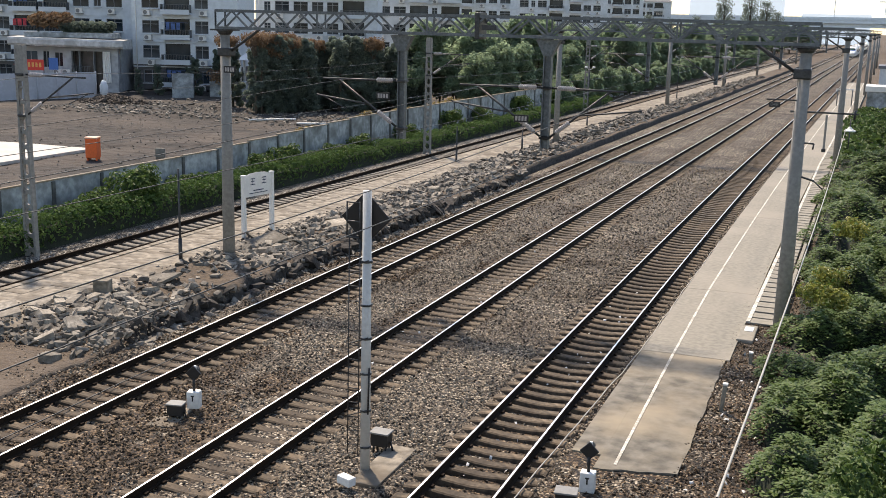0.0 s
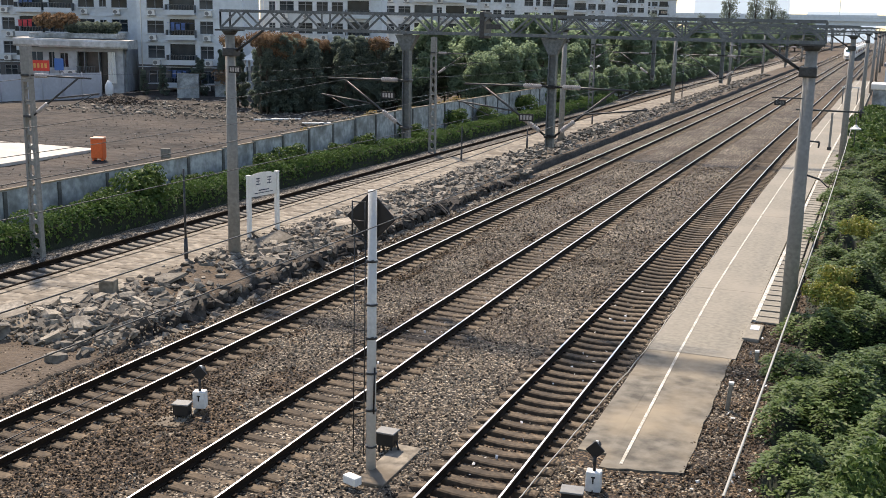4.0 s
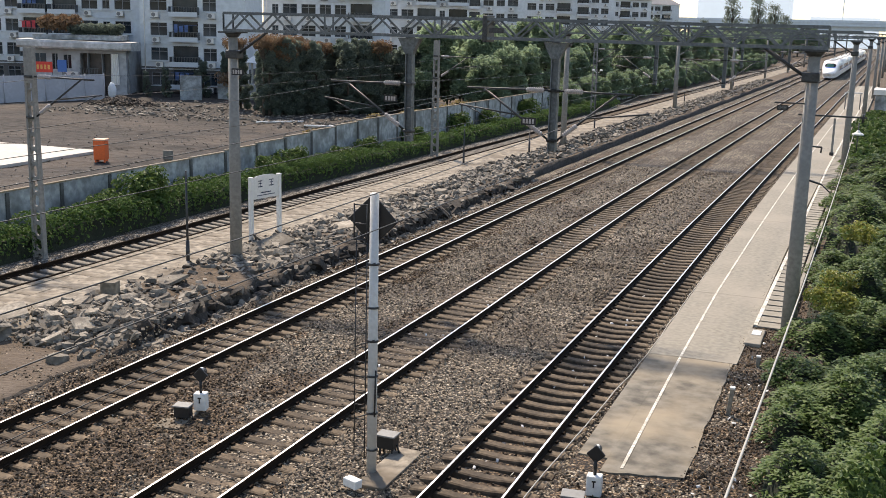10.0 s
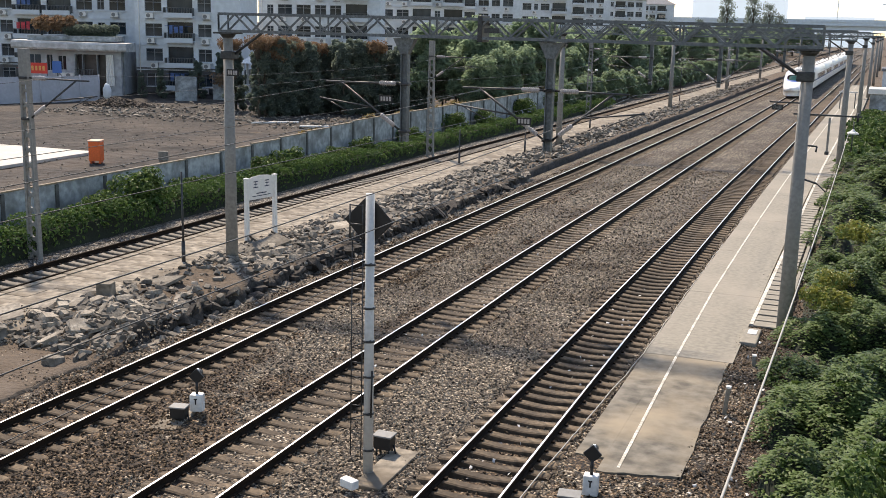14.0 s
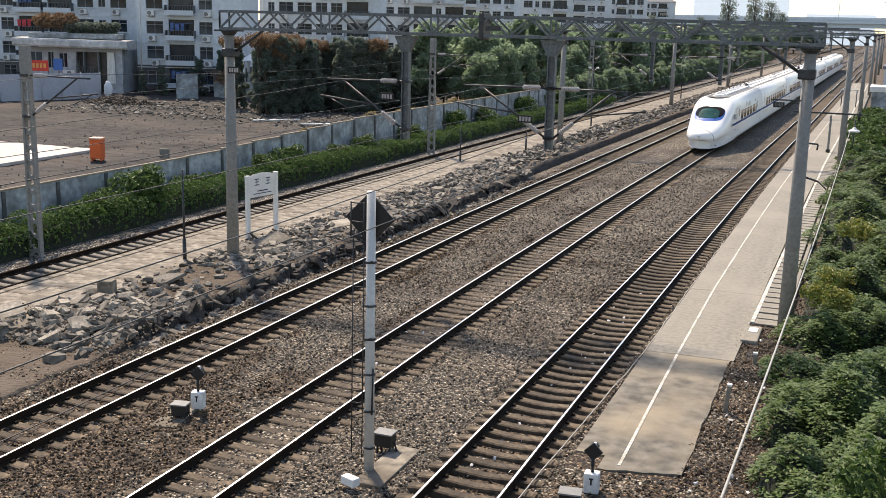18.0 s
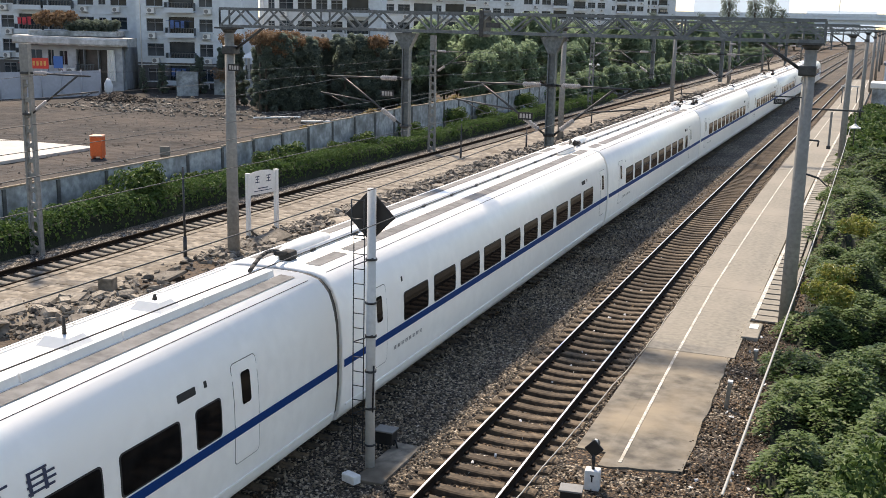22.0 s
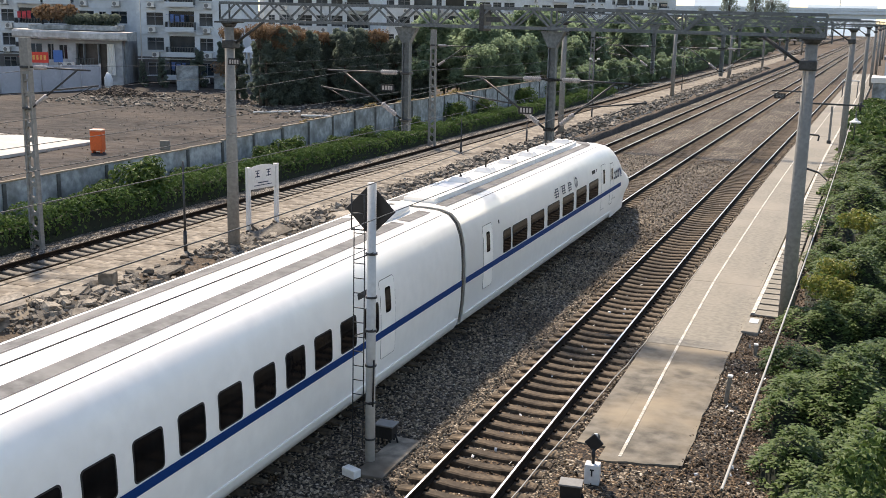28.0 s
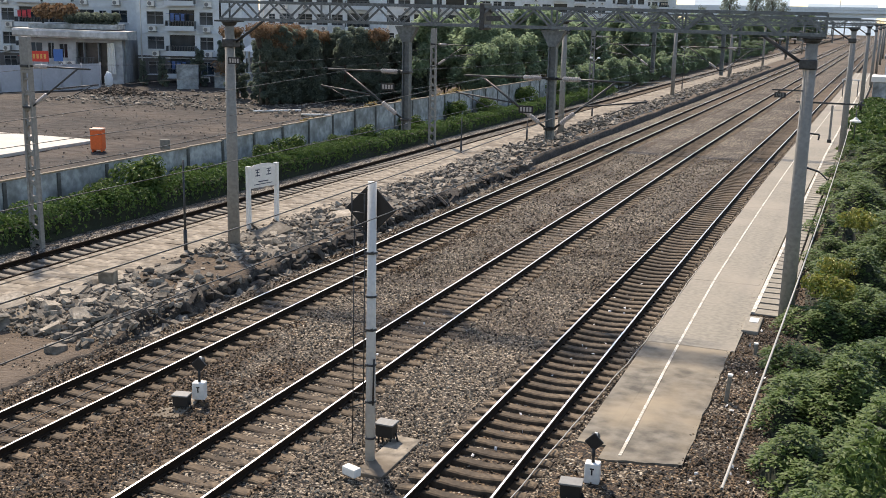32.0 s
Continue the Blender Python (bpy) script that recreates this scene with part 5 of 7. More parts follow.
RAILING = mesh_of(bm, "railing", M_STEEL)
bm = B()
box(bm, (0, 0.25, 1.3), (3.0, 0.04, 2.2))
for x in (-1.45, -0.5, 0.5, 1.45):
    box(bm, (x, 0.21, 1.3), (0.06, 0.04, 2.2))
RECESS = mesh_of(bm, "balcony_door", M_WINDOW)
bm = B()
box(bm, (0, -0.3, 0), (0.85, 0.35, 0.6), bevel=0.03)
box(bm, (0, -0.25, -0.36), (1.0, 0.5, 0.05))
bmesh.ops.create_circle(bm, cap_ends=True, segments=14, radius=0.24, matrix=pose(-0.13, -0.479, 0, 90, 0, 0))
for f in bm.faces:
    f.material_index = int(len(f.verts) == 14 or f.calc_center_median().z < -0.33)
AIRCON = mesh_of(bm, "air_conditioner", [M_WHITEPAINT, M_BOXGREY])
CLOTHES = []
for k, c in enumerate(((0.45, 0.05, 0.06), (0.6, 0.58, 0.55), (0.06, 0.11, 0.25), (0.35, 0.3, 0.24))):
    bm = B()
    for q in range(3 + k % 2):
        box(bm, (-1.1 + 0.62 * q + 0.1 * k, -0.95, 1.55 - 0.05 * (q % 2)), (0.42 + 0.08 * (q % 2), 0.04, 0.75 + 0.12 * ((q + k) % 3)), bevel=0.015)
    rod(bm, (-1.6, -0.95, 1.97), (1.6, -0.95, 1.97), 0.02, n=5)
    CLOTHES.append(mesh_of(bm, "washing", material("washing_cloth", c, 0.85, vary=0.3, grain=3, blotch=1.1, bump=0.1, tint=tuple(1.5 * v for v in c))))


def apartment(left_end, width, depth, floors, seed):
    """A block of flats; left_end and depth place its front in the row of blocks."""
    r = random.Random(seed)
    h = radians(FACE)
    ax, fw = Vector((math.cos(h), math.sin(h), 0)), Vector((-math.sin(h), math.cos(h), 0))
    org = ax * left_end + fw * depth
    b = thing("apartment_block", "pale grey six-storey apartment block with balconies" if floors < 7 else "tall pale apartment block", "apartment block",
              Matrix.Translation(org) @ Matrix.Rotation(h, 4, "Z"), group="apartment blocks")
    fh, base = 2.9, 0.3
    top = base + floors * fh
    bays, x = [], 0.9
    while x < width - 2:
        k = r.choice("wnbtwbwn")
        w = {"w": 2.6, "n": 1.5, "b": 3.7, "t": 2.1}[k]
        if x + w > width:
            break
        bays.append((x + w / 2, k))
        x += w
    bm = B()
    box(bm, (width / 2, 5.9, (top + 3.0) / 2), (width - 0.5, 10.4, top - 3.0))
    for x in (0.13, width - 0.13):
        box(bm, (x, 5.85, (top + 3.0) / 2), (0.26, 10.5, top - 3.0))
    part("wall", bm, M_FACADE, b)
    for fl in range(floors):
        z0 = base + fl * fh
        holes = []
        for x, k in bays:
            w, hh = {"w": (2.0, 1.5), "n": (0.9, 1.35), "t": (1.6, 1.5), "b": (3.0, 2.2)}[k]
            zc = z0 + (1.5 if k != "b" else 1.35 + (0 if fl else 0.25))
            holes.append((x - w / 2, x + w / 2, zc - hh / 2, zc + hh / 2))
        put("front_wall", pierced_wall(width, z0, z0 + fh, holes, M_FACADESHADE if fl < 1 else M_FACADE), b)
    bm = B()
    box(bm, (width / 2, 6.0, 1.4), (width + 0.06, 10.3, 3.2))
    part("base_storey", bm, M_FACADESHADE, b, "ground storey with its shade put into a dark colour")
    for fl in range(1, floors + 1):
        bm = B()
        box(bm, (width / 2, 0.06, base + fl * fh - 0.25), (width, 0.14, 0.12))
        part("storey_band", bm, M_FACADE, b)
    bm = B()
    z0 = top + 0.02
    c = [(-0.5, -0.4), (width + 0.5, -0.4), (width + 0.5, 11.6), (-0.5, 11.6)]
    v = [bm.verts.new((x, y, z0)) for x, y in c] + [bm.verts.new((x, y, z0 + 2.6)) for x, y in ((3.5, 5.6), (width - 3.5, 5.6))]
    for f in ((3, 2, 1, 0), (0, 1, 5, 4), (1, 2, 5), (2, 3, 4, 5), (3, 0, 4)):
        bm.faces.new([v[i] for i in f])
    part("roof", bm, M_ROOFTILE, b, "dark tiled hipped roof")
    bm = B()
    rod(bm, (0.5, 0.0, 0), (0.5, 0.0, top), 0.07, n=8)
    part("downpipe", bm, M_WHITEPAINT, b)
    for fl in range(floors):
        for x, k in bays:
            z = base + fl * fh + 1.5
            if k == "b":
                w = new("balcony")
                w.parent = b
                w.matrix_basis = pose(x, 0.15, base + fl * fh + (0.05 if fl else 0.3))
                put("balcony_slab", BALC, w)
                put("railing", RAILING, w)
                put("balcony_door", RECESS, w)
                if r.random() < 0.4:
                    put("washing", r.choice(CLOTHES), w, label="washing hung out to dry")
                continue
            kind = {"w": "wide", "n": "narrow", "t": "tall"}[k]
            w = put("window", WIN[kind][0], b, pose(x, 0.1, z))
            put("pane", WIN[kind][1], w)
            put("sill", WIN[kind][2], w)
            if r.random() < 0.75:
                put("air_conditioner", AIRCON, b, pose(x + r.uniform(-0.4, 0.4), 0.1, z - 1.25))
    return b


#      left end, width, depth, floors
for i, (xl, w, d, n) in enumerate(((-66, 27, 133, 6), (-37.5, 12.5, 127, 6), (-27, 17, 150, 6), (-13, 15, 178, 6), (-4, 17, 208, 6), (8, 19, 245, 6), (22, 20, 288, 6), (40, 20, 335, 6), (57, 22, 385, 6))):
    apartment(xl, w, d, n, 40 + i)

M_ANNEX = material("annex_render", (0.37, 0.39, 0.41), 0.85, vary=0.2, grain=2, blotch=0.5, bump=0.1, tint=(0.26, 0.27, 0.28))
M_CANOPY = material("stained_canopy_paint", (0.50, 0.50, 0.49), 0.7, vary=0.2, grain=3, blotch=0.9, bump=0.1, tint=(0.33, 0.33, 0.32))
annex = thing("annex_building", "low pale annex with a rounded canopy and roof planting", "building", Matrix.Translation(Vector((-89.1, 96.4, -0.9))) @ Matrix.Rotation(radians(22), 4, "Z") @ Matrix.Scale(1.1, 4))
HOLES = [(0.9, 2.3, 3.2, 5.0), (2.9, 3.5, 3.4, 5.0), (4.1, 4.9, 3.5, 4.9), (5.8, 9.0, 0.6, 5.1)]
bm = B()
box(bm, (5.4, 5.3, 2.7), (9.8, 5.6, 5.4))
part("wall", bm, M_ANNEX, annex)
put("front_wall", pierced_wall(10.6, 0.0, 5.5, HOLES, M_ANNEX), annex, pose(0, 0.3, 0))
bm = B()
prof = [(-0.9, 5.62), (-1.05, 5.8), (-1.05, 6.25), (-0.9, 6.45), (3.2, 6.5), (3.2, 5.55)]
rows = []
for k in range(15):
    x = -0.4 + 11.8 * k / 14
    pull = 0.55 * max(0, abs(k - 7) / 7) ** 3
    rows.append([bm.verts.new((x, y + (pull if y < 0 else 0), z - 0.012 * k)) for y, z in prof])
for p, q in zip(rows, rows[1:]):
    for i in range(6):
        bm.faces.new((p[i], q[i], q[(i + 1) % 6], p[(i + 1) % 6]))
bm.faces.new(rows[0])
bm.faces.new(rows[-1][::-1])
part("canopy", bm, M_CANOPY, annex, "curved off-white canopy band")
bm = B()
box(bm, (5.6, 1.6, 6.7), (9.2, 2.5, 0.5), bevel=0.05)
part("parapet", bm, M_WALLGREY, annex)
for x, z, w, hh in ((1.6, 4.1, 1.4, 1.8), (3.2, 4.2, 0.6, 1.6), (4.5, 4.2, 0.8, 1.4)):
    bm = B()
    box(bm, (x, 0.62, z), (w, 0.05, hh))
    wd = part("window", bm, M_WINDOW, annex)
    bm = B()
    box(bm, (x, 0.56, z), (0.07, 0.06, hh))
    part("mullion", bm, M_FRAME, wd)
for x in (4.6, 5.5):
    put("air_conditioner", AIRCON, annex, pose(x - 0.2, 0.45, 2.9))
# Added panel in the porch opening; the recess's shade is its dark brown colour.
bm = B()
box(bm, (7.4, 1.75, 2.85), (3.3, 0.1, 4.6))
part("glazed_porch", bm, material("porch_opening_shade", (0.05, 0.042, 0.038), 0.4, vary=0.5, grain=1.5, blotch=1.0, bump=0), annex, "dark brown panel standing for the shaded porch opening")
for x in (6.4, 7.9):
    bm = B()
    box(bm, (x, 1.3, 2.85), (0.09, 0.6, 4.5))
    part("porch_post", bm, M_FRAME, annex)
for k in range(12):
    bm = B()
    box(bm, (5.85 + 0.16 * k, 0.25, 3.1), (0.04, 0.04, 0.9))
    part("baluster", bm, M_STEEL, annex)
bm = B()
box(bm, (6.75, 0.25, 3.57), (2.0, 0.06, 0.06))
part("handrail", bm, M_STEEL, annex)
bm = B()
box(bm, (6.75, 0.3, 2.6), (2.0, 0.5, 0.12))
part("balcony_slab", bm, M_FACADE, annex)
bm = B()
vs = [[bm.verts.new((9.1 + 0.09 * i + 0.1 * (1 - k / 3) * (i - 4) / 4, 0.2 + 0.05 * (-1) ** i, 1.9 + 3.2 * k / 3)) for i in range(9)] for k in range(4)]
for p, q in zip(vs, vs[1:]):
    for i in range(8):
        bm.faces.new((p[i], p[i + 1], q[i + 1], q[i]))
part("curtain", bm, M_WHITEPAINT, annex, "pale hanging curtain")
sack = thing("white_sack", "full white sack standing beside the fence", "sack", pose(-75.2, 94.4, 0))
bm = B()
bmesh.ops.create_icosphere(bm, subdivisions=3, radius=1)
for v in bm.verts:
    v.co = Vector((v.co.x * 0.45, v.co.y * 0.45, 0.95 + v.co.z * 0.95)) * (1 + 0.12 * noise.noise(v.co * 2.5))
part("cloth", bm, M_FACADE, sack, smooth=True)
bn2 = thing("banner", "red cloth banner over the fence", "banner", pose(-83.5, 93.4, -0.7, 0, 0, 22))
bm = B()
box(bm, (0, 0, 4.0), (2.0, 0.05, 1.15))
part("cloth", bm, M_RED, bn2)
for x in (-0.95, 0.95):
    bm = B()
    rod(bm, (x, 0.06, 0), (x, 0.06, 4.7), 0.05, n=6)
    part("post", bm, M_STEEL, bn2)
bm = B()
for k in range(4):
    box(bm, (-0.6 + 0.4 * k, -0.035, 4.0), (0.24, 0.01, 0.5))
part("lettering", bm, material("banner_yellow", (0.7, 0.35, 0.1), 0.6, bump=0), bn2)
bs = thing("blue_sheet", "blue plastic sheet beside the banner", "sheet", pose(-81.8, 94.4, -0.7, 0, 0, 22))
bm = B()
box(bm, (0, 0, 4.15), (1.0, 0.06, 1.3))
part("sheet", bm, M_BLUE, bs)
bm = B()
rod(bm, (0, 0.07, 0), (0, 0.07, 4.8), 0.05, n=6)
part("post", bm, M_STEEL, bs)
rp = thing("roof_plants", "withered brown and green planting on the canopy", "plants", Matrix.Translation(Vector((-89.1, 96.4, 6.58))) @ Matrix.Rotation(radians(22), 4, "Z") @ Matrix.Scale(1.1, 4))
for x in (2.0, 3.4, 4.6):
    put("brown_plant", shrub_mesh(8, 700, 1.1, 2.3, 0.3, M_RUSTLEAF), rp, pose(x, 1.8, 0))
for x in (5.4, 6.4, 7.4, 8.4, 9.4):
    put("green_plant", shrub_mesh(9, 600, 0.9, 1.3, 0.26, M_BAMBOO), rp, pose(x, 1.7, 0))
kiosk = thing("garden_pavilion", "small white pavilion with a pitched roof", "pavilion", pose(-63.6, 106.5, 0, 0, 0, 20))
for x in (-1.5, 1.5):
    for yy in (-1.2, 1.2):
        bm = B()
        rod(bm, (x, yy, 0), (x, yy, 4.2), 0.15, n=8)
        part("column", bm, M_WHITEPAINT, kiosk)
bm = B()
v = [bm.verts.new(c) for c in ((-2, -1.8, 4.2), (2, -1.8, 4.2), (2, 1.8, 4.2), (-2, 1.8, 4.2), (0, 0, 5.5))]
for f in ((3, 2, 1, 0), (0, 1, 4), (1, 2, 4), (2, 3, 4), (3, 0, 4)):
    bm.faces.new([v[i] for i in f])
part("roof", bm, M_WHITEPAINT, kiosk)


# ---- trees ----
def tree(name, label, m, seed, h, spread, n, size, mat, bare=0.3, lobes=16, group="trees behind the wall"):
    r = random.Random(seed)
    t = thing(name, label, "tree", m, group)
    bm = B()
    rod(bm, (0, 0, -0.3), (0, 0, h * 0.75), 0.02 * h, 0.006 * h, 8)
    cl = []
    for k in range(lobes):
        a = k * 2.4 + r.uniform(-0.4, 0.4)
        zz = h * (bare + (0.93 - bare) * (k + r.random()) / lobes)
        w = spread * (1 - 0.75 * ((zz / h - bare) / (1 - bare)) ** 1.6) * r.uniform(0.45, 1.0)
        tip = Vector((math.cos(a) * w, math.sin(a) * w, zz))
        rod(bm, (0, 0, zz * 0.75), tip, 0.006 * h, 0.003 * h, 5)
        cl.append((tip, spread * r.uniform(0.28, 0.5)))
    part("trunk", bm, M_TRUNK, t)
    cs, outs = [], []
    for i in range(n):
        c, q = r.choice(cl)
        d = Vector((r.gauss(0, 1), r.gauss(0, 1), r.gauss(0, 0.8))).normalized()
        cs.append(c + d * q * r.random() ** 0.4)
        outs.append(d + Vector((0, 0, 0.6)))
    v, f = leaves(r, cs, size, outs)
    put("crown", raw_mesh("crown", v, f, mat), t)
    return t


r4 = random.Random(31)
TREES = [tree("tree", "leafy green tree with an uneven crown", pose(-40, 110, 0), 60 + i, 7.6 + 0.5 * i, 2.7, 6500, 0.34, M_TREE) for i in range(4)]
for i, o in enumerate(TREES):
    o.matrix_world = spot(-38.5 - 2 * i, 104 + 7 * i)
for i in range(190):
    y = 100 + 400 * r4.random() ** 1.1
    u = -35.0 - 22 * r4.random() ** 1.4
    if y < 118 and u < -44:
        u = -44 + r4.random() * 6
    copy_thing(r4.choice(TREES), spot(u, y, 0, r4.uniform(0, 360)) @ Matrix.Scale(r4.uniform(0.72, 1.12), 4))
for i in range(76):
    y = 110 + 2.1 * i + r4.uniform(-0.8, 0.8) + max(0, i - 40) * 1.2
    copy_thing(r4.choice(TREES), spot(-31.0 + r4.uniform(-0.5, 0.25), y, -0.6, r4.uniform(0, 360)) @ Matrix.Scale(r4.uniform(0.36, 0.55), 4))
TH = [tree("thicket_tree", "dark slender tree of a dense thicket", pose(-50, 88, 0), 80 + i, 7.4, 1.2, 8500, 0.19, M_BAMBOO, 0.06, 26, "dark thicket") for i in range(3)]
TH.append(tree("thicket_tree", "slender thicket tree with withered orange tips", pose(-50, 88, 0), 84, 7.5, 1.15, 2600, 0.16, M_RUSTLEAF, 0.84, 16, "dark thicket"))
for k in range(64):
    s = r4.random()
    p = Vector((-52.0, 87.0, 0)).lerp(Vector((-40.5, 101.5, 0)), s) + Vector((-0.78, 0.62, 0)) * (8 * r4.random() ** 1.3) * (1 if s < 0.75 else 0.5)
    withered = s < 0.45 and r4.random() < 0.45
    copy_thing(TH[3] if withered else TH[k % 3], Matrix.Translation(p) @ Matrix.Rotation(r4.uniform(0, 6.28), 4, "Z") @ Matrix.Scale(r4.uniform(0.84, 1.05), 4))
    if withered:
        copy_thing(TH[k % 3], Matrix.Translation(p + Vector((0.4, 0.4, 0))) @ Matrix.Scale(0.9, 4))
for i, o in enumerate(TH):
    o.matrix_world = Matrix.Translation((-51.5 + 2.4 * i, 89.5 + 2.4 * i, 0))
for x, yy, s in ((-70.0, 104, 0.62), (-68.2, 106, 0.75), (-66.4, 107, 0.7), (-60.5, 108.5, 0.85), (-58.6, 107, 0.8), (-73, 101, 0.5), (-76, 101.5, 0.42), (-74.5, 103, 0.4), (-71.6, 105, 0.45), (-64.6, 109, 0.5), (-62.4, 110.5, 0.6), (-71, 102.5, 0.38), (-67, 104, 0.42)):
    copy_thing(TH[0], pose(x, yy, 0) @ Matrix.Scale(s, 4))
bb = thing("withered_bush", "withered brown bush beside the wall stub", "shrub", pose(-65.2, 102.4, 1.2))
put("foliage", shrub_mesh(22, 800, 1.2, 2.0, 0.25, M_RUSTLEAF), bb)
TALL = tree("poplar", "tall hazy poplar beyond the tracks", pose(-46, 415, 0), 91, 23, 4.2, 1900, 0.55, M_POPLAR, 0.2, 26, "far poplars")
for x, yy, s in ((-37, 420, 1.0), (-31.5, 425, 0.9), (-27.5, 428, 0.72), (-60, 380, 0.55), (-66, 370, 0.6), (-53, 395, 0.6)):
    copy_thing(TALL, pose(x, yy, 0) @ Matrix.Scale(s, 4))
for i in range(26):
    yy = 330 + 140 * r4.random()
    copy_thing(r4.choice(TREES), pose(bend(yy) + (14 + 25 * r4.random()), yy - 40, 0) @ Matrix.Scale(1.0, 4))

for i in range(60):
    yy = 142 + 300 * r4.random()
    copy_thing(r4.choice(TREES), spot(3.6 + 12 * r4.random() + (3 if yy < 175 else 0), yy, -0.2, r4.uniform(0, 360)) @ Matrix.Scale(r4.uniform(0.25, 0.5) + max(0, yy - 200) / 700, 4))

for i in range(46):
    x = -60 + 4.2 * i + r4.uniform(-1, 1)
    if not -12 < x < 13:
        copy_thing(r4.choice(TREES), pose(x, 436 + 14 * r4.random(), -0.3, 0, 0, r4.uniform(0, 360)) @ Matrix.Scale(r4.uniform(0.9, 1.4), 4))

# ---- vines on the embankment beside the platform ----
r5 = random.Random(53)
MOUNDS = []
for y0, y1, n, u1 in ((10, 26, 46, 2.4), (26, 45, 48, 3.2), (45, 75, 52, 5), (75, 127, 56, 9)):
    for k in range(n):
        my = r5.uniform(y0, y1)
        grow = 1 + max(0, my - 40) / 60
        MOUNDS.append((-0.95 + (u1 + 0.7) * r5.random() ** 1.2 + 0.35 * noise.noise(Vector((my * 0.5, 0, 7))), my, r5.uniform(0.4, 0.95) * grow, r5.uniform(0.5, 1.3)))
MOUNDS = [(mu, my, rad, h * (1.3 if mu > 0.4 else 0.95)) for mu, my, rad, h in MOUNDS]


def vine_z(u, y):
    """Height of the growth: overlapping mounds."""
    top = 0.24 + 0.16 * noise.noise(Vector((u * 1.1, y * 0.8, 5)))
    for mu, my, rad, h in MOUNDS:
        d = ((u - mu) ** 2 + ((y - my) * 0.8) ** 2) / (rad * rad)
        if d < 1:
            top = max(top, h * math.sqrt(1 - d) + 0.25 * min(1, max(0, mu)))
    return -0.2 + top


def vines():
    r = random.Random(17)
    groups = {0: ([], []), 1: ([], []), 2: ([], []), 3: ([], [])}
    for mu, my, rad, h in MOUNDS:
        band = 0 if my < 26 else 1 if my < 45 else 2 if my < 75 else 3
        count = int((1150, 1000, 520, 260)[band] * rad * rad * (1 if band < 2 else 0.5) * (0.6 + 0.5 * h))
        for i in range(count):
            a, t = r.uniform(0, 6.283), r.random()
            d = math.sqrt(t) * 1.02
            s = math.sqrt(max(0.0, 1 - min(1, d * d)))
            u, y = mu + rad * d * math.cos(a), my + rad * d * math.sin(a) / 0.8
            z = -0.2 + h * s * r.uniform(0.86, 1.06) + 0.25 * min(1, max(0, mu)) + 0.36 * noise.noise(Vector((u * 1.7, y * 1.7, 3))) + 0.20 * noise.noise(Vector((u * 4.2, y * 4.2, 3)))
            if z < vine_z(u, y) - 0.3 or z < -0.2:
                continue
            groups[band][0].append(at(u, y, z))
            groups[band][1].append(Vector((d * math.cos(a) * 0.45 - 0.1, d * math.sin(a) * 0.45 - 0.35, 0.5 + s * 0.4)))
    for band, (y0, y1, u1, n) in enumerate(((10, 26, 3.6, 5200), (26, 45, 4.6, 5200), (45, 75, 7, 3600), (75, 128, 10, 2400))):
        for i in range(n):
            u, y = r.uniform(-0.95, u1), r.uniform(y0, y1)
            if u < -0.5 + 0.5 * noise.noise(Vector((y * 0.5, 0, 7))):
                continue
            groups[band][0].append(at(u, y, vine_z(u, y) + r.gauss(0.02, 0.08)))
            groups[band][1].append(Vector((-0.1, -0.35, 0.7)))
    out = []
    for band, size in enumerate((0.125, 0.135, 0.17, 0.40)):
        c, o = groups[band]
        v, f = sprigs(r, c[::3] if band < 2 else c[::2], size, o[::3] if band < 2 else o[::2]) if band < 3 else leaves(r, c, size, o)
        out.append(raw_mesh("vine_leaves", v, f, M_VINE))
    return out


vn = thing("vine_thicket", "dense green vines covering the embankment", "vines", Matrix())
for me in vines():
    tagged(put("foliage", me, vn), kind="stuff")
# Added dark sheet under the leaves, coloured as the shade in their gaps.
put("stem_mass", sheet("stem_mass", [-1.6 + 0.22 * i for i in range(26)] + [5, 6, 7.5, 9], steps(10, 128, 0.3, 2), lambda u, y: vine_z(u, y) - 0.24 if u > -1.0 else -0.32, M_LEAFSHADE), vn)
rust = thing("yellow_bush", "yellowing green and orange shoots among the vines", "shrub", spot(-0.45, 33.0, 0.5))
put("foliage", shrub_mesh(12, 1000, 0.65, 1.1, 0.11, M_SHOOT), rust)
lm = thing("bright_bush", "bright yellow-green shoots among the vines", "shrub", spot(0.35, 45, 0.55))
put("foliage", shrub_mesh(13, 900, 0.7, 1.0, 0.13, M_SHOOT), lm)
copy_thing(lm, spot(-0.1, 36.5, 0.5, 80) @ Matrix.Scale(0.8, 4))
near = thing("tall_shoot", "tall leafy shoot rising beside the bridge", "shrub", spot(1.2, 17.5, 0.9))
put("foliage", shrub_mesh(14, 1100, 0.8, 1.7, 0.13, M_VINE), near)


# ---- small things beside the platform's end ----
eb = thing("kerb_block", "worn concrete block with a white plate at the drain's end", "block", spot(-2.32, 31.9, -0.3))
bm = B()
box(bm, (0, 0, 0.18), (0.5, 1.7, 0.36), bevel=0.04)
part("body", bm, M_CONCRETE, eb)
bm = B()
box(bm, (0.02, 0.35, 0.365), (0.26, 0.5, 0.02))
part("plate", bm, M_WHITEPAINT, eb, "small white plate")
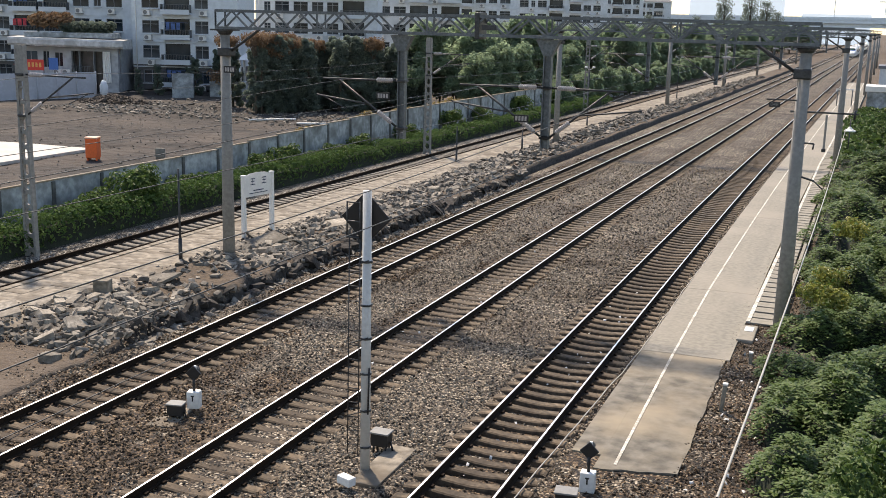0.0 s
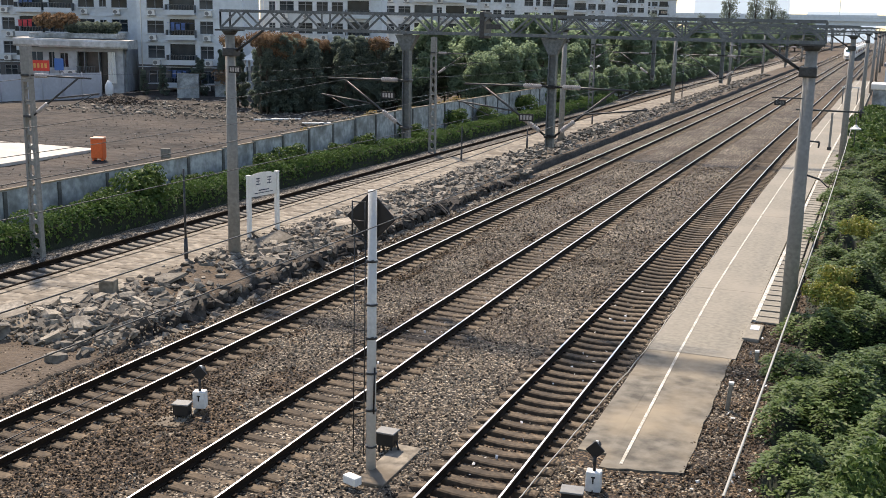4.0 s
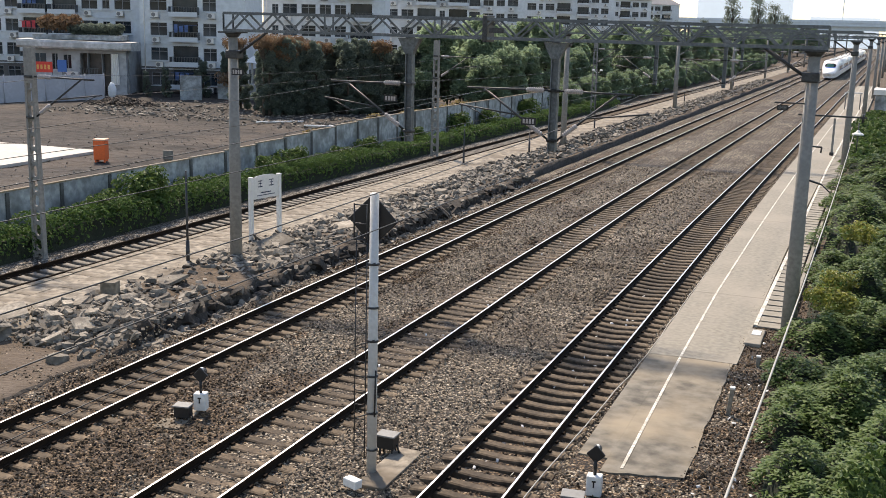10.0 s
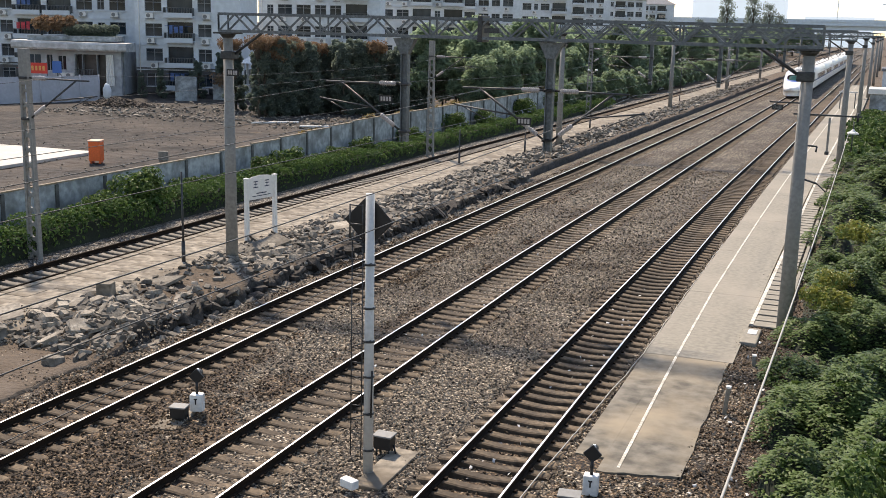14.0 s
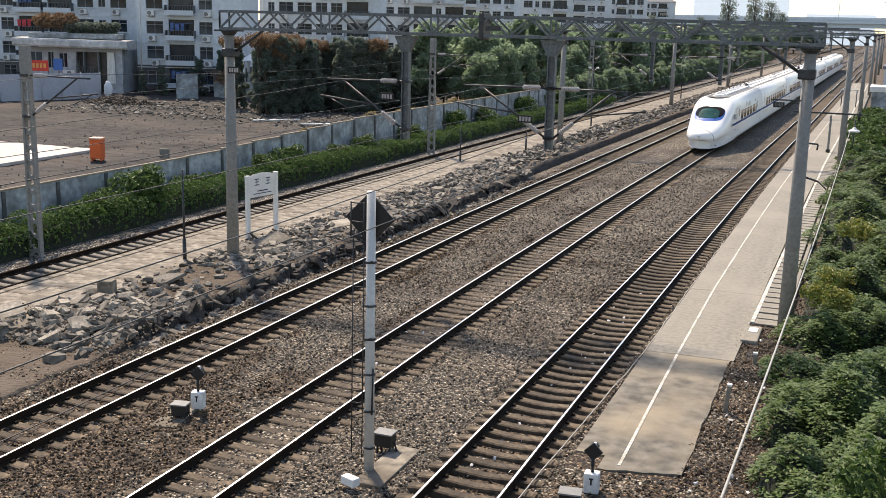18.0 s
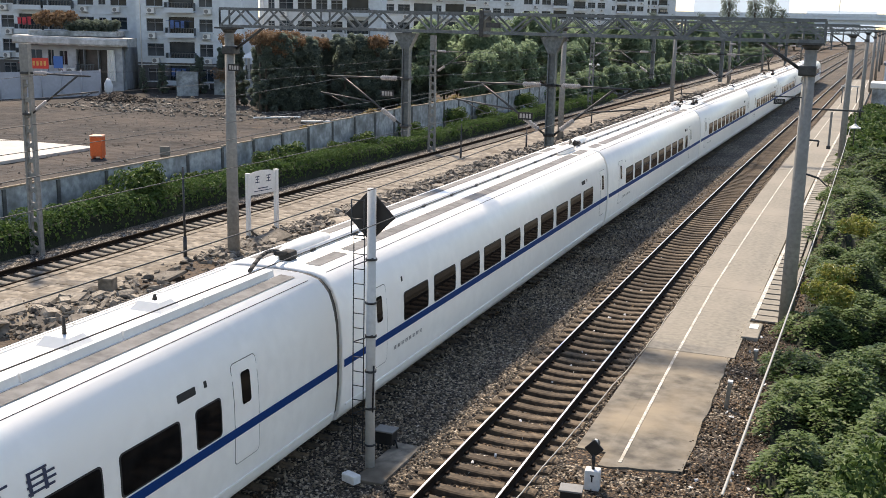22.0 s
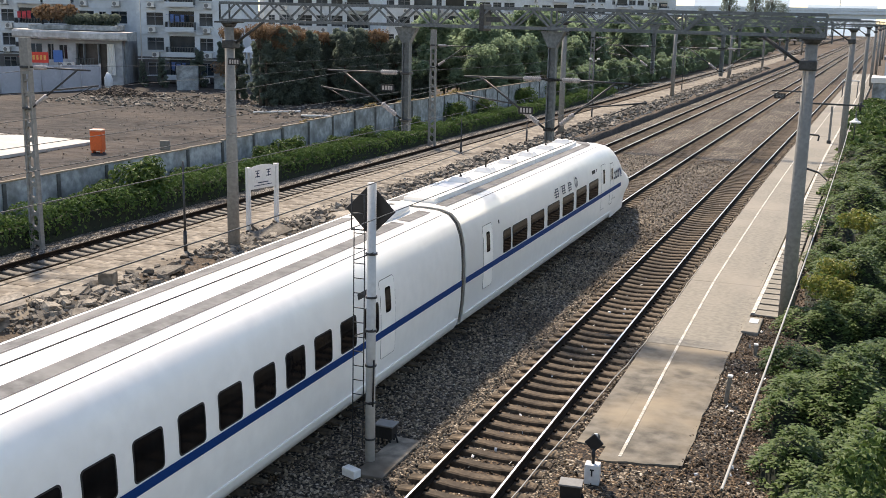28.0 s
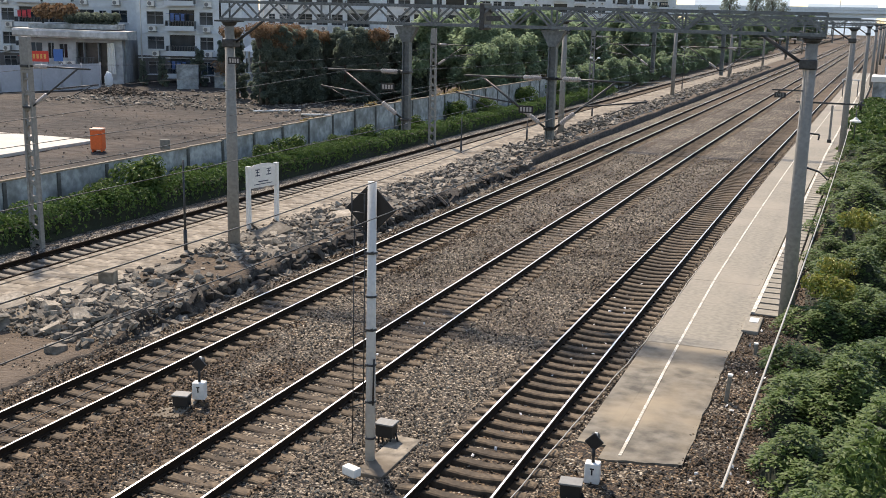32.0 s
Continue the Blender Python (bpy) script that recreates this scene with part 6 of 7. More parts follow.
for u, y, h, lean in ((-1.95, 29.1, 0.45, 0), (-2.25, 25.0, 0.85, 5)):
    mp = thing("marker_post", "short grey marker post with a white top", "post", spot(u, y, -0.2) @ pose(0, 0, 0, lean, lean, 0), group="marker posts")
    bm = B()
    box(bm, (0, 0, h / 2), (0.10, 0.10, h), bevel=0.012)
    part("shaft", bm, M_CONCRETE, mp)
    bm = B()
    box(bm, (0, 0, h + 0.025), (0.12, 0.12, 0.05), bevel=0.012)
    part("cap", bm, M_WHITEPAINT, mp)
wire("lineside_cable", "thin pale cable lying beside the track", [at(-5.72 + 0.06 * noise.noise(Vector((k * 0.5, 0, 0))) + 0.7 * min(1, k / 26), 11 + 0.7 * k, -0.13) for k in range(52)], 0.016, M_ROPE, "lineside cables")
wire("track_cable", "thin dark cable lying between the rails", [at(TRACK_A - 0.1 + 0.08 * noise.noise(Vector((k * 0.4, 4, 0))), 11 + 1.2 * k, -0.15) for k in range(40)], 0.014, M_WIRE, "lineside cables")
lr = random.Random(91)
lv, lf = [], []
for i in range(230):
    c = lr.choice((TRACK_C, TRACK_C, TRACK_C, TRACK_B, TRACK_C, -1.7))
    yy = 13 + 42 * lr.random() ** 1.3
    u = c + lr.uniform(-0.62, 0.62) if c < -4 else lr.uniform(-2.4, -1.2)
    if c > -4:
        yy = lr.uniform(16, 32)
    s = lr.uniform(0.015, 0.06)
    m = Matrix.Translation(at(u, yy, (bed_z(u, yy) if u < -5 else -0.04) + 0.04)) @ Euler((lr.gauss(0, 0.5), lr.gauss(0, 0.5), lr.uniform(0, 6))).to_matrix().to_4x4()
    o = len(lv)
    lv += [m @ Vector(q) for q in ((-s, -s * 0.6, 0), (s, -s * 0.7, 0.01), (s * 0.8, s * 0.7, 0.02), (-s * 0.7, s * 0.5, 0.0), (0, 0, s * 0.5))]
    lf += [(o, o + 1, o + 4), (o + 1, o + 2, o + 4), (o + 2, o + 3, o + 4), (o + 3, o, o + 4), (o + 3, o + 2, o + 1, o)]
tagged(put("litter", raw_mesh("litter", lv, lf, M_WHITEPAINT)), "scraps of white litter between the sleepers", "litter", kind="stuff")


# ---- beyond the platform's end ----
hut = thing("lineside_hut", "small white hut with a flat pale roof", "hut", spot(1.5, 135.9, -0.2))
bm = B()
box(bm, (0, 0, 1.2), (4.4, 5, 2.4))
part("wall", bm, M_WALLGREY, hut)
bm = B()
box(bm, (0, 0, 2.72), (4.9, 5.4, 0.62), bevel=0.04)
part("roof", bm, M_WHITEPAINT, hut)
hut2 = thing("lineside_shed", "dark-roofed shed beyond the white hut", "shed", spot(3.0, 207, -0.2))
bm = B()
box(bm, (0, 0, 1.5), (6, 10, 3.0))
part("wall", bm, M_FACADE, hut2)
bm = B()
box(bm, (0, 0, 3.2), (6.6, 10.6, 0.5))
part("roof", bm, M_ROOFTILE, hut2)

pp = thing("platform_post", "slim grey post on the platform", "post", spot(-2.67, 85.1, 0))
bm = B()
box(bm, (0, 0, 1.4), (0.16, 0.16, 2.8), bevel=0.02)
part("shaft", bm, M_POLE, pp)
bm = B()
box(bm, (0, -0.05, 0.12), (0.3, 0.3, 0.24), bevel=0.03)
part("foot", bm, M_DARKSTEEL, pp)
dl = thing("disc_lamp", "thin post with a white disc lamp beside the platform", "lamp", spot(-0.87, 82.2, -0.1))
bm = B()
rod(bm, (0, 0, 0), (0, 0, 2.9), 0.04, n=8)
part("shaft", bm, M_DARKSTEEL, dl)
part("shade", turned(Vector((0, 0, 2.0)), Vector((0, 0, 2.35)), [(0, 0.4), (0.25, 0.4), (0.5, 0.2), (1, 0.06)], 18), M_WHITEPAINT, dl, "white disc shade")
bf = thing("metal_stand", "low grey metal stand at the platform's far end", "stand", spot(-3.3, 139, 0))
for x in (-0.85, 0.85):
    bm = B()
    rod(bm, (x, 0, 0), (x, 0, 2.0), 0.06, n=8)
    part("leg", bm, M_STEEL, bf)
bm = B()
box(bm, (0, 0, 2.05), (2.1, 0.1, 0.14), bevel=0.02)
part("beam", bm, M_WHITEPAINT, bf)
via = thing("viaduct", "long pale concrete road viaduct across the line", "viaduct", Matrix(), kind="structure")
bm = B()
VA, VB = Vector((-190, 560, 0)), Vector((260, 455, 0))
d = (VB - VA).normalized()
nrm = Vector((-d.y, d.x, 0))
for z0, z1, w in ((10.6, 12.4, 11), (12.4, 13.9, 14), (13.9, 15.1, 14.6)):
    v = [bm.verts.new(c + Vector((0, 0, z))) for c in (VA - nrm * w / 2, VA + nrm * w / 2, VB + nrm * w / 2, VB - nrm * w / 2) for z in (z0, z1)]
    for f in ((0, 2, 3, 1), (2, 4, 5, 3), (4, 6, 7, 5), (6, 0, 1, 7), (1, 3, 5, 7), (0, 6, 4, 2)):
        bm.faces.new([v[i] for i in f])
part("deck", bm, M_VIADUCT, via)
for k in range(15):
    c = VA.lerp(VB, (k + 0.5) / 15)
    if abs(c.x + 2) < 15:
        continue
    bm = B()
    rod(bm, (c.x, c.y, -0.5), (c.x, c.y, 10.7), 1.2, n=12)
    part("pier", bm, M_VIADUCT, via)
for x, h in ((-9, 10), (12, 7)):
    bm = B()
    rod(bm, (x, 512, 15.0), (x, 512, 15.0 + h), 0.22, n=6)
    box(bm, (x - 1.2, 512, 15.0 + h), (3.2, 0.3, 0.5))
    part("road_lamp", bm, M_VIADUCT, via, "thin road lamp on the deck")
# Far blocks are no lamps: distance haze is put in as faint blue-white emission.
M_HAZEGLOW = material("haze_glow", (0.45, 0.52, 0.58), 0.95, vary=0.04, grain=0.2, blotch=0.05, bump=0)
M_HAZEGLOW.node_tree.nodes["Principled BSDF"].inputs["Emission Color"].default_value = (0.72, 0.86, 1.0, 1)
M_HAZEGLOW.node_tree.nodes["Principled BSDF"].inputs["Emission Strength"].default_value = 0.38
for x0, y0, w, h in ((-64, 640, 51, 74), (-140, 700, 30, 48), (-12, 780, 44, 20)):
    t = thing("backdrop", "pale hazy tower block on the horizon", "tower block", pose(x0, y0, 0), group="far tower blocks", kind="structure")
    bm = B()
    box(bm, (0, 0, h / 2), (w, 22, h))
    part("wall", bm, M_HAZEGLOW, t)


# ---- the train ----
PROFILE = [(0.0, 3.70), (0.50, 3.698), (0.95, 3.67), (1.25, 3.575), (1.46, 3.36), (1.585, 3.04), (1.655, 2.65), (1.685, 2.2), (1.69, 1.7), (1.68, 1.2), (1.64, 0.8), (1.60, 0.55), (1.50, 0.36), (1.30, 0.30)]


def side_x(z):
    p = PROFILE
    for (x0, z0), (x1, z1) in zip(p, p[1:]):
        if z1 <= z <= z0:
            return x0 + (x1 - x0) * (z0 - z) / (z0 - z1)
    return p[-1][0]


def full_ring():
    return [(-x, z) for x, z in reversed(PROFILE)] + PROFILE[1:]


def interp(tab, s):
    for (a, va), (b, vb) in zip(tab, tab[1:]):
        if s <= b:
            k = max(0.0, (s - a) / (b - a))
            return va + (vb - va) * k
    return tab[-1][1]


TOPS = [(0, 1.18), (0.06, 1.32), (0.2, 1.44), (0.45, 1.56), (0.8, 1.68), (1.4, 1.86), (2.0, 2.03), (2.6, 2.16), (3.0, 2.29), (3.6, 2.53), (4.4, 2.87), (5.0, 3.12), (5.6, 3.32), (6.4, 3.53), (7.4, 3.66), (8.7, 3.70)]
WIDE = [(0, 0.05), (0.06, 0.36), (0.2, 0.62), (0.45, 0.84), (0.8, 1.00), (1.4, 1.17), (2.2, 1.30), (3.0, 1.39), (4.0, 1.50), (5.0, 1.60), (6.0, 1.68), (7.0, 1.69), (8.7, 1.69)]
LOWS = [(0, 1.02), (0.06, 0.86), (0.2, 0.72), (0.5, 0.60), (1.0, 0.53), (2.0, 0.50), (3.0, 0.42), (3.8, 0.34), (5, 0.30), (8.7, 0.30)]
ROUND = [(0, 1.0), (2.0, 0.95), (3.5, 0.75), (5.0, 0.4), (6.2, 0.1), (7.0, 0.0)]


def nose_point(s, k, n, lift=0.0):
    """A point of the nose's skin; s metres from its tip, k of n round the ring."""
    ring = full_ring()
    f = k / n * (len(ring) - 1)
    i = min(int(f), len(ring) - 2)
    x = ring[i][0] + (ring[i + 1][0] - ring[i][0]) * (f - i)
    z = ring[i][1] + (ring[i + 1][1] - ring[i][1]) * (f - i)
    T, W, L, e = interp(TOPS, s), interp(WIDE, s), interp(LOWS, s), interp(ROUND, s)
    xs, zs = x / 1.69, (z - 0.30) / 3.40
    a = math.atan2(zs - 0.45, xs)
    ex, ez = math.cos(a), 0.45 + (0.55 if math.sin(a) > 0 else 0.45) * math.sin(a)
    ex = math.copysign(abs(ex) ** 0.85, ex)
    px, pz = (1 - e) * xs + e * ex, (1 - e) * zs + e * ez
    p = Vector((px * W, 0, L + pz * (T - L)))
    if lift:
        c = Vector((0, 0, L + 0.4 * (T - L)))
        p += (p - c).normalized() * lift
    return p


def skin(name, stations, parent, mats, place, n=40, caps=True):
    v, f = [], []
    for s in stations:
        for k in range(n + 1):
            v.append(place(s, k, n))
    for j in range(len(stations) - 1):
        for k in range(n):
            a = j * (n + 1) + k
            f.append((a, a + 1, a + n + 2, a + n + 1))
        f.append((j * (n + 1), (j + 1) * (n + 1), (j + 2) * (n + 1) - 1, (j + 1) * (n + 1) - 1))
    if caps:
        f.append(tuple(range(n + 1)))
        f.append(tuple(range(len(v) - 1, len(v) - n - 2, -1)))
    return put(name, raw_mesh(name, v, f, mats, smooth=True), parent)


def side_patch(bm, y0, y1, z0, z1, rad, lift, side=1):
    arc = [rad * (1 - math.cos(math.pi / 2 * k / 4)) for k in range(5)]
    mid = [z0 + rad + (z1 - z0 - 2 * rad) * k / 6 for k in range(1, 6)]
    prev = None
    for z in [z0 + q for q in arc] + mid + [z1 - q for q in arc[::-1]]:
        e = min(z - z0, z1 - z)
        cut = rad - math.sqrt(max(0, rad * rad - (rad - min(e, rad)) ** 2))
        x = side * (side_x(z) + lift)
        row = [bm.verts.new((x, y0 + cut, z)), bm.verts.new((x, y1 - cut, z))]
        if prev:
            bm.faces.new((prev[0], prev[1], row[1], row[0]) if side > 0 else (prev[1], prev[0], row[0], row[1]))
        prev = row


def patch_mesh(w, z0, z1, rad, lift, mat, side):
    bm = B()
    side_patch(bm, -w / 2, w / 2, z0, z1, rad, lift, side)
    me = bpy.data.meshes.new("panel")
    bm.to_mesh(me)
    bm.free()
    me.materials.append(mat)
    return me


PATCH = {}
for sd in (-1, 1):
    PATCH["wide", sd] = (patch_mesh(1.56, 1.80, 2.52, 0.09, 0.004, M_UNDER, sd), patch_mesh(1.48, 1.83, 2.49, 0.075, 0.008, M_TGLASS, sd))
    PATCH["small", sd] = (patch_mesh(0.78, 1.80, 2.52, 0.09, 0.004, M_UNDER, sd), patch_mesh(0.71, 1.83, 2.49, 0.075, 0.008, M_TGLASS, sd))
    PATCH["door", sd] = (patch_mesh(0.84, 1.06, 2.96, 0.10, 0.003, M_TRAINGREY, sd), patch_mesh(0.81, 1.075, 2.945, 0.09, 0.006, M_TRAIN, sd), patch_mesh(0.30, 2.14, 2.74, 0.06, 0.010, M_TGLASS, sd))
    PATCH["cab_door", sd] = (patch_mesh(0.62, 1.05, 2.85, 0.12, 0.003, M_TRAINGREY, sd), patch_mesh(0.56, 1.08, 2.82, 0.10, 0.006, M_TRAIN, sd), patch_mesh(0.24, 2.12, 2.62, 0.07, 0.010, M_TGLASS, sd))
    PATCH["plate", sd] = (patch_mesh(0.52, 2.78, 2.92, 0.02, 0.005, M_UNDER, sd),)
    PATCH["dot", sd] = (patch_mesh(0.09, 2.80, 2.92, 0.02, 0.005, M_UNDER, sd),)


def windows(car, ys, kind):
    for y in ys:
        for sd in (-1, 1):
            w = put("window", PATCH[kind, sd][0], car, pose(0, y, 0))
            put("pane", PATCH[kind, sd][1], w)


def doors(car, ys, kind="door"):
    for y in ys:
        for sd in (-1, 1):
            w = put("door", PATCH[kind, sd][0], car, pose(0, y, 0))
            put("door_leaf", PATCH[kind, sd][1], w)
            put("door_window", PATCH[kind, sd][2], w)


def stripe(car, y0, y1):
    for sd in (-1, 1):
        bm = B()
        side_patch(bm, y0, y1, 1.60, 1.775, 0.001, 0.012, sd)
        me = bpy.data.meshes.new("stripe")
        bm.to_mesh(me)
        bm.free()
        me.materials.append(M_STRIPE)
        put("stripe", me, car, label="dark blue waist stripe")


def skirt_line(car, y0, y1):
    for sd in (-1, 1):
        bm = B()
        box(bm, (sd * 1.625, (y0 + y1) / 2, 0.69), (0.05, y1 - y0, 0.035))
        part("skirt_rail", bm, M_TRAIN, car)


def bogies(car, ys):
    for y in ys:
        bg = new("bogie")
        bg.parent = car
        bg.matrix_basis = pose(0, y, 0)
        bm = B()
        box(bm, (0, 0, 0.55), (2.3, 2.6, 0.35), bevel=0.05)
        part("bogie_frame", bm, M_UNDER, bg)
        for a in (-1.25, 1.25):
            bm = B()
            for sx in (-0.75, 0.75):
                rod(bm, (sx - 0.07, a, 0.432), (sx + 0.07, a, 0.432), 0.43, n=20)
            rod(bm, (-0.75, a, 0.432), (0.75, a, 0.432), 0.09, n=8)
            part("wheelset", bm, M_UNDER, bg)


def walkways(car, y0, y1, xs):
    for x, w in xs:
        bm = B()
        rows = 5
        for i in range(rows):
            xa, xb = x - w / 2 + w * i / rows, x - w / 2 + w * (i + 1) / rows
            za, zb = roof_z(xa), roof_z(xb)
            bm.faces.new([bm.verts.new(c) for c in ((xa, y0, za), (xb, y0, zb), (xb, y1, zb), (xa, y1, za))])
        part("roof_walkway", bm, M_TRAINGREY, car, "grey roof walkway strip")


def roof_seam(car, y0, y1):
    for sd in (-1, 1):
        bm = B()
        rod(bm, (sd * 1.15, y0, roof_z(1.15) - 0.01), (sd * 1.15, y1, roof_z(1.15) - 0.01), 0.009, n=5)
        part("roof_seam", bm, M_UNDER, car, "thin dark seam along the shoulder")


def roof_z(x):
    x = abs(x)
    for (x0, z0), (x1, z1) in zip(PROFILE, PROFILE[1:]):
        if x0 <= x <= x1:
            return z0 + (z1 - z0) * (x - x0) / (x1 - x0) + 0.012
    return 3.7


def pantograph(car, y, raised, face):
    p = new("pantograph")
    p.parent = car
    p["label"] = "folded pantograph with red-brown insulators" if not raised else "raised pantograph"
    p.matrix_basis = pose(0, y, 3.72, 0, 0, 0 if face > 0 else 180) @ Matrix.Diagonal((1, 1, 1 if raised else 0.68, 1))
    for x, yy in ((-0.5, -0.6), (0.5, -0.6), (-0.5, 0.6), (0.5, 0.6)):
        bm = B()
        box(bm, (x, yy, 0.12), (0.26, 0.3, 0.24), bevel=0.03)
        part("foot", bm, M_UNDER, p)
        bm = B()
        for k in range(4):
            rod(bm, (x, yy, 0.24 + 0.07 * k), (x, yy, 0.29 + 0.07 * k), 0.085, 0.06, 12)
        part("insulator", bm, M_TERRA, p)
    bm = B()
    for x in (-0.5, 0.5):
        rod(bm, (x, -0.8, 0.54), (x, 0.8, 0.54), 0.05, n=8)
    for yy in (-0.7, 0.7):
        rod(bm, (-0.6, yy, 0.54), (0.6, yy, 0.54), 0.05, n=8)
    part("base_frame", bm, M_UNDER, p)
    e1, e2, top = (Vector((0, 0.6, 0.6)), Vector((0, -1.1, 0.82)), Vector((0, 0.75, 0.95))) if not raised else (Vector((0, 0.6, 0.6)), Vector((0, -0.85, 1.45)), Vector((0, 0.3, 2.28)))
    bm = B()
    rod(bm, e1, e2, 0.085, n=8)
    part("lower_arm", bm, M_UNDER, p)
    bm = B()
    for x in (-0.3, 0.3):
        rod(bm, e2 + Vector((x * 0.3, 0, 0)), top + Vector((x * 1.6, 0, 0)), 0.042, n=8)
    part("upper_arm", bm, M_UNDER, p)
    bm = B()
    for yy in (-0.2, 0.2):
        pts = [top + Vector((x, yy, z)) for x, z in ((-0.95, -0.22), (-0.75, -0.03), (-0.5, 0.03), (0.5, 0.03), (0.75, -0.03), (0.95, -0.22))]
        for a, b in zip(pts, pts[1:]):
            rod(bm, a, b, 0.042, n=8)
    part("collector_head", bm, M_UNDER, p)


HEAD_L, CAR_L = 25.45, 24.5


def bars(bm, y0, y1, z, h, n, lift, side, seed, only=None):
    """Lettering stood in for by short bars; only: one character of it."""
    r = random.Random(seed)
    w = (y1 - y0) / n
    for k in range(n):
        if only is not None and k != only:
            continue
        c = y0 + (k + 0.5) * w
        for j in range(4):
            zz = z - h / 2 + h * (j + 0.5) / 4
            ww = w * r.uniform(0.42, 0.7)
            cc = c + r.uniform(-0.06, 0.06) * w
            side_patch(bm, cc - ww / 2, cc + ww / 2, zz - h * 0.05, zz + h * 0.05, 0.001, lift, side)
        for q in (-0.2, 0.14):
            side_patch(bm, c + (q - 0.04) * w, c + (q + 0.04) * w, z - h * r.uniform(0.3, 0.5), z + h * r.uniform(0.3, 0.5), 0.001, lift + 0.001, side)


def emblem(car, y, z):
    """Three solid blocks and a swept wing of three strokes."""
    for sd in (-1, 1):
        bm = B()
        for k in range(3):
            c = y + 0.55 + 0.33 * k
            side_patch(bm, c, c + 0.25, z - 0.17, z - 0.08, 0.001, 0.012, sd)
            side_patch(bm, c, c + 0.25, z + 0.08, z + 0.17, 0.001, 0.012, sd)
            side_patch(bm, c, c + 0.09, z - 0.17, z + 0.17, 0.001, 0.013, sd)
        me = bpy.data.meshes.new("emblem")
        bm.to_mesh(me)
        bm.free()
        me.materials.append(M_INK)
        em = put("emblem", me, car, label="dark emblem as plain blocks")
        for k in range(3):
            bm = B()
            for q in range(6):
                a, w = q / 5, 0.05 * math.sin(math.pi * (q + 0.7) / 6.4)
                side_patch(bm, y + 0.10 * k + 0.34 * a * a, y + 0.10 * k + 0.34 * a * a + 0.09, z - 0.2 + 0.075 * q, z - 0.2 + 0.075 * q + 0.03 + w, 0.001, 0.012 + 0.001 * k, sd)
            me = bpy.data.meshes.new("wing_stroke")
            bm.to_mesh(me)
            bm.free()
            me.materials.append(M_STRIPE)
            put("wing_stroke", me, em)


def decal(car, name, label, mat, y0, y1, z, h, n, seed, lift=0.012):
    for sd in (-1, 1):
        for only in (range(n) if n < 5 else (None,)):
            bm = B()
            bars(bm, y0, y1, z, h, n, lift, sd, seed + (only or 0), only)
            me = bpy.data.meshes.new(name)
            bm.to_mesh(me)
            bm.free()
            me.materials.append(mat)
            put(name, me, car, label=label)


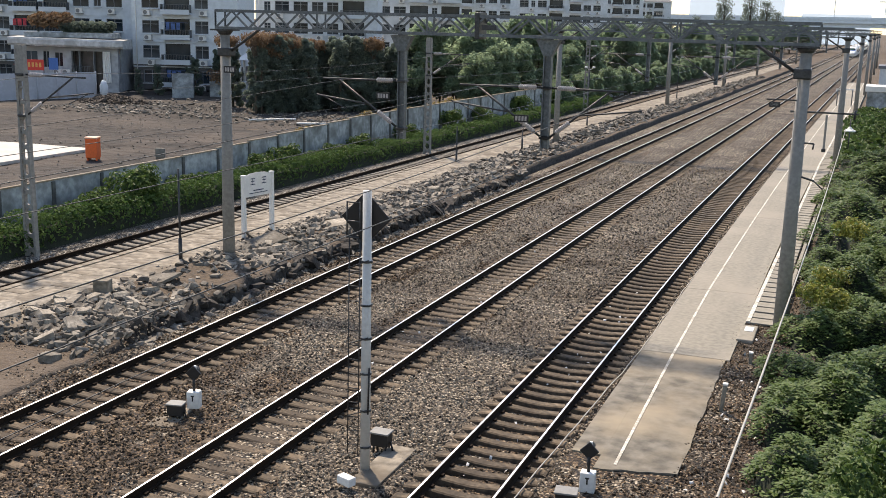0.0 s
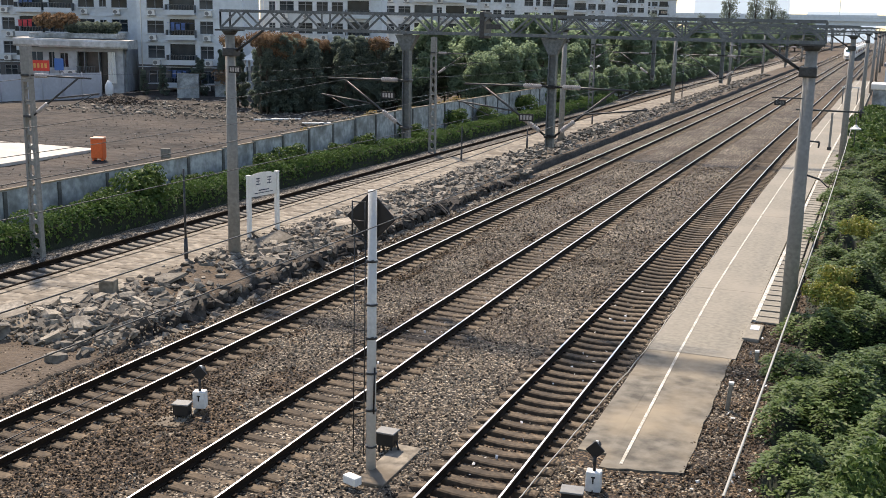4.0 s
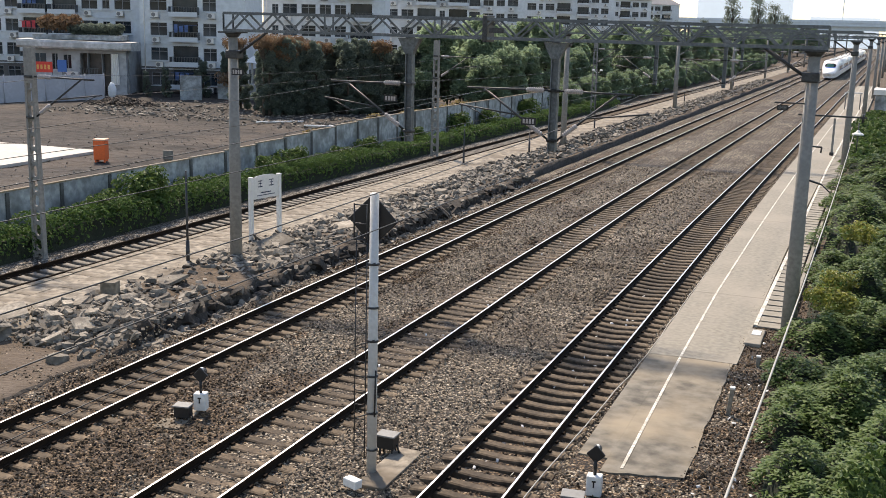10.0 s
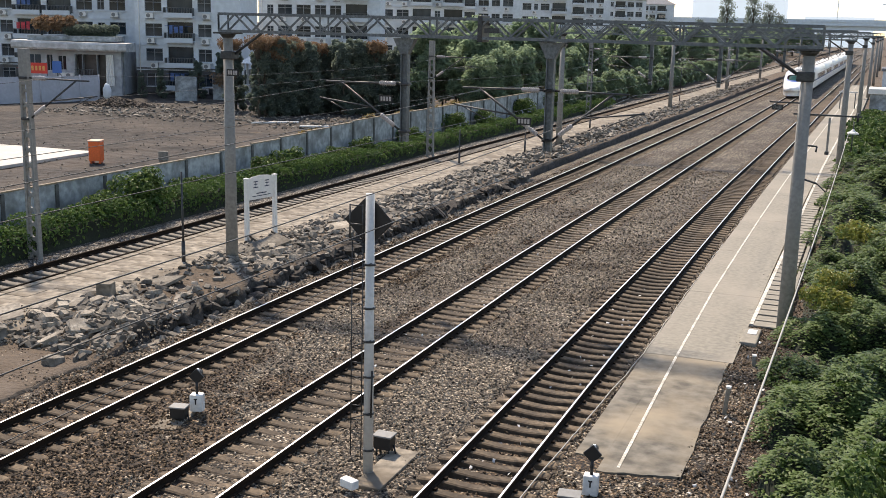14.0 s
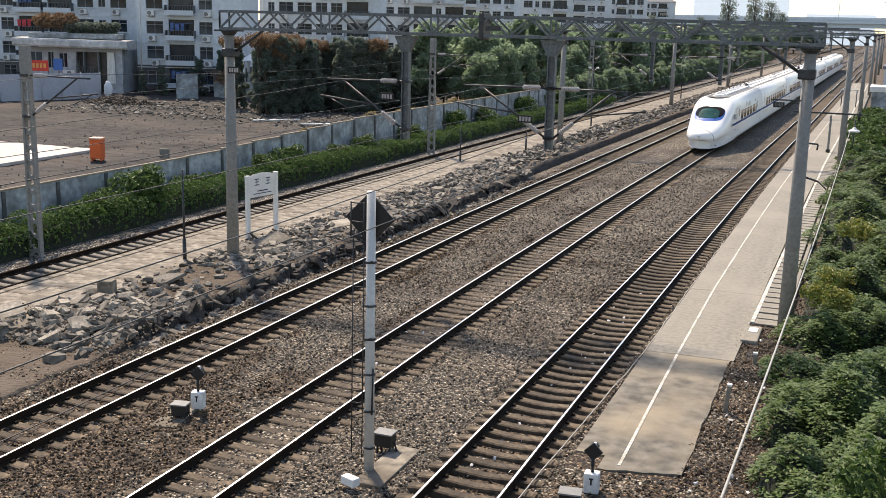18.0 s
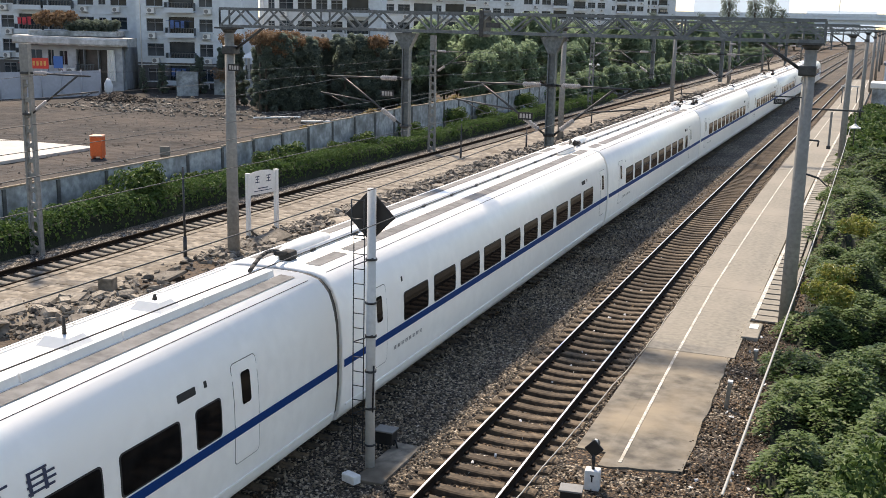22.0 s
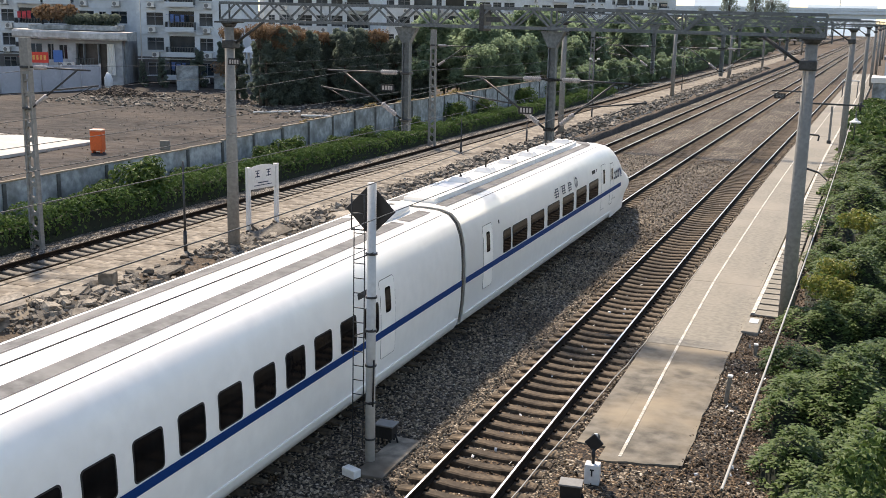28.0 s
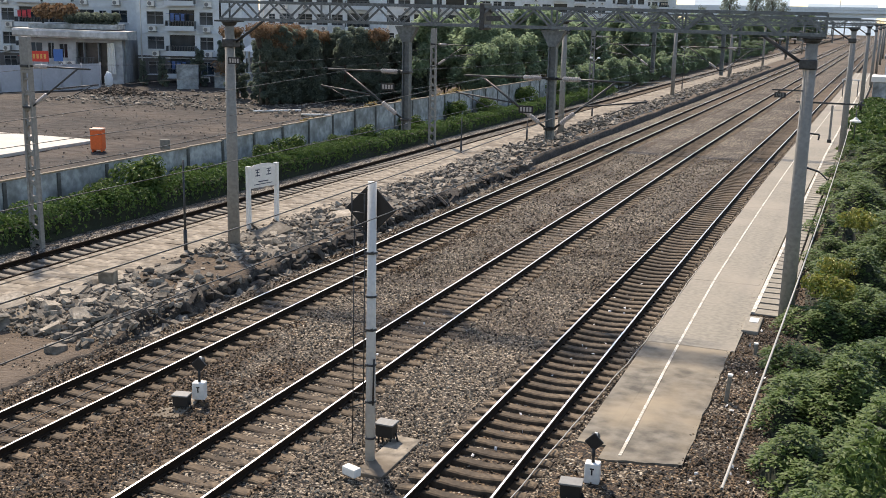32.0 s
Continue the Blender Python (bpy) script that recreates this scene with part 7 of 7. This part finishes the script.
def head_car(name, label, rear=21.95, shift=0.0, tip=0.9):
    """Local y runs from the nose's tip (0) back to the coupling (HEAD_L)."""
    car = thing(name, label, "train car", Matrix(), group="cars of the white train")
    st = [0.0, 0.02, 0.06, 0.12, 0.2, 0.33, 0.5, 0.75, 1.0, 1.35, 1.7, 2.0] + [2.0 + 0.34 * k for k in range(1, 21)] + [9.2, HEAD_L - tip + 0.1]

    def place(s, k, n):
        p = nose_point(min(s, 8.7), k, n)
        return Vector((p.x, s + tip, p.z))

    skin("body", st, car, M_TRAIN, place, 44)
    # windscreen, its blue surround, and the seam of the coupling cover
    def shell(nm, mat, s0, s1, half, lift, lab, parent=car, power=0.5, rows=18, cols=20, skew=0.0):
        v, f = [], []
        for j in range(rows + 1):
            q = -1 + 2 * j / rows
            q = math.sin(q * math.pi / 2) * 0.9995
            s = (s0 + s1) / 2 + (s1 - s0) / 2 * q
            w = half * max(0.0, 1 - abs(q) ** 2) ** power
            for i in range(cols + 1):
                kk = 22 + w * (-1 + 2 * i / cols)
                sb = s + skew * (abs(-1 + 2 * i / cols) ** 2) * w / half
                p = nose_point(min(sb, 8.7), kk, 44, lift)
                v.append(Vector((p.x, sb + tip, p.z)))
        for j in range(rows):
            for i in range(cols):
                a = j * (cols + 1) + i
                f.append((a, a + 1, a + cols + 2, a + cols + 1))
        return put(nm, raw_mesh(nm, v, f, mat, smooth=True), parent, label=lab)

    shell("windscreen_surround", M_NOSEBLUE, 2.44, 4.7, 4.25, 0.006, "bright blue surround", skew=0.8)
    ws = shell("windscreen", M_TGLASS, 3.0, 4.8, 3.7, 0.014, "black-framed curved windscreen", skew=0.6)
    shell("front_pane", M_WSHIELD, 3.05, 4.5, 2.05, 0.02, "greenish front pane", parent=ws, power=0.22, skew=0.12)
    bm = B()
    for x in (-0.35, 0.35):
        p, q = nose_point(3.1, 22 + x * 4, 44, 0.03), nose_point(3.9, 22 + x * 3, 44, 0.04)
        rod(bm, (p.x, 3.1 + tip, p.z), (q.x, 3.9 + tip, q.z), 0.018, n=6)
    part("wiper", bm, M_BLACK, ws)
    bm = B()
    prev = None
    for k in range(45):
        s = 0.86 - 0.25 * math.cos((k - 22) / 22 * 1.5)
        p = nose_point(s, k, 44, 0.004)
        if prev:
            rod(bm, prev, (p.x, s + tip, p.z), 0.011, n=5)
        prev = (p.x, s + tip, p.z)
    part("coupling_cover_seam", bm, M_UNDER, car)
    # skirt: runs on from the body's side down to the rails and closes under the nose
    plan = [(0.0, 0.70), (0.30, 0.72), (0.52, 0.82), (0.66, 1.0), (0.80, 1.35), (0.93, 1.8), (1.06, 2.3), (1.20, 2.9), (1.33, 3.5), (1.43, 4.1), (1.50, 4.8), (1.56, 5.7), (1.60, 6.6), (1.61, 7.4)]
    bm = B()
    rows = []
    for x, sy in [(-x, sy) for x, sy in plan[:0:-1]] + plan:
        back = min(1.0, max(0.0, (sy - 2.4) / 3.0))
        wide = interp(WIDE, sy) * 0.965 if sy > 1.0 else abs(x) * 1.28
        T, L = interp(TOPS, sy), interp(LOWS, sy)
        top = L + 0.30 * (T - L)
        rows.append([bm.verts.new(c) for c in ((math.copysign(min(wide, 1.66), x) if x else 0, sy + tip + 0.02, min(top, 0.98)),
                                               (x + math.copysign(0.02, x), sy + tip, 0.52), (x, sy + tip, 0.2 + 0.2 * back))])
    for p, q in zip(rows, rows[1:]):
        for a in range(2):
            bm.faces.new((p[a], q[a], q[a + 1], p[a + 1])).smooth = True
    part("nose_skirt", bm, M_TRAIN, car, "white skirt under the nose")
    for sd in (-1, 1):
        for k in range(4):
            bm = B()
            x, y = 0.745 + 0.075 * k, 1.2 + 0.22 * k + tip
            rod(bm, (sd * (x - 0.04), y, 0.40), (sd * (x + 0.022), y - 0.01, 0.40), 0.03, n=8)
            part("vent_hole", bm, M_UNDER, car)
    bm = B()
    for g in (-1, 0, 1):
        for dk, ds, wk, ws in ((0, 0.09, 0.55, 0.02), (0, 0.0, 0.5, 0.02), (0, -0.08, 0.4, 0.02), (-0.25, 0, 0.06, 0.22), (0.2, 0.0, 0.06, 0.16)):
            c = [nose_point(2.12 + ds + b * ws / 2, 22 + g * 1.35 + dk + a * wk / 2, 44, 0.005) for a, b in ((-1, -1), (1, -1), (1, 1), (-1, 1))]
            bm.faces.new([bm.verts.new((p.x, 2.12 + tip + ds + b * ws / 2, p.z)) for p, b in zip(c, (-1, -1, 1, 1))])
    part("hood_lettering", bm, M_INK, car, "grey lettering on the hood as plain bars")
    windows(car, [11.4 - shift + 1.94 * k for k in range(5 if rear < 22 else 6)], "wide")
    windows(car, [20.75] if rear < 22 else [21.9], "small")
    doors(car, [9.55 - 0.8 * shift, rear])
    doors(car, [8.2 - shift], "cab_door")
    stripe(car, 5.9, HEAD_L + 0.08)
    skirt_line(car, 7.5, HEAD_L)
    for sd in (-1, 1):
        put("destination_display", PATCH["plate", sd][0], car, pose(0, 20.2 if rear < 22 else 10.85, 0))
        put("lamp", PATCH["dot", sd][0], car, pose(0, 20.75 if rear < 22 else 10.35, 0))
        put("lamp", PATCH["dot", sd][0], car, pose(0, 10.3 if rear < 22 else 22.6, 0))
    decal(car, "lettering", "dark lettering as plain bars", M_INK, 14.6 - shift, 17.2 - shift, 2.80, 0.36, 3, 3)
    for sd in (-1, 1):
        bm = B()
        for k in range(16):
            a = math.pi * (k / 15 * 1.6 - 0.3)
            cy, cz = 14.1 - shift + 0.17 * math.cos(a), 2.82 + 0.17 * math.sin(a)
            side_patch(bm, cy - 0.03, cy + 0.03, cz - 0.03, cz + 0.03, 0.001, 0.012, sd)
        side_patch(bm, 14.07 - shift, 14.13 - shift, 2.62, 2.88, 0.001, 0.013, sd)
        me = bpy.data.meshes.new("round_emblem")
        bm.to_mesh(me)
        bm.free()
        me.materials.append(M_INK)
        put("round_emblem", me, car, label="small dark ring emblem")
    emblem(car, 6.25 - 0.8 * shift, 2.25)
    decal(car, "small_lettering", "grey small lettering as bars", M_TRAINGREY, 6.9, 7.7, 1.25, 0.09, 6, 5)
    bogies(car, [5.3, 21.8])
    # roof: long raised casing with aerials on trapezoid feet
    bm = B()
    v = []
    for z, w, e in ((3.60, 0.52, 0.0), (3.82, 0.47, 0.12)):
        v.append([bm.verts.new(c) for c in ((-w, 10.2, z), (-w * 0.8, 9.0 + e * 0.6, z), (-w * 0.4, 8.55 + e, z), (w * 0.4, 8.55 + e, z), (w * 0.8, 9.0 + e * 0.6, z), (w, 10.2, z), (w, HEAD_L - 0.45, z), (-w, HEAD_L - 0.45, z))])
    bm.faces.new(v[1])
    for a in range(8):
        bm.faces.new((v[0][a], v[0][(a + 1) % 8], v[1][(a + 1) % 8], v[1][a]))
    casing = part("roof_casing", bm, M_TRAINROOF, car)
    for k in range(6):
        for sd in (-1, 1):
            bm = B()
            box(bm, (sd * 0.485, 10.7 + 2.35 * k + 1.13, 3.765), (0.07, 2.3, 0.16), bevel=0.012)
            part("edge_panel", bm, M_TRAINROOF, casing)
    walkways(car, 8.9, HEAD_L - 0.3, ((-0.74, 0.34), (0.74, 0.34)))
    bm = B()
    arc = [(0.91 * math.cos(a), 9.0 - 1.35 * math.sin(a), 0.57 * math.cos(a), 9.0 - 0.65 * math.sin(a)) for a in [math.pi * q / 16 for q in range(17)]]
    prev = None
    for x0, y0, x1, y1 in arc:
        row = [bm.verts.new((x, y, roof_z(x) - max(0.0, 0.022 * (9.5 - y) ** 1.5) + 0.02)) for x, y in ((x0, y0), ((x0 + x1) / 2, (y0 + y1) / 2), (x1, y1))]
        if prev:
            bm.faces.new((prev[0], prev[1], row[1], row[0]))
            bm.faces.new((prev[1], prev[2], row[2], row[1]))
        prev = row
    part("roof_walkway", bm, M_TRAINGREY, car, "grey walkway curving round the casing")
    roof_seam(car, 8.6, HEAD_L - 0.2)
    for k in range(6):
        y = 9.8 + 2.35 * k
        ae = new("aerial")
        ae.parent = car
        ae.matrix_basis = pose(0.06, y, 3.815)
        bm = B()
        v = [bm.verts.new(c) for c in ((-0.34, -0.3, 0), (0.34, -0.3, 0), (0.34, 0.3, 0), (-0.34, 0.3, 0), (-0.22, -0.18, 0.16), (0.22, -0.18, 0.16), (0.22, 0.18, 0.16), (-0.22, 0.18, 0.16))]
        for f in ((3, 2, 1, 0), (4, 5, 6, 7), (0, 1, 5, 4), (1, 2, 6, 5), (2, 3, 7, 6), (3, 0, 4, 7)):
            bm.faces.new([v[i] for i in f])
        part("foot", bm, M_TRAINROOF, ae)
        bm = B()
        rod(bm, (0, 0, 0.16), (0, 0, 0.26 if k % 2 else 0.46), 0.05 if k % 2 else 0.035, 0.02, 8)
        part("rod", bm, M_UNDER, ae)
    bm = B()
    ring = [(x * 0.96, 0.35 + (z - 0.3) * 0.97) for x, z in full_ring()]
    v0 = [bm.verts.new((x, HEAD_L, z)) for x, z in ring]
    v1 = [bm.verts.new((x, HEAD_L + 0.27, z)) for x, z in ring]
    for i in range(len(ring) - 1):
        bm.faces.new((v0[i], v0[i + 1], v1[i + 1], v1[i]))
    part("gangway_bellows", bm, M_RUBBER, car, "brown-grey gangway bellows")
    return car


def middle_car(label, panto, wide, narrow, door_at, plate, conduit=True):
    """Local y from 0 (leading end) to CAR_L."""
    car = thing("train_car", label, "train car", Matrix(), group="cars of the white train")
    ring = full_ring()
    bm = B()
    n = len(ring)
    ends = [(-0.12, 0.985), (-0.07, 1.0), (CAR_L + 0.07, 1.0), (CAR_L + 0.12, 0.985)]
    rows = [[bm.verts.new((x * k, y, 0.3 + (z - 0.3) * k)) for x, z in ring] for y, k in ends]
    for a, b in zip(rows, rows[1:]):
        for i in range(n - 1):
            f = bm.faces.new((a[i], a[i + 1], b[i + 1], b[i]))
            f.smooth = True
        bm.faces.new((a[n - 1], a[0], b[0], b[n - 1]))
    bm.faces.new(rows[0])
    bm.faces.new(rows[-1][::-1])
    part("body", bm, M_TRAIN, car)
    bm = B()
    rr = [(x * 0.95, 0.35 + (z - 0.3) * 0.965) for x, z in ring]
    for y0, y1 in ((-0.27, 0.0), (CAR_L, CAR_L + 0.27)):
        bm = B()
        v0 = [bm.verts.new((x, y0, z)) for x, z in rr]
        v1 = [bm.verts.new((x, y1, z)) for x, z in rr]
        for i in range(n - 1):
            bm.faces.new((v0[i], v0[i + 1], v1[i + 1], v1[i]))
        part("gangway_bellows", bm, M_RUBBER, car, "brown-grey gangway bellows")
    windows(car, wide, "wide")
    windows(car, narrow, "small")
    doors(car, door_at)
    stripe(car, -0.08, CAR_L + 0.08)
    skirt_line(car, 0.1, CAR_L - 0.1)
    for sd in (-1, 1):
        put("destination_display", PATCH["plate", sd][0], car, pose(0, plate, 0))
        put("lamp", PATCH["dot", sd][0], car, pose(0, plate + 0.55, 0))
        put("lamp", PATCH["dot", sd][0], car, pose(0, 3.1, 0))
    decal(car, "small_lettering", "grey small lettering as bars", M_TRAINGREY, 2.5, 4.3, 1.28, 0.10, 8, 6)
    bogies(car, [3.5, CAR_L - 3.5])
    y0 = 6.2 if panto else 0.4
    for a, b in ((0.3, 1.7), (2.0, CAR_L - 2.1), (CAR_L - 1.8, CAR_L - 0.3)):
        walkways(car, a, b, ((-0.71, 0.36), (0.71, 0.36)))
    roof_seam(car, 0.15, CAR_L - 0.15)
    if conduit:
        bm = B()
        rod(bm, (0.02, y0, 3.755), (0.02, CAR_L, 3.755), 0.055, n=10)
        part("roof_cable", bm, M_TRAINROOF, car, "pale roof conduit")
        for k in range(int((CAR_L - y0) / 2.2)):
            bm = B()
            box(bm, (0.07, y0 + 1.1 + 2.2 * k, 3.745), (0.07, 0.22, 0.06), bevel=0.01)
            part("cable_clamp", bm, M_UNDER, car)
    bm = B()
    box(bm, (0.0, 0.5, 3.8), (0.3, 0.35, 0.22), bevel=0.05)
    rod(bm, (0, 0.5, 3.86), (0.1, -0.2, 3.98), 0.05, n=8)
    part("cable_joint", bm, M_UNDER, car)
    for y, x in ((CAR_L - 1.5, 0.2),) + (() if panto else ((1.7, -0.25),)):
        bm = B()
        bmesh.ops.create_uvsphere(bm, u_segments=16, v_segments=10, radius=1, matrix=Matrix.Translation((x, y, 3.78)) @ Matrix.Diagonal((0.24, 1.25, 0.2, 1)))
        part("cable_fairing", bm, M_TRAINROOF, car, "rounded white cable fairing", smooth=True)
    prev = None
    bm = B()
    for k in range(9):
        q = Vector((-0.25 + 0.45 * (1 - k / 8), -1.4 + 1.9 * k / 8, 3.86 + 0.16 * math.sin(math.pi * k / 8)))
        if prev:
            rod(bm, prev, q, 0.045, n=7)
        prev = q
    part("jumper_cable", bm, M_UNDER, car)
    if panto:
        bm = B()
        box(bm, (0, 2.9, 3.70), (1.7, 5.6, 0.08), bevel=0.03)
        part("pantograph_well", bm, M_TRAINROOF, car)
        pantograph(car, 3.6, panto == 2, 1)
        bm = B()
        rod(bm, (-0.5, 1.0, 3.86), (-0.5, 3.0, 3.86), 0.12, n=12)
        rod(bm, (-0.2, 0.9, 3.82), (-0.2, 2.6, 3.82), 0.05, n=8)
        part("pressure_pipe", bm, M_TRAINROOF, car)
    return car


HEAD = head_car("train_front_car", "glossy white streamlined leading car with a blue stripe")
REAR = head_car("train_rear_car", "glossy white streamlined trailing car with a blue stripe", 23.65, 0.5, 0.2)
PITCH = [3.9 + 1.93 * k for k in range(10)]
SECOND = middle_car("glossy white passenger car with a blue stripe", 0, PITCH, [], [1.75, CAR_L - 0.75], CAR_L - 3.9)
THIRD = middle_car("glossy white passenger car with paired narrow windows", 0, [3.95] + PITCH[1:8], [CAR_L - 5.1], [2.2, CAR_L - 3.6], CAR_L - 5.3)
FOURTH = middle_car("glossy white car with a folded pantograph on its roof", 1, PITCH, [], [1.75, CAR_L - 0.75], CAR_L - 3.0)
FIFTH = middle_car("glossy white passenger car with doors set inward", 0, [5.7] + [8.9 + 1.93 * k for k in range(7)], [7.15], [3.9, CAR_L - 1.75], CAR_L - 4.0)
SIXTH = middle_car("glossy white car with a raised pantograph on its roof", 2, PITCH[:8], [19.1], [1.75, CAR_L - 4.3], 18.6)
SEVENTH = middle_car("glossy white car with many small windows", 0, [], [3.6 + 1.165 * k for k in range(14)], [1.75, CAR_L - 4.85], 18.4, False)
ORDER = [(HEAD, 1), (SECOND, 1), (THIRD, 1), (FOURTH, 1), (FIFTH, 1), (SIXTH, 1), (SEVENTH, 1), (REAR, -1)]


def nose_at(t):
    """Where the nose is along the line; the train gathers speed slowly."""
    d = t - 21.0
    if d > -7:
        return 15.3 - 21.83 * d - 0.234 * d * d + 0.38 * max(0.0, d - 6.3) ** 2 + 0.45 * math.exp(-((d - 0.95) / 0.6) ** 2)
    e = d + 7
    return 156.6 - 18.35 * e


def car_pose(front, length, turned):
    """Pose of a car between its two ends on the bent line."""
    a, b = at(TRACK_B, front), at(TRACK_B, front + length)
    h = math.atan2(-(b.x - a.x), b.y - a.y)
    if turned > 0:
        return Matrix.Translation(a) @ Matrix.Rotation(h, 4, "Z")
    return Matrix.Translation(b) @ Matrix.Rotation(h + math.pi, 4, "Z")


def motions():
    lead = 0.0
    for k, (car, turned) in enumerate(ORDER):
        length = HEAD_L if k in (0, 7) else CAR_L
        times = [0.5 * i for i in range(65)]
        walk(car, [(t, car_pose(nose_at(t) + lead, length, turned)) for t in times])
        lead += length + 0.5


# ---- the tracks' sleepers last ----
track(TRACK_C, "main track on concrete sleepers beside the platform", 8.5, 31.51, 175, 170)
track(TRACK_B, "middle main track with polished rails on concrete sleepers", 8.5, 31.2, 175, 170)
track(TRACK_A, "main track with rusty sleepers beside the rubble", 10, 31.35, 170, 170)
track(TRACK_D, "rusty siding track on concrete sleepers along the hedge", 18, 31.0, 120, 160, M_RAIL)
motions()
